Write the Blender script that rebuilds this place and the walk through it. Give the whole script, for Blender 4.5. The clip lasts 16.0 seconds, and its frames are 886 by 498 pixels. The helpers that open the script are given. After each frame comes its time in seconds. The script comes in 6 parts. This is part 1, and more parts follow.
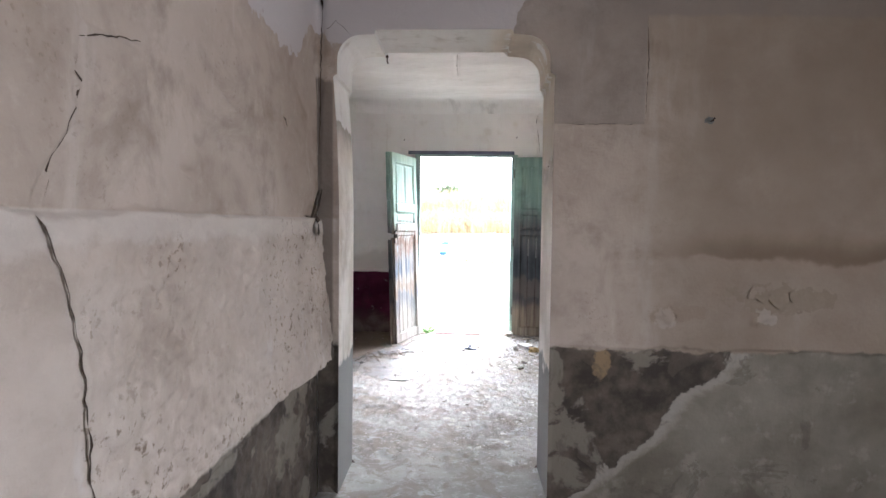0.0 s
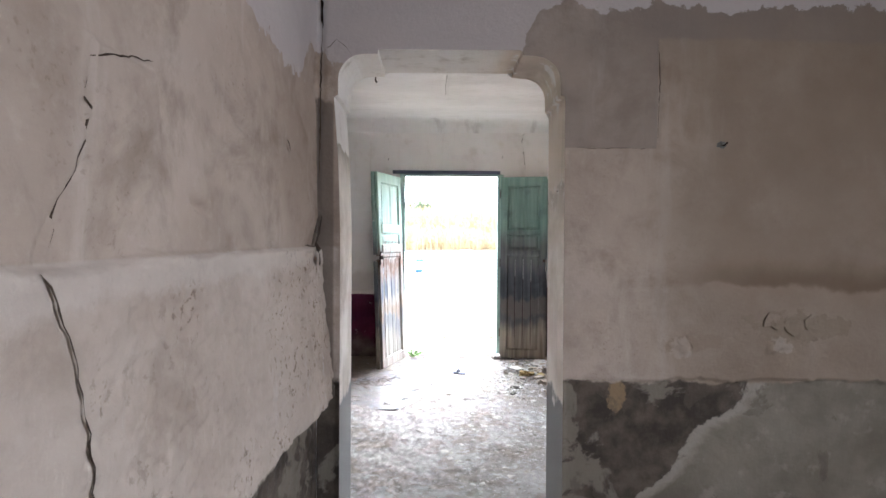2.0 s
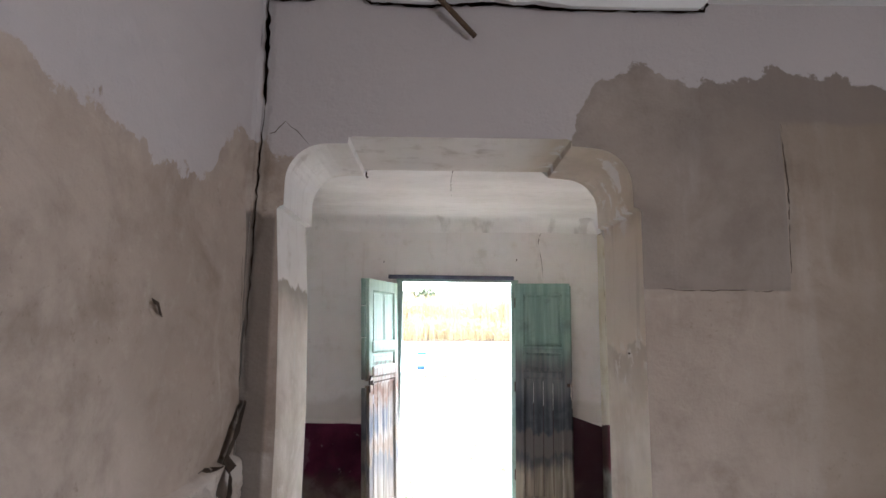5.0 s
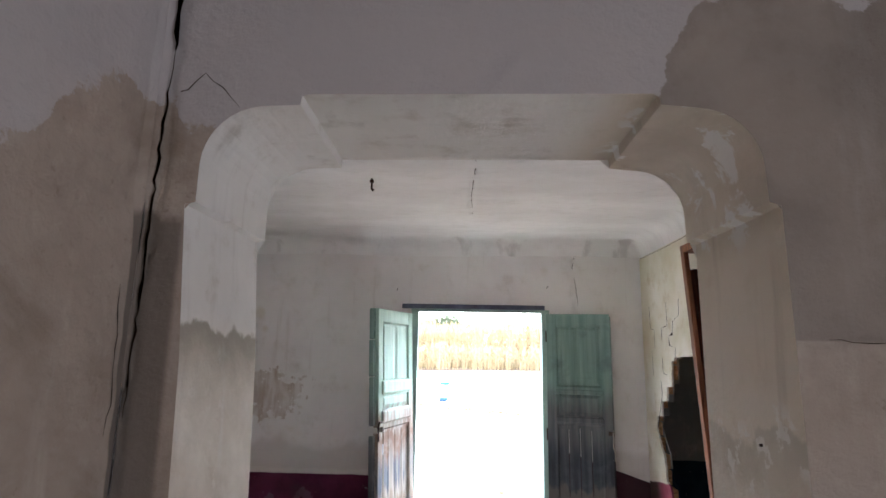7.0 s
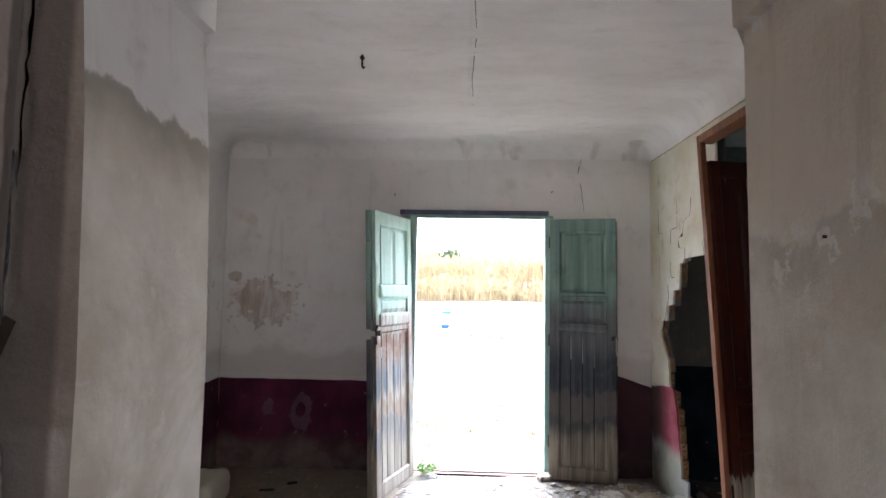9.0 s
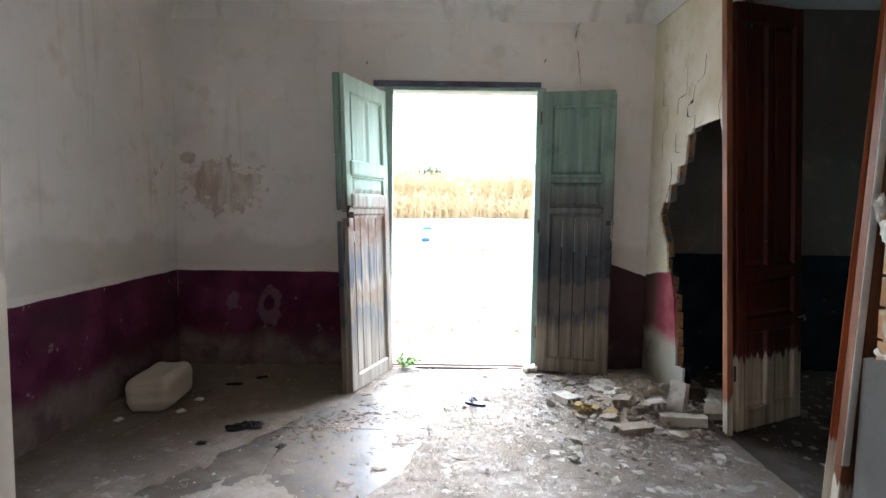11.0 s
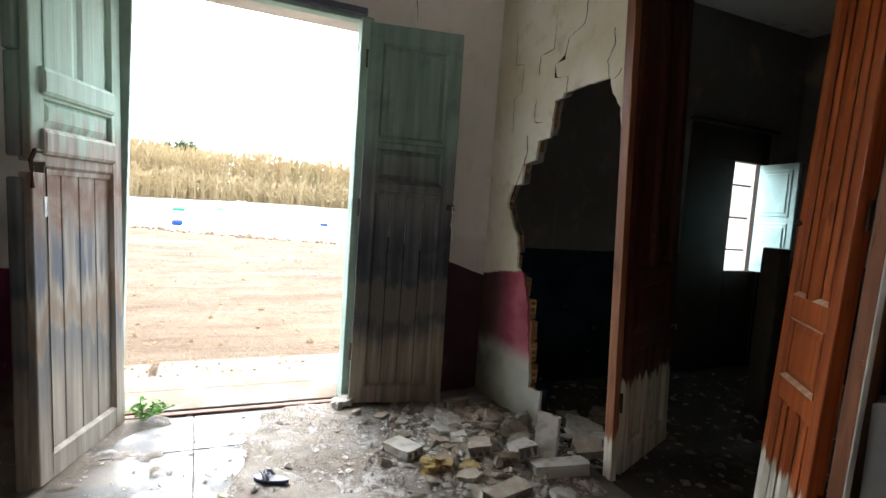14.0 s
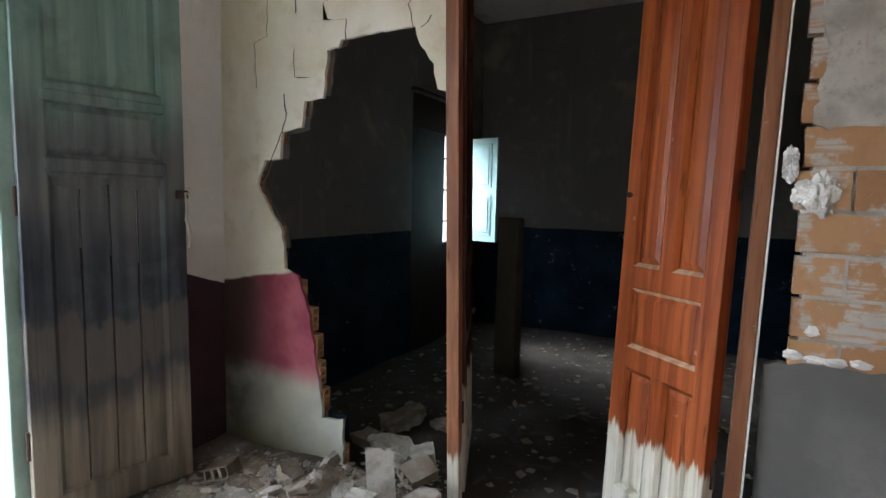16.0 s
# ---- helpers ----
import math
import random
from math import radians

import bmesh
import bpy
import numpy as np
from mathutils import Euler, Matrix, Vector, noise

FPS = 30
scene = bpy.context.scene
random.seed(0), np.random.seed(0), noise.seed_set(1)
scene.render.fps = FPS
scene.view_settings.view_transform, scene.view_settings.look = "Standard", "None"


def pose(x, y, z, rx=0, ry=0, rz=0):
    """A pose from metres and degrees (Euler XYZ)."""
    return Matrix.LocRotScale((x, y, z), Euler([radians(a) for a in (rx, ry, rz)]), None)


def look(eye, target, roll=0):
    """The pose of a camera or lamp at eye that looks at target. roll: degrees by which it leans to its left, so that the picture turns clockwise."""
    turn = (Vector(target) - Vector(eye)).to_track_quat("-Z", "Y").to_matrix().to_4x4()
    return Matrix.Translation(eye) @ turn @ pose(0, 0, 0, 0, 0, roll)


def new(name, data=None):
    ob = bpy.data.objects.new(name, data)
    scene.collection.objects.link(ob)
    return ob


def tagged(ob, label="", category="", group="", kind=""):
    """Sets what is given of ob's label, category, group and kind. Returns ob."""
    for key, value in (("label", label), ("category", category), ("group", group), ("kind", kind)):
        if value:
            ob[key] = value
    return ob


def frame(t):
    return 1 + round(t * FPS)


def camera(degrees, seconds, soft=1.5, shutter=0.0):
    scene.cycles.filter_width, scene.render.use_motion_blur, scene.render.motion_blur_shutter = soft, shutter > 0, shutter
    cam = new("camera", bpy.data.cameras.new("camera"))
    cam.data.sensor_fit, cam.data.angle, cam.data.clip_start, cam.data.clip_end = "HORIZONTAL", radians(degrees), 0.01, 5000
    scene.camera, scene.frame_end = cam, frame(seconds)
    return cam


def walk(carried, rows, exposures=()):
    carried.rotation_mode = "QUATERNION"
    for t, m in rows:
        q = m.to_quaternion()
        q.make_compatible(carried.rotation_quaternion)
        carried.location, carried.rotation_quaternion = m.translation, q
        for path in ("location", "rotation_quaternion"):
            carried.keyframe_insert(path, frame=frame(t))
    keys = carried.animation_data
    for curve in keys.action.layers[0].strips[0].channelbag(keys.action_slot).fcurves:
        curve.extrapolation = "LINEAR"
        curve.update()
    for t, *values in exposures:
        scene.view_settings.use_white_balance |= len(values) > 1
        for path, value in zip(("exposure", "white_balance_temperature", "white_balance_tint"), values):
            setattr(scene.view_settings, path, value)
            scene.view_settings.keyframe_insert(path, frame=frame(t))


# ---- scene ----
cam = camera(78.9, 16.0)
PATH = [
    (0, (-0.003, -6.779, 1.412), (-0.072, -4.783, 1.314), 0.7),
    (0.5, (-0.044, -6.719, 1.434), (-0.056, -4.72, 1.379), 0.3),
    (1, (-0.125, -6.663, 1.441), (-0.097, -4.664, 1.403), 0.2),
    (1.5, (-0.157, -6.652, 1.451), (-0.124, -4.652, 1.412), 0.3),
    (2, (-0.178, -6.645, 1.467), (-0.143, -4.646, 1.429), 0.4),
    (2.5, (-0.196, -6.577, 1.445), (-0.176, -4.578, 1.406), 0.8),
    (3, (-0.185, -6.399, 1.438), (-0.219, -4.401, 1.342), 1.1),
    (3.5, (-0.134, -6.207, 1.559), (-0.181, -4.209, 1.48), 1.5),
    (4, (-0.114, -6.044, 1.656), (-0.141, -4.045, 1.707), 2.1),
    (4.5, (-0.139, -5.84, 1.75), (-0.129, -3.849, 1.942), 1.4),
    (5, (-0.167, -5.673, 1.793), (-0.149, -3.692, 2.07), 0.8),
    (7.3, (-0.129, -4.975, 1.877), (-0.213, -3.012, 2.249), 1.4),
    (7.5, (-0.128, -4.934, 1.844), (-0.21, -2.962, 2.162), 1.8),
    (8, (-0.119, -4.872, 1.788), (-0.199, -2.882, 1.972), 2.0),
    (8.5, (-0.091, -4.841, 1.705), (-0.177, -2.85, 1.877), 1.7),
    (9, (-0.111, -4.793, 1.624), (-0.188, -2.799, 1.762), 1.0),
    (9.5, (-0.109, -4.738, 1.519), (-0.183, -2.74, 1.561), 0.5),
    (9.7, (-0.125, -4.7, 1.493), (-0.177, -2.7, 1.476), 0.1),
    (11.8, (-0.114, -4.013, 1.251), (-0.008, -2.023, 1.08), 3.2),
    (12, (-0.135, -3.92, 1.252), (0.047, -1.937, 1.072), 3.3),
    (12.5, (-0.181, -3.753, 1.241), (0.16, -1.792, 1.039), 3.4),
    (13, (-0.176, -3.554, 1.217), (0.223, -1.604, 1.021), 3.5),
    (13.5, (-0.16, -3.354, 1.23), (0.357, -1.429, 1.056), 4.4),
    (14, (-0.211, -3.113, 1.21), (0.623, -1.302, 1.055), 4.1),
    (14.5, (-0.283, -2.866, 1.209), (0.898, -1.261, 1.035), 3.7),
    (15, (-0.281, -2.622, 1.193), (1.115, -1.202, 1.01), 3.9),
    (15.5, (-0.237, -2.397, 1.213), (1.329, -1.166, 1.036), 3.3),
    (16, (-0.29, -2.171, 1.21), (1.472, -1.243, 1.029), 1.3),
]
EXPOSURES = [(0.0, 4.93, 5520, 12), (3.5, 4.85, 5520, 12), (5.0, 4.8, 5600, 13), (7.3, 4.55, 5520, 13), (9.5, 4.37, 5500, 13), (12.0, 4.2, 5800, 8), (13.0, 3.87, 5900, 8), (14.0, 3.55, 6000, 8), (15.0, 2.92, 6000, 8), (15.5, 3.08, 5900, 8), (15.8, 3.75, 5850, 9), (16.0, 4.3, 5650, 9)]
walk(cam, [(t, look(eye, target, roll)) for t, eye, target, roll in PATH], EXPOSURES)

# ---- sky, sun and large lights ----
scene.cycles.diffuse_bounces, scene.cycles.max_bounces = 8, 14
world = bpy.data.worlds.new("world")
scene.world = world
world.use_nodes = True
wt = world.node_tree
sky = wt.nodes.new("ShaderNodeTexSky")
sky.sky_type, sky.sun_disc = "NISHITA", False
sky.sun_elevation, sky.sun_rotation = radians(40), radians(8)
sky.dust_density, sky.air_density = 3.0, 1.0
wt.nodes["Background"].inputs["Strength"].default_value = 0.15
# a hazy white sky: most of its colour is lost
grey = wt.nodes.new("ShaderNodeHueSaturation")
grey.inputs["Saturation"].default_value = 0.25
wt.links.new(sky.outputs[0], grey.inputs["Color"])
wt.links.new(grey.outputs[0], wt.nodes["Background"].inputs["Color"])

sun = new("sun", bpy.data.lights.new("sun", "SUN"))
sun.data.energy, sun.data.angle, sun.data.color = 0.12, radians(25), (1.0, 0.95, 0.86)
sun.matrix_world = look((0, 0, 20), (-0.107, -0.759, 19.357))


def assumed_window_light(name, at, to, w, h, power, color):
    lamp = new(name, bpy.data.lights.new(name, "AREA"))
    lamp.data.shape, lamp.data.size, lamp.data.size_y = "RECTANGLE", w, h
    lamp.data.energy, lamp.data.color = power, color
    lamp.matrix_world = look(at, to)


A_ASSUMED_WINDOW = 3.28
# daylight lamp added in an assumed window of the first room, behind the walker
assumed_window_light("assumed_daylight", (A_ASSUMED_WINDOW, -7.3, 1.55), (0, -7.1, -0.2), 0.75, 1.0, 3.0, (1.0, 0.975, 0.95))

# ---- materials ----


class Nodes:
    """A small hand for wiring a material."""

    def __init__(self, name):
        self.mat = bpy.data.materials.new(name)
        self.mat.use_nodes = True
        self.t = self.mat.node_tree
        self.bsdf = self.t.nodes["Principled BSDF"]
        self.where = self.t.nodes.new("ShaderNodeNewGeometry").outputs["Position"]

    def node(self, kind, **values):
        n = self.t.nodes.new(kind)
        for key, value in values.items():
            self.put(n.inputs[key.replace("_", " ")], value)
        return n

    def put(self, socket, value):
        if isinstance(value, bpy.types.NodeSocket):
            self.t.links.new(value, socket)
        elif isinstance(value, tuple) and len(value) == 3 and socket.type == "RGBA":
            socket.default_value = (*value, 1)
        else:
            socket.default_value = value

    def local(self):
        self.where = self.t.nodes.new("ShaderNodeTexCoord").outputs["Object"]
        return self

    def scaled(self, x, y, z):
        n = self.node("ShaderNodeVectorMath", Vector=self.where)
        n.operation = "MULTIPLY"
        n.inputs[1].default_value = (x, y, z)
        return n.outputs[0]

    def noise(self, scale, detail=5.0, rough=0.55, at=None, warp=0.0):
        n = self.node("ShaderNodeTexNoise", Vector=at or self.where, Scale=scale, Detail=detail, Roughness=rough, Distortion=warp)
        return n.outputs["Fac"]

    def axis(self, k):
        return self.node("ShaderNodeSeparateXYZ", Vector=self.where).outputs[k]

    def math(self, op, a, b=0.0):
        n = self.t.nodes.new("ShaderNodeMath")
        n.operation = op
        self.put(n.inputs[0], a)
        self.put(n.inputs[1], b)
        return n.outputs[0]

    def step(self, value, a, b, lo=0.0, hi=1.0):
        n = self.t.nodes.new("ShaderNodeMapRange")
        n.interpolation_type = "SMOOTHSTEP"
        for k, v in enumerate((value, a, b, lo, hi)):
            self.put(n.inputs[k], v)
        return n.outputs[0]

    def mix(self, fac, a, b):
        n = self.t.nodes.new("ShaderNodeMix")
        n.data_type = "RGBA"
        self.put(n.inputs["Factor"], fac)
        self.put(n.inputs[6], a)
        self.put(n.inputs[7], b)
        return n.outputs[2]

    def chance(self):
        return self.t.nodes.new("ShaderNodeObjectInfo").outputs["Random"]

    def island(self):
        return self.t.nodes.new("ShaderNodeNewGeometry").outputs["Random Per Island"]

    def done(self, color, rough=0.85, bump=None, depth=0.002, metal=0.0, spec=0.3):
        self.put(self.bsdf.inputs["Base Color"], color)
        self.put(self.bsdf.inputs["Roughness"], rough)
        self.put(self.bsdf.inputs["Metallic"], metal)
        self.put(self.bsdf.inputs["Specular IOR Level"], spec)
        if bump is not None:
            b = self.node("ShaderNodeBump", Height=bump, Distance=depth, Strength=1.0)
            self.t.links.new(b.outputs[0], self.bsdf.inputs["Normal"])
        return self.mat


def plain(name, color, rough=0.8, vary=0.25, scale=30.0, metal=0.0, depth=0.001, local=False):
    n = Nodes(name)
    if local:
        n.local()
    dark = tuple(c * (1 - vary) for c in color)
    light = tuple(min(1, c * (1 + vary)) for c in color)
    c = n.mix(n.step(n.noise(scale * 0.15, 3), 0.3, 0.7), dark, light)
    c = n.mix(n.step(n.noise(scale, 6), 0.35, 0.75, 0, 0.5), c, dark)
    return n.done(c, rough, n.noise(scale * 2, 6), depth, metal)


def plaster_first_room():
    """Pinkish lime plaster with damp patches; grey cement where the skin is gone below."""
    n = Nodes("old_plaster_first_room")
    z, x, y = n.axis(2), n.axis(0), n.axis(1)

    def both(*a):
        out = a[0]
        for b in a[1:]:
            out = n.math("MULTIPLY", out, b)
        return out

    def patch(cx, cz, rx, rz, ragged, scale=9):
        """A ragged blot on the front wall, round (cx, cz)."""
        dx = n.math("MULTIPLY", n.math("SUBTRACT", x, cx), 1 / rx)
        dz = n.math("MULTIPLY", n.math("SUBTRACT", z, cz), 1 / rz)
        d = n.math("ADD", n.math("MULTIPLY", dx, dx), n.math("MULTIPLY", dz, dz))
        return both(n.step(n.math("ADD", d, n.math("MULTIPLY", n.math("SUBTRACT", n.noise(scale, 7, 0.7), 0.5), 4.5 * ragged)), 1.0, 0.6), n.step(y, -4.13, -4.11))

    c = n.mix(n.step(n.noise(1.3, 4), 0.3, 0.7), (0.40, 0.325, 0.262), (0.535, 0.452, 0.376))
    c = n.mix(n.step(n.noise(6, 8, 0.65), 0.45, 0.75, 0, 0.5), c, (0.28, 0.215, 0.165))
    c = n.mix(n.step(n.noise(22, 6, 0.7), 0.5, 0.8, 0, 0.35), c, (0.58, 0.51, 0.44))
    c = n.mix(n.step(n.noise(2.6, 7, 0.65, warp=0.6), 0.48, 0.68, 0, 0.6), c, (0.25, 0.19, 0.145))
    c = n.mix(n.step(n.noise(1.0, 5, 0.6, at=n.scaled(7, 7, 1.1)), 0.58, 0.72, 0, 0.4), c, (0.62, 0.555, 0.485))
    c = n.mix(both(n.step(n.noise(60, 5, 0.6), 0.58, 0.72, 0, 0.5), n.step(n.noise(3, 4), 0.45, 0.65)), c, (0.22, 0.165, 0.12))
    # the lower coat of the long wall: paler, pitted with dark grains
    slab_low = both(n.step(x, -0.60, -0.64), n.step(n.math("ADD", z, n.math("MULTIPLY", n.noise(7, 5), 0.03)), 1.44, 1.43))
    c = n.mix(both(slab_low, n.step(n.noise(1.7, 5), 0.35, 0.65, 0.1, 0.55)), c, (0.60, 0.52, 0.435))
    c = n.mix(both(slab_low, n.step(n.noise(38, 4, 0.6), 0.56, 0.66, 0, 0.8), n.step(n.noise(2.4, 5, 0.6), 0.42, 0.60), n.step(y, -5.86, -5.80)), c, (0.17, 0.118, 0.078))
    c = n.mix(both(slab_low, n.step(n.noise(1.0, 5, at=n.scaled(9, 9, 2.2)), 0.60, 0.74, 0, 0.4)), c, (0.66, 0.63, 0.60))
    lip = n.math("ADD", z, n.math("MULTIPLY", n.noise(7, 6, 0.65), 0.12))
    lip = both(n.step(lip, 1.40, 1.43), n.step(z, 1.432, 1.424), n.step(x, -0.60, -0.66))
    c = n.mix(n.math("MULTIPLY", lip, 0.4), c, (0.66, 0.60, 0.53))
    # the front wall is browner away from the arch, its fading light painted in
    old = both(n.step(x, 0.45, 1.3), n.step(n.noise(1.7, 6, 0.6), 0.30, 0.62, 0.7, 0.97))
    c = n.mix(old, c, n.mix(n.noise(4, 6), (0.21, 0.158, 0.112), (0.32, 0.254, 0.19)))
    # brown tide mark with a soft upper side
    tide = n.math("ADD", z, n.math("MULTIPLY", n.math("SUBTRACT", n.noise(2.2, 5), 0.5), 0.28))
    wet = both(n.step(tide, 1.215, 1.245), n.step(tide, 1.42, 1.25), n.step(x, 0.75, 1.45), n.step(y, -4.13, -4.11))
    c = n.mix(n.math("MULTIPLY", wet, 0.8), c, (0.165, 0.115, 0.075))
    # flaked spots over the dado
    c = n.mix(n.math("MULTIPLY", patch(1.55, 1.045, 0.27, 0.075, 1.7), 0.75), c, n.mix(n.noise(20, 5), (0.20, 0.155, 0.11), (0.29, 0.235, 0.17)))
    c = n.mix(n.math("MULTIPLY", patch(1.08, 0.975, 0.13, 0.05, 1.7), 0.55), c, (0.27, 0.205, 0.15))
    c = n.mix(n.math("MULTIPLY", patch(1.49, 0.965, 0.06, 0.045, 1.2, 14), 0.5), c, (0.43, 0.37, 0.31))
    c = n.mix(n.math("MULTIPLY", patch(1.01, 0.955, 0.06, 0.05, 1.2, 14), 0.45), c, (0.45, 0.385, 0.32))
    # paler new coat near the ceiling, with a torn lower edge
    side = n.step(x, -0.66, -0.70)
    brim = n.math("ADD", n.math("MULTIPLY", side, n.math("ADD", 2.13, n.step(y, -4.45, -4.2, 0, 0.2))), n.math("MULTIPLY", n.math("SUBTRACT", 1.0, side), n.math("ADD", 2.28, n.step(x, 0.20, 0.34, 0, 0.29))))
    edge = n.math("ADD", n.math("SUBTRACT", z, brim), n.math("MULTIPLY", n.math("SUBTRACT", n.noise(5, 6, 0.65), 0.5), 0.30))
    c = n.mix(n.step(edge, 0.0, 0.012), c, (0.52, 0.475, 0.455))
    # grey-brown repair beside the arch
    def between(v, a, b):
        return n.math("MULTIPLY", n.step(v, a, a + 0.004), n.step(v, b, b - 0.004))
    mend = n.math("MULTIPLY", between(x, 0.12, 0.885), n.math("MULTIPLY", n.step(z, 1.902, 1.906), n.step(edge, 0.012, 0.0)))
    damp_and_shade = n.math("MULTIPLY", n.math("MULTIPLY", n.step(x, -0.02, 0.12), n.step(n.math("ADD", z, n.math("MULTIPLY", n.noise(9, 4), 0.05)), 2.43, 2.46)), n.step(edge, 0.012, 0.0))
    mend = n.math("MAXIMUM", mend, damp_and_shade)
    c = n.mix(n.math("MULTIPLY", mend, n.step(n.noise(3, 5), 0.3, 0.7, 0.4, 0.75)), c, (0.235, 0.20, 0.175))
    # dark render on the narrow strip between corner and arch
    strip = n.math("MULTIPLY", n.math("MULTIPLY", n.step(x, -0.645, -0.66), n.step(y, -4.112, -4.106)), n.step(n.math("ADD", z, n.math("MULTIPLY", n.noise(8, 4), 0.1)), 2.17, 2.15))
    c = n.mix(n.math("MULTIPLY", strip, 0.85), c, n.mix(n.noise(6, 6), (0.13, 0.105, 0.085), (0.23, 0.19, 0.155)))
    # cement below
    low = n.math("ADD", n.math("ADD", z, n.step(y, -4.12, -4.14, 0, 0.085)), n.math("MULTIPLY", n.noise(7, 5, 0.6), n.step(y, -4.12, -4.14, 0.1, 0.06)))
    low = n.math("ADD", low, n.step(y, -4.12, -4.14, 0, 0.02))
    # beside the arch the cement is black with damp, up to a pale wavy rim
    g = n.mix(n.step(n.noise(3, 6, 0.55), 0.35, 0.65), (0.165, 0.142, 0.108), (0.245, 0.216, 0.168))
    g = n.mix(n.step(n.noise(9, 6, 0.6), 0.55, 0.68, 0, 0.45), g, (0.34, 0.305, 0.25))
    soot = n.mix(n.step(n.noise(6, 6, 0.6), 0.35, 0.7), (0.058, 0.047, 0.038), (0.15, 0.122, 0.092))
    soot = n.mix(n.step(n.noise(3.4, 6, 0.6, warp=0.5), 0.54, 0.60, 0, 0.8), soot, (0.235, 0.205, 0.16))
    soot = n.mix(n.math("MULTIPLY", patch(0.70, 0.70, 0.05, 0.09, 1.0), 0.7), soot, (0.34, 0.235, 0.125))
    way = n.math("SUBTRACT", n.math("SUBTRACT", x, z), n.math("ADD", 0.36, n.math("MULTIPLY", n.noise(3.5, 6, 0.6, warp=0.4), 0.42)))
    g = n.mix(n.step(way, 0.01, -0.01), g, soot)
    g = n.mix(both(n.step(way, -0.015, 0.0), n.step(way, 0.10, 0.02), 0.65), g, (0.40, 0.36, 0.30))
    g = n.mix(n.step(n.noise(4.5, 7, 0.65, warp=0.8), 0.58, 0.63, 0, 0.5), g, (0.12, 0.098, 0.075))
    c = n.mix(n.step(low, 0.845, 0.83), c, g)
    return n.done(c, 0.92, n.noise(40, 8, 0.65), 0.0045, spec=0.15)


def plaster_arch():
    """Cream limewash on the arch, gone grey-green below a torn line."""
    n = Nodes("old_plaster_arch")
    z, x = n.axis(2), n.axis(0)
    c = n.mix(n.step(n.noise(2, 5), 0.3, 0.7), (0.70, 0.665, 0.615), (0.81, 0.785, 0.745))
    c = n.mix(n.step(n.noise(9, 7, 0.65), 0.5, 0.75, 0, 0.55), c, (0.46, 0.40, 0.32))
    right = n.step(x, 0.1, 0.2)
    c = n.mix(n.math("MULTIPLY", right, 0.75), c, n.mix(n.noise(3, 6), (0.56, 0.465, 0.36), (0.71, 0.625, 0.51)))
    tear = n.math("ADD", n.math("ADD", z, n.math("MULTIPLY", right, 0.20)), n.math("MULTIPLY", n.noise(6, 5), 0.22))
    g = n.mix(n.step(n.noise(4, 6), 0.35, 0.7), (0.57, 0.50, 0.41), (0.73, 0.665, 0.575))
    g = n.mix(n.step(n.noise(1.0, 5, at=n.scaled(26, 26, 2)), 0.55, 0.75, 0, 0.4), g, (0.66, 0.63, 0.58))
    g = n.mix(n.step(n.noise(2.6, 7, 0.65, warp=0.6), 0.48, 0.66, 0, 0.55), g, (0.40, 0.325, 0.235))
    g = n.mix(n.step(n.noise(11, 7, 0.7), 0.56, 0.70, 0, 0.45), g, (0.76, 0.71, 0.64))
    c = n.mix(n.step(tear, 2.05, 2.02), c, g)
    rim_band = n.math("MULTIPLY", n.step(tear, 1.90, 2.03), n.step(tear, 2.045, 2.03))
    c = n.mix(n.math("MULTIPLY", rim_band, n.step(right, 0, 1, 0.8, 0.35)), c, (0.30, 0.27, 0.215))
    flake = n.math("MULTIPLY", n.math("MULTIPLY", n.step(tear, 1.93, 1.98), n.step(tear, 2.10, 2.05)), n.step(n.noise(16, 6, 0.7), 0.54, 0.58))
    c = n.mix(n.math("MULTIPLY", n.math("MULTIPLY", flake, right), 0.7), c, (0.72, 0.69, 0.64))
    haunch = n.math("MULTIPLY", n.step(x, 0.17, 0.24), n.step(n.math("ADD", z, n.math("MULTIPLY", n.noise(5, 5), 0.1)), 2.12, 2.2))
    c = n.mix(n.math("MULTIPLY", haunch, n.step(n.noise(6, 6), 0.35, 0.65, 0.15, 0.5)), c, (0.38, 0.32, 0.255))
    c = n.mix(n.math("MULTIPLY", haunch, n.step(n.noise(8, 7, 0.65, warp=0.6), 0.55, 0.60)), c, (0.70, 0.68, 0.65))
    c = n.mix(n.step(n.noise(1.0, 6, 0.6, at=n.scaled(9, 9, 0.9)), 0.57, 0.72, 0, 0.4), c, (0.36, 0.31, 0.25))
    c = n.mix(n.step(n.math("ADD", z, n.math("MULTIPLY", n.noise(5, 5), 0.3)), 0.84, 0.8), c, (0.22, 0.21, 0.19))
    return n.done(c, 0.92, n.noise(45, 8, 0.7), 0.004, spec=0.15)


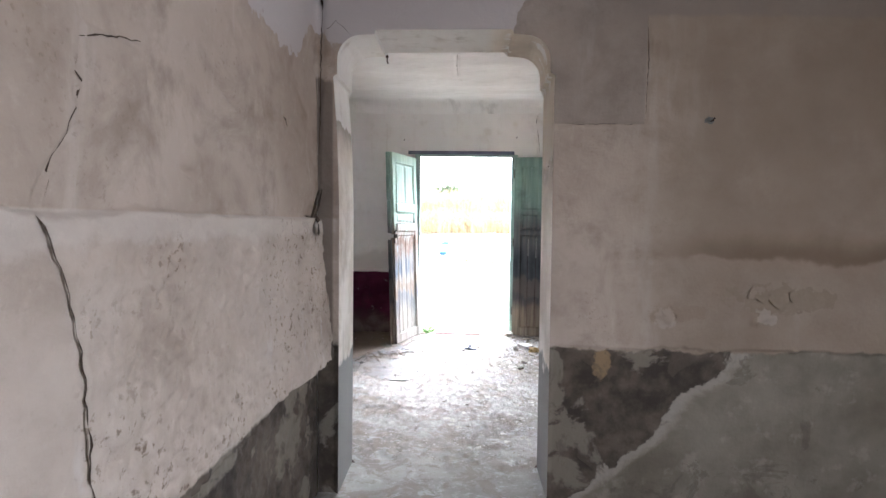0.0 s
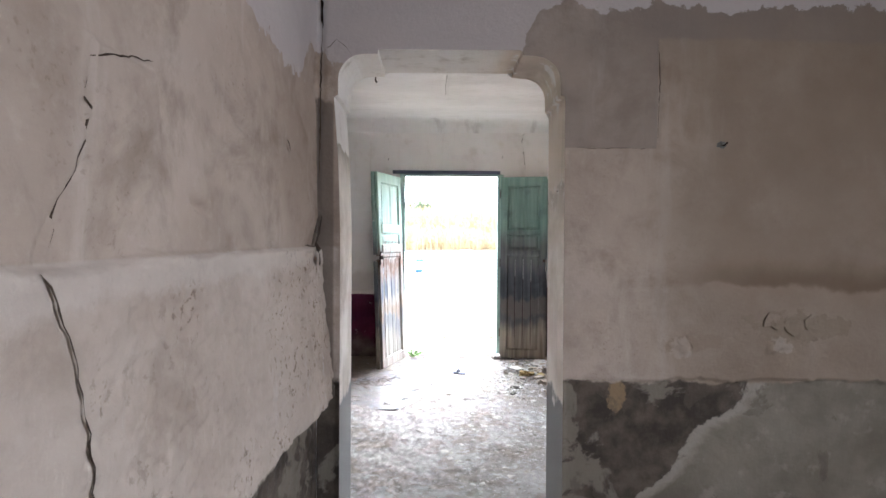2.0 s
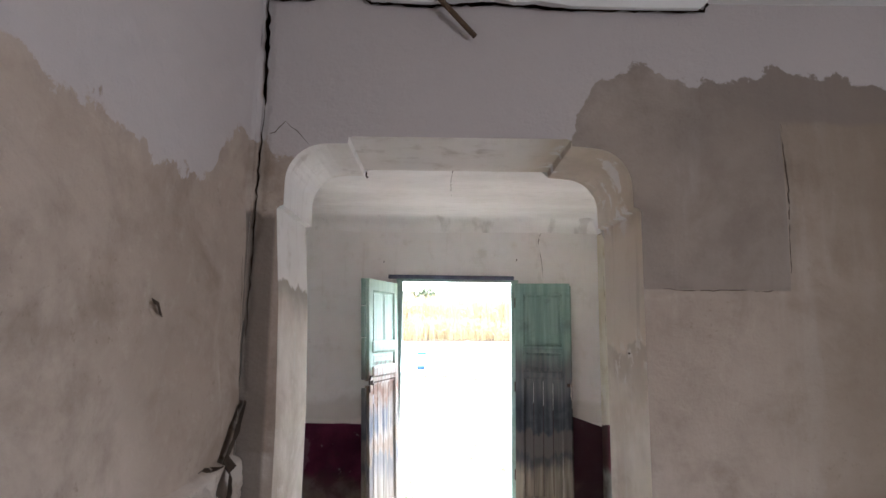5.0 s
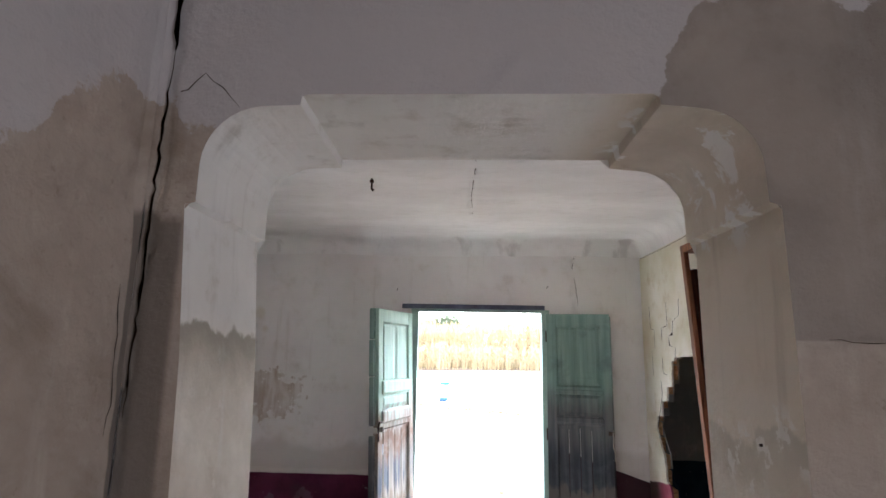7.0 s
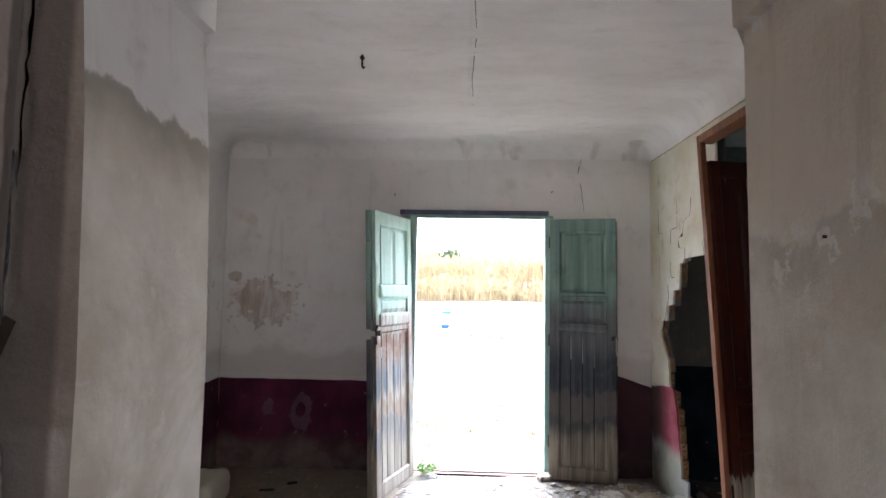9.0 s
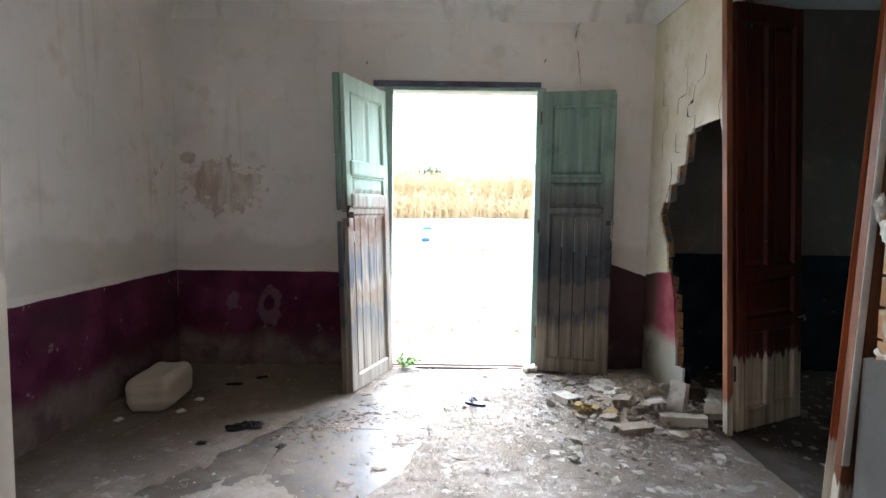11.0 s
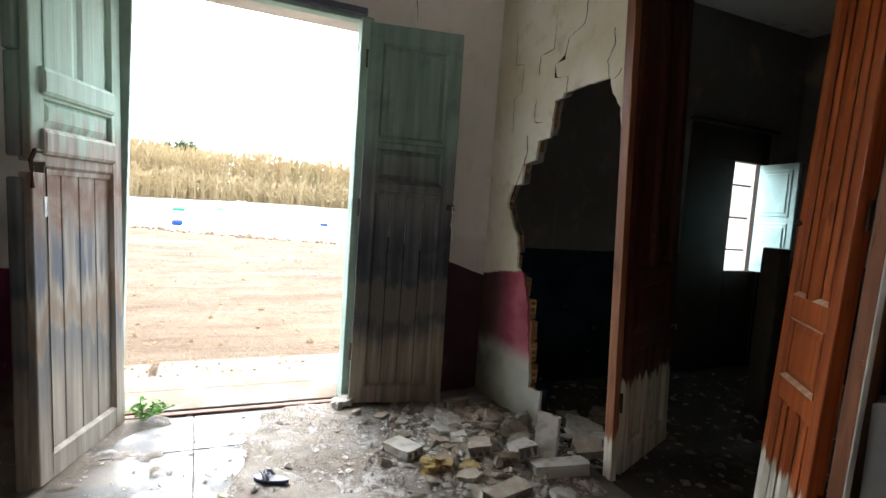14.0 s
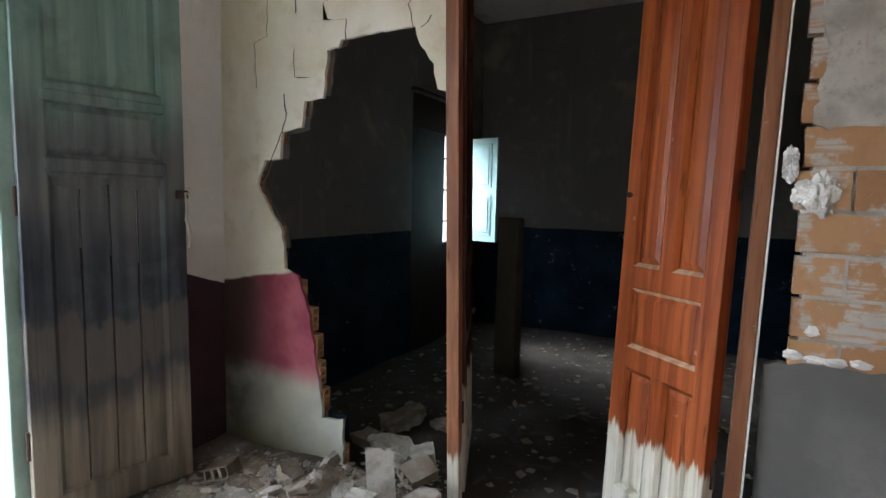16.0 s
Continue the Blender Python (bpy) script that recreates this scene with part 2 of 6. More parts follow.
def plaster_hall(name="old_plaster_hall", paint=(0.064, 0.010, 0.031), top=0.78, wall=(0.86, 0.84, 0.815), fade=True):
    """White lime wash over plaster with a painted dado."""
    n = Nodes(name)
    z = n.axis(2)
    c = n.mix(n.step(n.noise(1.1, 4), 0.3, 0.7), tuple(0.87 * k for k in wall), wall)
    c = n.mix(n.step(n.noise(5, 8, 0.65), 0.5, 0.8, 0, 0.45), c, (0.47, 0.42, 0.34))
    c = n.mix(n.step(n.noise(2.1, 3), 0.62, 0.75, 0, 0.5), c, (0.52, 0.43, 0.26))
    # streaks that run down
    c = n.mix(n.step(n.noise(1.0, 6, at=n.scaled(9, 9, 0.8)), 0.58, 0.75, 0, 0.3), c, (0.42, 0.36, 0.29))
    def spot(cx, cy, cz, rx, rz, ragged=0.8):
        d = n.node("ShaderNodeVectorMath", Vector=n.where)
        d.operation = "SUBTRACT"
        d.inputs[1].default_value = (cx, cy, cz)
        e = n.node("ShaderNodeVectorMath", Vector=d.outputs[0])
        e.operation = "MULTIPLY"
        e.inputs[1].default_value = (1 / rx, 1.0, 1 / rz)
        f = n.node("ShaderNodeVectorMath", Vector=e.outputs[0])
        f.operation = "LENGTH"
        return n.step(n.math("ADD", f.outputs["Value"], n.math("MULTIPLY", n.math("SUBTRACT", n.noise(9, 6, 0.65), 0.5), 2 * ragged)), 1.0, 0.75)
    if fade:
        c = n.mix(n.math("MULTIPLY", spot(-1.90, 0, 1.47, 0.33, 0.22, 1.7), n.step(n.noise(1.0, 5, at=n.scaled(14, 14, 3)), 0.35, 0.65, 0.2, 0.7)), c, (0.36, 0.25, 0.16))
        c = n.mix(n.math("MULTIPLY", spot(-2.17, 0, 1.68, 0.07, 0.05, 1.2), 0.5), c, (0.33, 0.24, 0.16))
        c = n.mix(n.step(n.math("ADD", z, n.math("MULTIPLY", n.noise(2.5, 5), 0.45)), 1.32, 1.22, 0, 0.55), c, (0.56, 0.53, 0.48))
        c = n.mix(n.step(n.math("ADD", z, n.math("MULTIPLY", n.noise(6, 5), 0.08)), 0.875, 0.855, 0, 0.8), c, (0.74, 0.72, 0.68))
    edge = n.math("ADD", z, n.math("MULTIPLY", n.noise(4, 4), 0.02))
    if fade:
        # the dado's top rises from the corner toward the door
        up = n.math("MULTIPLY", n.step(n.axis(0), 0.55, 0.6), n.math("MULTIPLY", n.math("SUBTRACT", 1.53, n.axis(0)), 0.33))
        edge = n.math("SUBTRACT", edge, up)
    p = n.mix(n.step(n.noise(3, 6), 0.35, 0.7), paint, tuple(min(1, 1.9 * k + 0.012) for k in paint))
    p = n.mix(n.step(n.noise(11, 6, 0.65), 0.62, 0.7, 0, 0.5), p, (0.42, 0.34, 0.35))
    if fade:
        p = n.mix(n.math("MULTIPLY", spot(-1.82, 0, 0.53, 0.05, 0.08, 1.6), 0.16), p, (0.45, 0.38, 0.38))
        ring = n.math("MULTIPLY", spot(-1.53, 0, 0.50, 0.12, 0.16, 1.3), n.math("SUBTRACT", 1.0, spot(-1.53, 0, 0.51, 0.05, 0.07, 0.9)))
        p = n.mix(n.math("MULTIPLY", ring, 0.16), p, (0.48, 0.41, 0.40))
        foot = n.math("ADD", z, n.math("MULTIPLY", n.noise(3, 5), 0.35))
        p = n.mix(n.step(foot, 0.50, 0.30, 0, 0.85), p, n.mix(n.noise(9, 7, 0.7), (0.10, 0.07, 0.06), (0.30, 0.245, 0.21)))
        # right of the door: mould, and the open leaf's shade painted in
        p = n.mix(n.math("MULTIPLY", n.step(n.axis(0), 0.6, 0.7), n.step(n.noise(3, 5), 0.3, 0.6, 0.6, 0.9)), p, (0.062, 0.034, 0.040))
        p = n.mix(n.step(n.noise(2.2, 6, 0.6, warp=0.5), 0.5, 0.62, 0, 0.55), p, (0.055, 0.028, 0.038))
    c = n.mix(n.step(edge, top + 0.013, top + 0.007), c, p)
    return n.done(c, 0.9, n.noise(40, 8, 0.7), 0.003, spec=0.15)


def plaster_partition():
    n = Nodes("old_plaster_partition")
    z = n.axis(2)
    c = n.mix(n.step(n.noise(2.3, 5), 0.3, 0.7), (0.68, 0.63, 0.47), (0.84, 0.81, 0.72))
    c = n.mix(n.step(n.noise(7, 7, 0.65), 0.5, 0.75, 0, 0.55), c, (0.50, 0.41, 0.22))
    c = n.mix(n.step(n.noise(19, 6, 0.7), 0.55, 0.8, 0, 0.4), c, (0.80, 0.78, 0.72))
    edge = n.math("ADD", z, n.math("MULTIPLY", n.noise(5, 4), 0.05))
    p = n.mix(n.step(n.noise(4, 6), 0.35, 0.65), (0.29, 0.055, 0.095), (0.47, 0.145, 0.185))
    # toward the corner the open leaf's shade is painted into the dado
    p = n.mix(n.step(n.math("ADD", n.axis(1), n.math("MULTIPLY", n.noise(4, 5), 0.2)), -0.30, 0.06, 0, 0.85), p, (0.085, 0.05, 0.05))
    foot = n.math("ADD", z, n.math("MULTIPLY", n.noise(3, 4), 0.12))
    p = n.mix(n.step(foot, 0.52, 0.39), p, n.mix(n.noise(9, 6), (0.40, 0.42, 0.36), (0.60, 0.60, 0.52)))
    # some real damp by the corner, with more of the leaf's shade painted in
    damp_and_shade = n.math("MULTIPLY", n.step(n.math("ADD", n.axis(1), n.math("MULTIPLY", n.noise(4, 6), 0.3)), -0.28, 0.10), n.step(n.noise(7, 6), 0.3, 0.6, 0.45, 0.8))
    p = n.mix(damp_and_shade, p, (0.07, 0.055, 0.045))
    p = n.mix(n.step(n.math("ADD", z, n.math("MULTIPLY", n.noise(6, 6), 0.25)), 0.30, 0.15, 0, 0.6), p, (0.27, 0.24, 0.13))
    rise = n.math("ADD", edge, n.math("MULTIPLY", n.axis(1), 0.18))
    c = n.mix(n.step(rise, 0.825, 0.81), c, p)
    return n.done(c, 0.9, n.noise(45, 8, 0.7), 0.003, spec=0.15)


def floor_dirt(name="floor_dirt", shade=1.0):
    n = Nodes(name)
    c = n.mix(n.step(n.noise(2.2, 5), 0.35, 0.65), (0.27, 0.245, 0.212), (0.42, 0.395, 0.36))
    c = n.mix(n.step(n.noise(9, 8, 0.7), 0.5, 0.72, 0, 0.7), c, (0.22, 0.18, 0.14))
    c = n.mix(n.step(n.noise(26, 8, 0.75), 0.52, 0.66, 0, 0.6), c, (0.52, 0.50, 0.465))
    c = n.mix(n.step(n.noise(70, 4, 0.7), 0.62, 0.74, 0, 0.4), c, (0.14, 0.115, 0.09))
    c = n.mix(n.math("MULTIPLY", n.step(n.axis(1), -2.6, -1.5), n.step(n.noise(3.5, 6, 0.6), 0.35, 0.6, 0.3, 0.85)), c, n.mix(n.noise(14, 6, 0.7), (0.115, 0.094, 0.075), (0.22, 0.191, 0.158)))
    c = n.mix(n.step(n.noise(5, 7, 0.7, warp=1.0), 0.51, 0.57, 0, 0.55), c, (0.25, 0.21, 0.165))
    c = n.mix(n.step(n.noise(6.5, 7, 0.68, warp=0.7), 0.57, 0.62, 0, 0.5), c, (0.55, 0.54, 0.525))
    earth = n.step(n.math("ADD", n.axis(0), n.math("MULTIPLY", n.noise(1.6, 6, 0.6), 1.1)), -0.15, -0.55, 0, 0.8)
    # brown earth, denser toward the street wall, where leaf shade is painted in
    c = n.mix(n.math("MULTIPLY", earth, n.step(n.axis(1), -2.0, -0.9, 0.35, 1.0)), c, n.mix(n.noise(12, 6, 0.7), (0.155, 0.113, 0.08), (0.32, 0.256, 0.20)))
    # the dark room's dimness, mixed into the dirt as near-black
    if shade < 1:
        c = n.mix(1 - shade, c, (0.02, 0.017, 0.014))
    return n.done(c, 0.95, n.noise(90, 8, 0.8), 0.012, spec=0.1)


def tile_mat():
    n = Nodes("cement_tile")
    c = n.mix(n.step(n.noise(3, 5), 0.3, 0.7), (0.055, 0.054, 0.053), (0.088, 0.088, 0.088))
    c = n.mix(n.step(n.noise(14, 8, 0.7), 0.48, 0.72, 0, 0.7), c, (0.09, 0.074, 0.058))
    # trodden earth on the tiles, thicker toward the hall's far side
    soil = n.math("ADD", n.noise(5, 8, 0.7, warp=0.5), n.step(n.axis(0), -0.2, -1.0, -0.04, 0.12))
    c = n.mix(n.step(soil, 0.50, 0.60, 0, 0.85), c, n.mix(n.noise(30, 6, 0.7), (0.07, 0.055, 0.041), (0.155, 0.13, 0.103)))
    r = n.step(n.noise(7, 5), 0.35, 0.65, 0.28, 0.7)
    return n.done(c, r, n.noise(60, 5), 0.0008, spec=0.2)


def sand_mat():
    n = Nodes("dry_soil")
    c = n.mix(n.step(n.noise(0.35, 5), 0.35, 0.65), (0.135, 0.093, 0.058), (0.195, 0.144, 0.095))
    c = n.mix(n.step(n.noise(2.4, 7, 0.65), 0.5, 0.66, 0, 0.7), c, (0.125, 0.083, 0.048))
    c = n.mix(n.step(n.noise(9, 7, 0.7), 0.55, 0.72, 0, 0.7), c, (0.22, 0.174, 0.122))
    c = n.mix(n.step(n.noise(30, 6, 0.7), 0.57, 0.72, 0, 0.5), c, (0.15, 0.10, 0.058))
    c = n.mix(n.step(n.noise(1.0, 7, 0.65, at=n.scaled(0.45, 2.2, 1), warp=0.5), 0.50, 0.62, 0, 0.6), c, (0.08, 0.05, 0.028))
    c = n.mix(n.step(n.noise(1.0, 7, 0.65, at=n.scaled(0.3, 1.4, 1)), 0.54, 0.64, 0, 0.5), c, (0.24, 0.192, 0.138))
    return n.done(c, 0.95, n.noise(5, 8, 0.75), 0.09, spec=0.1)


def teal_door():
    """Green paint, black with mould lower down and worn to grey boards at the foot."""
    n = Nodes("weathered_green_paint").local()
    z = n.axis(2)
    fine = n.noise(1.0, 5, at=n.scaled(70, 70, 2.5))
    grain = n.noise(1.0, 5, at=n.scaled(24, 24, 1.4))
    streak = n.noise(1.0, 4, at=n.scaled(10, 10, 0.9))
    blot = n.noise(5, 6, 0.6, warp=0.4)
    c = n.mix(n.step(grain, 0.3, 0.75), (0.19, 0.30, 0.26), (0.29, 0.41, 0.36))
    c = n.mix(n.step(blot, 0.5, 0.7, 0, 0.5), c, (0.13, 0.18, 0.165))
    lev = n.math("ADD", z, n.math("MULTIPLY", n.math("SUBTRACT", n.math("ADD", n.math("MULTIPLY", streak, 0.6), n.math("MULTIPLY", blot, 0.4)), 0.5), 0.55))
    slate = n.mix(n.step(grain, 0.3, 0.7), (0.10, 0.112, 0.12), (0.185, 0.19, 0.185))
    navy = n.mix(n.step(grain, 0.35, 0.75), (0.028, 0.033, 0.043), (0.068, 0.076, 0.090))
    bare = n.mix(n.step(grain, 0.3, 0.7), (0.16, 0.135, 0.10), (0.31, 0.27, 0.205))
    c = n.mix(n.step(lev, 1.62, 1.30), c, slate)
    # black mould that ends in a scalloped line, a second dark band below it
    c = n.mix(n.math("MULTIPLY", n.step(lev, 1.22, 0.92), n.step(blot, 0.36, 0.56, 0.7, 1.0)), c, navy)
    c = n.mix(n.step(lev, 0.75, 0.70, 0, 0.85), c, n.mix(n.step(lev, 0.50, 0.38), (0.115, 0.105, 0.092), bare))
    c = n.mix(n.math("MULTIPLY", n.math("MULTIPLY", n.step(lev, 0.56, 0.50), n.step(lev, 0.30, 0.46)), 0.6), c, navy)
    c = n.mix(n.step(fine, 0.60, 0.75, 0, 0.35), c, (0.035, 0.035, 0.035))
    return n.done(c, 0.72, fine, 0.0015, spec=0.3)


def pale_door():
    """The same paint, bleached by the light."""
    n = Nodes("bleached_green_paint").local()
    z = n.axis(2)
    fine = n.noise(1.0, 5, at=n.scaled(70, 70, 2.5))
    grain = n.noise(1.0, 5, at=n.scaled(24, 24, 1.4))
    streak = n.noise(1.0, 5, at=n.scaled(14, 14, 1.3))
    blot = n.noise(6, 6, 0.6, warp=0.4)
    c = n.mix(n.step(grain, 0.3, 0.75), (0.42, 0.60, 0.49), (0.56, 0.72, 0.60))
    bare = n.mix(n.step(grain, 0.3, 0.7), (0.27, 0.235, 0.19), (0.45, 0.405, 0.335))
    lev = n.math("ADD", z, n.math("MULTIPLY", n.math("SUBTRACT", streak, 0.5), 0.6))
    c = n.mix(n.step(lev, 1.5, 1.3), c, bare)
    rust = n.math("MULTIPLY", n.step(lev, 1.28, 1.18), n.step(lev, 0.92, 1.08))
    c = n.mix(n.math("MULTIPLY", rust, n.step(blot, 0.35, 0.6, 0.35, 0.9)), c, (0.20, 0.105, 0.065))
    c = n.mix(n.math("MULTIPLY", n.math("MULTIPLY", n.step(lev, 1.08, 0.96), n.step(lev, 0.74, 0.86)), n.step(streak, 0.40, 0.60, 0.15, 0.9)), c, (0.10, 0.12, 0.16))
    c = n.mix(n.math("MULTIPLY", n.math("MULTIPLY", n.step(lev, 0.72, 0.68), n.step(lev, 0.56, 0.61)), 0.45), c, (0.22, 0.125, 0.07))
    dark = n.math("MULTIPLY", n.step(lev, 0.60, 0.54), n.step(lev, 0.26, 0.50))
    c = n.mix(n.math("MULTIPLY", dark, 0.6), c, (0.12, 0.135, 0.16))
    c = n.mix(n.step(fine, 0.60, 0.75, 0, 0.3), c, (0.12, 0.11, 0.10))
    return n.done(c, 0.72, fine, 0.0015, spec=0.3)


def red_wood(name, a, b, low=0.42):
    n = Nodes(name).local()
    z = n.axis(2)
    grain = n.noise(1.0, 6, 0.55, at=n.scaled(26, 26, 1.1), warp=0.8)
    c = n.mix(n.step(grain, 0.35, 0.68), a, b)
    c = n.mix(n.step(n.noise(1.0, 5, at=n.scaled(110, 110, 3)), 0.6, 0.75, 0, 0.3), c, tuple(0.4 * k for k in a))
    c = n.mix(n.step(n.noise(1.0, 4, 0.5, at=n.scaled(48, 48, 3.5), warp=0.6), 0.60, 0.68, 0, 0.65), c, tuple(0.35 * k for k in a))
    c = n.mix(n.step(n.noise(1.0, 3, at=n.scaled(5, 5, 0.9)), 0.35, 0.7, 0, 0.4), c, tuple(0.6 * k for k in a))
    c = n.mix(n.step(n.noise(18, 7, 0.7), 0.66, 0.72, 0, 0.5), c, (0.62, 0.46, 0.33))
    worn = n.math("ADD", z, n.math("MULTIPLY", n.noise(1.0, 6, at=n.scaled(30, 30, 3)), 0.22))
    pale = n.mix(n.step(grain, 0.4, 0.75), (0.62, 0.585, 0.48), (0.30, 0.25, 0.17))
    c = n.mix(n.step(worn, low + 0.12, low + 0.09), c, pale)
    return n.done(c, n.step(grain, 0.3, 0.7, 0.38, 0.55), grain, 0.0012, spec=0.28)


def brick_mat():
    n = Nodes("hollow_clay_brick")
    r = n.chance()
    c = n.mix(r, (0.40, 0.215, 0.105), (0.54, 0.325, 0.165))
    c = n.mix(n.step(n.noise(20, 6), 0.45, 0.75, 0, 0.5), c, (0.40, 0.22, 0.115))
    comb = n.noise(1.0, 4, 0.6, at=n.scaled(5, 5, 95))
    smear = n.math("MULTIPLY", n.step(n.noise(4.5, 6, 0.65), 0.50, 0.55), n.step(comb, 0.38, 0.52, 0.2, 1.0))
    smear = n.math("MULTIPLY", smear, n.step(n.axis(1), -2.1, -2.25))
    c = n.mix(smear, c, n.mix(n.noise(12, 6), (0.44, 0.40, 0.34), (0.60, 0.57, 0.51)))
    return n.done(c, 0.93, n.noise(70, 6, 0.7), 0.003, spec=0.1)


def mortar_mat():
    n = Nodes("grey_mortar")
    c = n.mix(n.step(n.noise(8, 6), 0.35, 0.65), (0.42, 0.385, 0.33), (0.60, 0.565, 0.50))
    c = n.mix(n.step(n.noise(40, 6, 0.7), 0.5, 0.75, 0, 0.6), c, (0.28, 0.24, 0.19))
    return n.done(c, 0.95, n.noise(60, 8, 0.75), 0.007, spec=0.1)


def rubble_mat(name, a, b, c2):
    n = Nodes(name)
    c = n.mix(n.island(), a, b)
    c = n.mix(n.step(n.noise(14, 6), 0.45, 0.65, 0, 0.7), c, c2)
    c = n.mix(n.step(n.noise(60, 5, 0.7), 0.55, 0.75, 0, 0.4), c, (0.14, 0.11, 0.085))
    return n.done(c, 0.95, n.noise(55, 8, 0.75), 0.012, spec=0.1)


def reed_mat(name, a, b, c2):
    n = Nodes(name)
    c = n.mix(n.island(), a, b)
    c = n.mix(n.step(n.noise(0.25, 4), 0.5, 0.7, 0, 0.6), c, c2)
    return n.done(c, 0.8, spec=0.2)


PLASTER_A = plaster_first_room()
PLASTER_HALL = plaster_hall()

PLASTER_PART = plaster_partition()
PLASTER_ARCH = plaster_arch()
# the dark room's dimness is put into darker limewash and dado colours
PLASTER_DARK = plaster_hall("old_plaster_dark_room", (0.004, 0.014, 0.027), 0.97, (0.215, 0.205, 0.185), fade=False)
PLASTER_JAMB = plain("jamb_plaster", (0.62, 0.58, 0.53), 0.92, 0.14, 22, depth=0.003)


def ceiling_mat():
    n = Nodes("ceiling_limewash")
    y = n.axis(1)
    c = n.mix(n.step(n.noise(1.4, 4, at=n.scaled(1, 2.5, 1)), 0.3, 0.7), (0.78, 0.77, 0.745), (0.87, 0.86, 0.84))
    c = n.mix(n.step(n.noise(6, 7, 0.65, at=n.scaled(1, 2.2, 1)), 0.5, 0.75, 0, 0.35), c, (0.62, 0.60, 0.56))
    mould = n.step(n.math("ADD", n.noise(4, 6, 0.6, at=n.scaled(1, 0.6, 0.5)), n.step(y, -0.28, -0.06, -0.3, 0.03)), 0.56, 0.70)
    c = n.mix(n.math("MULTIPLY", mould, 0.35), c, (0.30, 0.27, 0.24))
    return n.done(c, 0.93, n.noise(12, 7, 0.6), 0.006, spec=0.15)


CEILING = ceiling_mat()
FLOOR_DIRT = floor_dirt()
FLOOR_SHADED = floor_dirt("shaded_floor_dirt", 0.3)
TILE = tile_mat()
SAND = sand_mat()


def soiled_slab():
    n = Nodes("soiled_concrete")
    c = n.mix(n.step(n.noise(6, 6), 0.3, 0.7), (0.125, 0.117, 0.107), (0.20, 0.192, 0.18))
    c = n.mix(n.step(n.noise(2.6, 7, 0.65), 0.46, 0.54, 0, 0.9), c, n.mix(n.noise(20, 6), (0.12, 0.085, 0.055), (0.19, 0.147, 0.103)))
    return n.done(c, 0.92, n.noise(40, 8, 0.7), 0.006, spec=0.15)


SLAB = soiled_slab()
CONCRETE = plain("worn_concrete", (0.55, 0.53, 0.50), 0.9, 0.18, 24, depth=0.004)
DARK_CEMENT = plain("dark_grey_cement", (0.17, 0.165, 0.15), 0.9, 0.22, 16, depth=0.003)
DOOR_TEAL = teal_door()
DOOR_PALE = pale_door()
FRAME_TEAL = plain("pale_green_frame_paint", (0.33, 0.45, 0.385), 0.7, 0.18, 26)
LINTEL_WOOD = plain("blue_grey_lintel_paint", (0.11, 0.12, 0.165), 0.8, 0.3, 30)
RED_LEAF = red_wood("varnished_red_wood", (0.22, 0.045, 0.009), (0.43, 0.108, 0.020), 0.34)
# worn moulding, paled for the light on its upward faces
RED_HIGHLIGHT = red_wood("highlit_worn_moulding", (0.42, 0.22, 0.12), (0.60, 0.44, 0.31))
# the twin leaf's red wood, its colour lowered for the shaded side
RED_SHADED = red_wood("shaded_varnished_wood", (0.055, 0.014, 0.008), (0.105, 0.027, 0.014))
RED_FRAME = red_wood("worn_frame_wood", (0.19, 0.075, 0.035), (0.32, 0.14, 0.07), 0.22)
BRICK = brick_mat()
MORTAR = mortar_mat()
GYPSUM = plain("white_gypsum", (0.76, 0.74, 0.70), 0.95, 0.15, 30, depth=0.004)
RUBBLE_PALE = rubble_mat("pale_rubble", (0.46, 0.44, 0.38), (0.64, 0.61, 0.545), (0.34, 0.30, 0.235))
RUBBLE_BROWN = rubble_mat("brown_rubble", (0.25, 0.20, 0.145), (0.43, 0.365, 0.28), (0.46, 0.42, 0.36))
SOIL_CLODS = rubble_mat("soil_clods", (0.24, 0.16, 0.09), (0.36, 0.27, 0.17), (0.20, 0.13, 0.075))
OCHRE_BITS = rubble_mat("ochre_plaster_bits", (0.34, 0.235, 0.085), (0.45, 0.34, 0.16), (0.22, 0.15, 0.07))
CHIPS = rubble_mat("floor_chips", (0.27, 0.23, 0.185), (0.60, 0.57, 0.52), (0.36, 0.32, 0.27))
PLASTIC_CAN = plain("dusty_white_plastic", (0.56, 0.50, 0.40), 0.5, 0.12, 12)
IRON = plain("rusty_iron", (0.075, 0.05, 0.04), 0.7, 0.4, 60, 0.6)
STEEL = plain("dull_steel", (0.42, 0.42, 0.40), 0.45, 0.2, 60, 0.9)
ROPE = plain("pale_cord", (0.62, 0.59, 0.52), 0.9, 0.15, 90)
DARK_WOOD = plain("dark_shutter_wood", (0.04, 0.024, 0.017), 0.7, 0.3, 20)
SHUTTER_TEAL = plain("pale_turquoise_paint", (0.40, 0.62, 0.60), 0.65, 0.16, 18)
POST_WOOD = plain("dusty_old_timber", (0.075, 0.062, 0.046), 0.9, 0.25, 18)
LEAF = plain("weed_leaf", (0.13, 0.30, 0.05), 0.6, 0.35, 40)
SANDAL_BLUE = plain("navy_rubber", (0.03, 0.045, 0.10), 0.6, 0.3, 40)
SANDAL_STRAP = plain("grey_strap", (0.20, 0.21, 0.25), 0.7, 0.2, 60)
RAG = plain("black_rag", (0.022, 0.02, 0.02), 0.95, 0.4, 30)
CANE = plain("dry_cane", (0.12, 0.075, 0.045), 0.8, 0.3, 40)
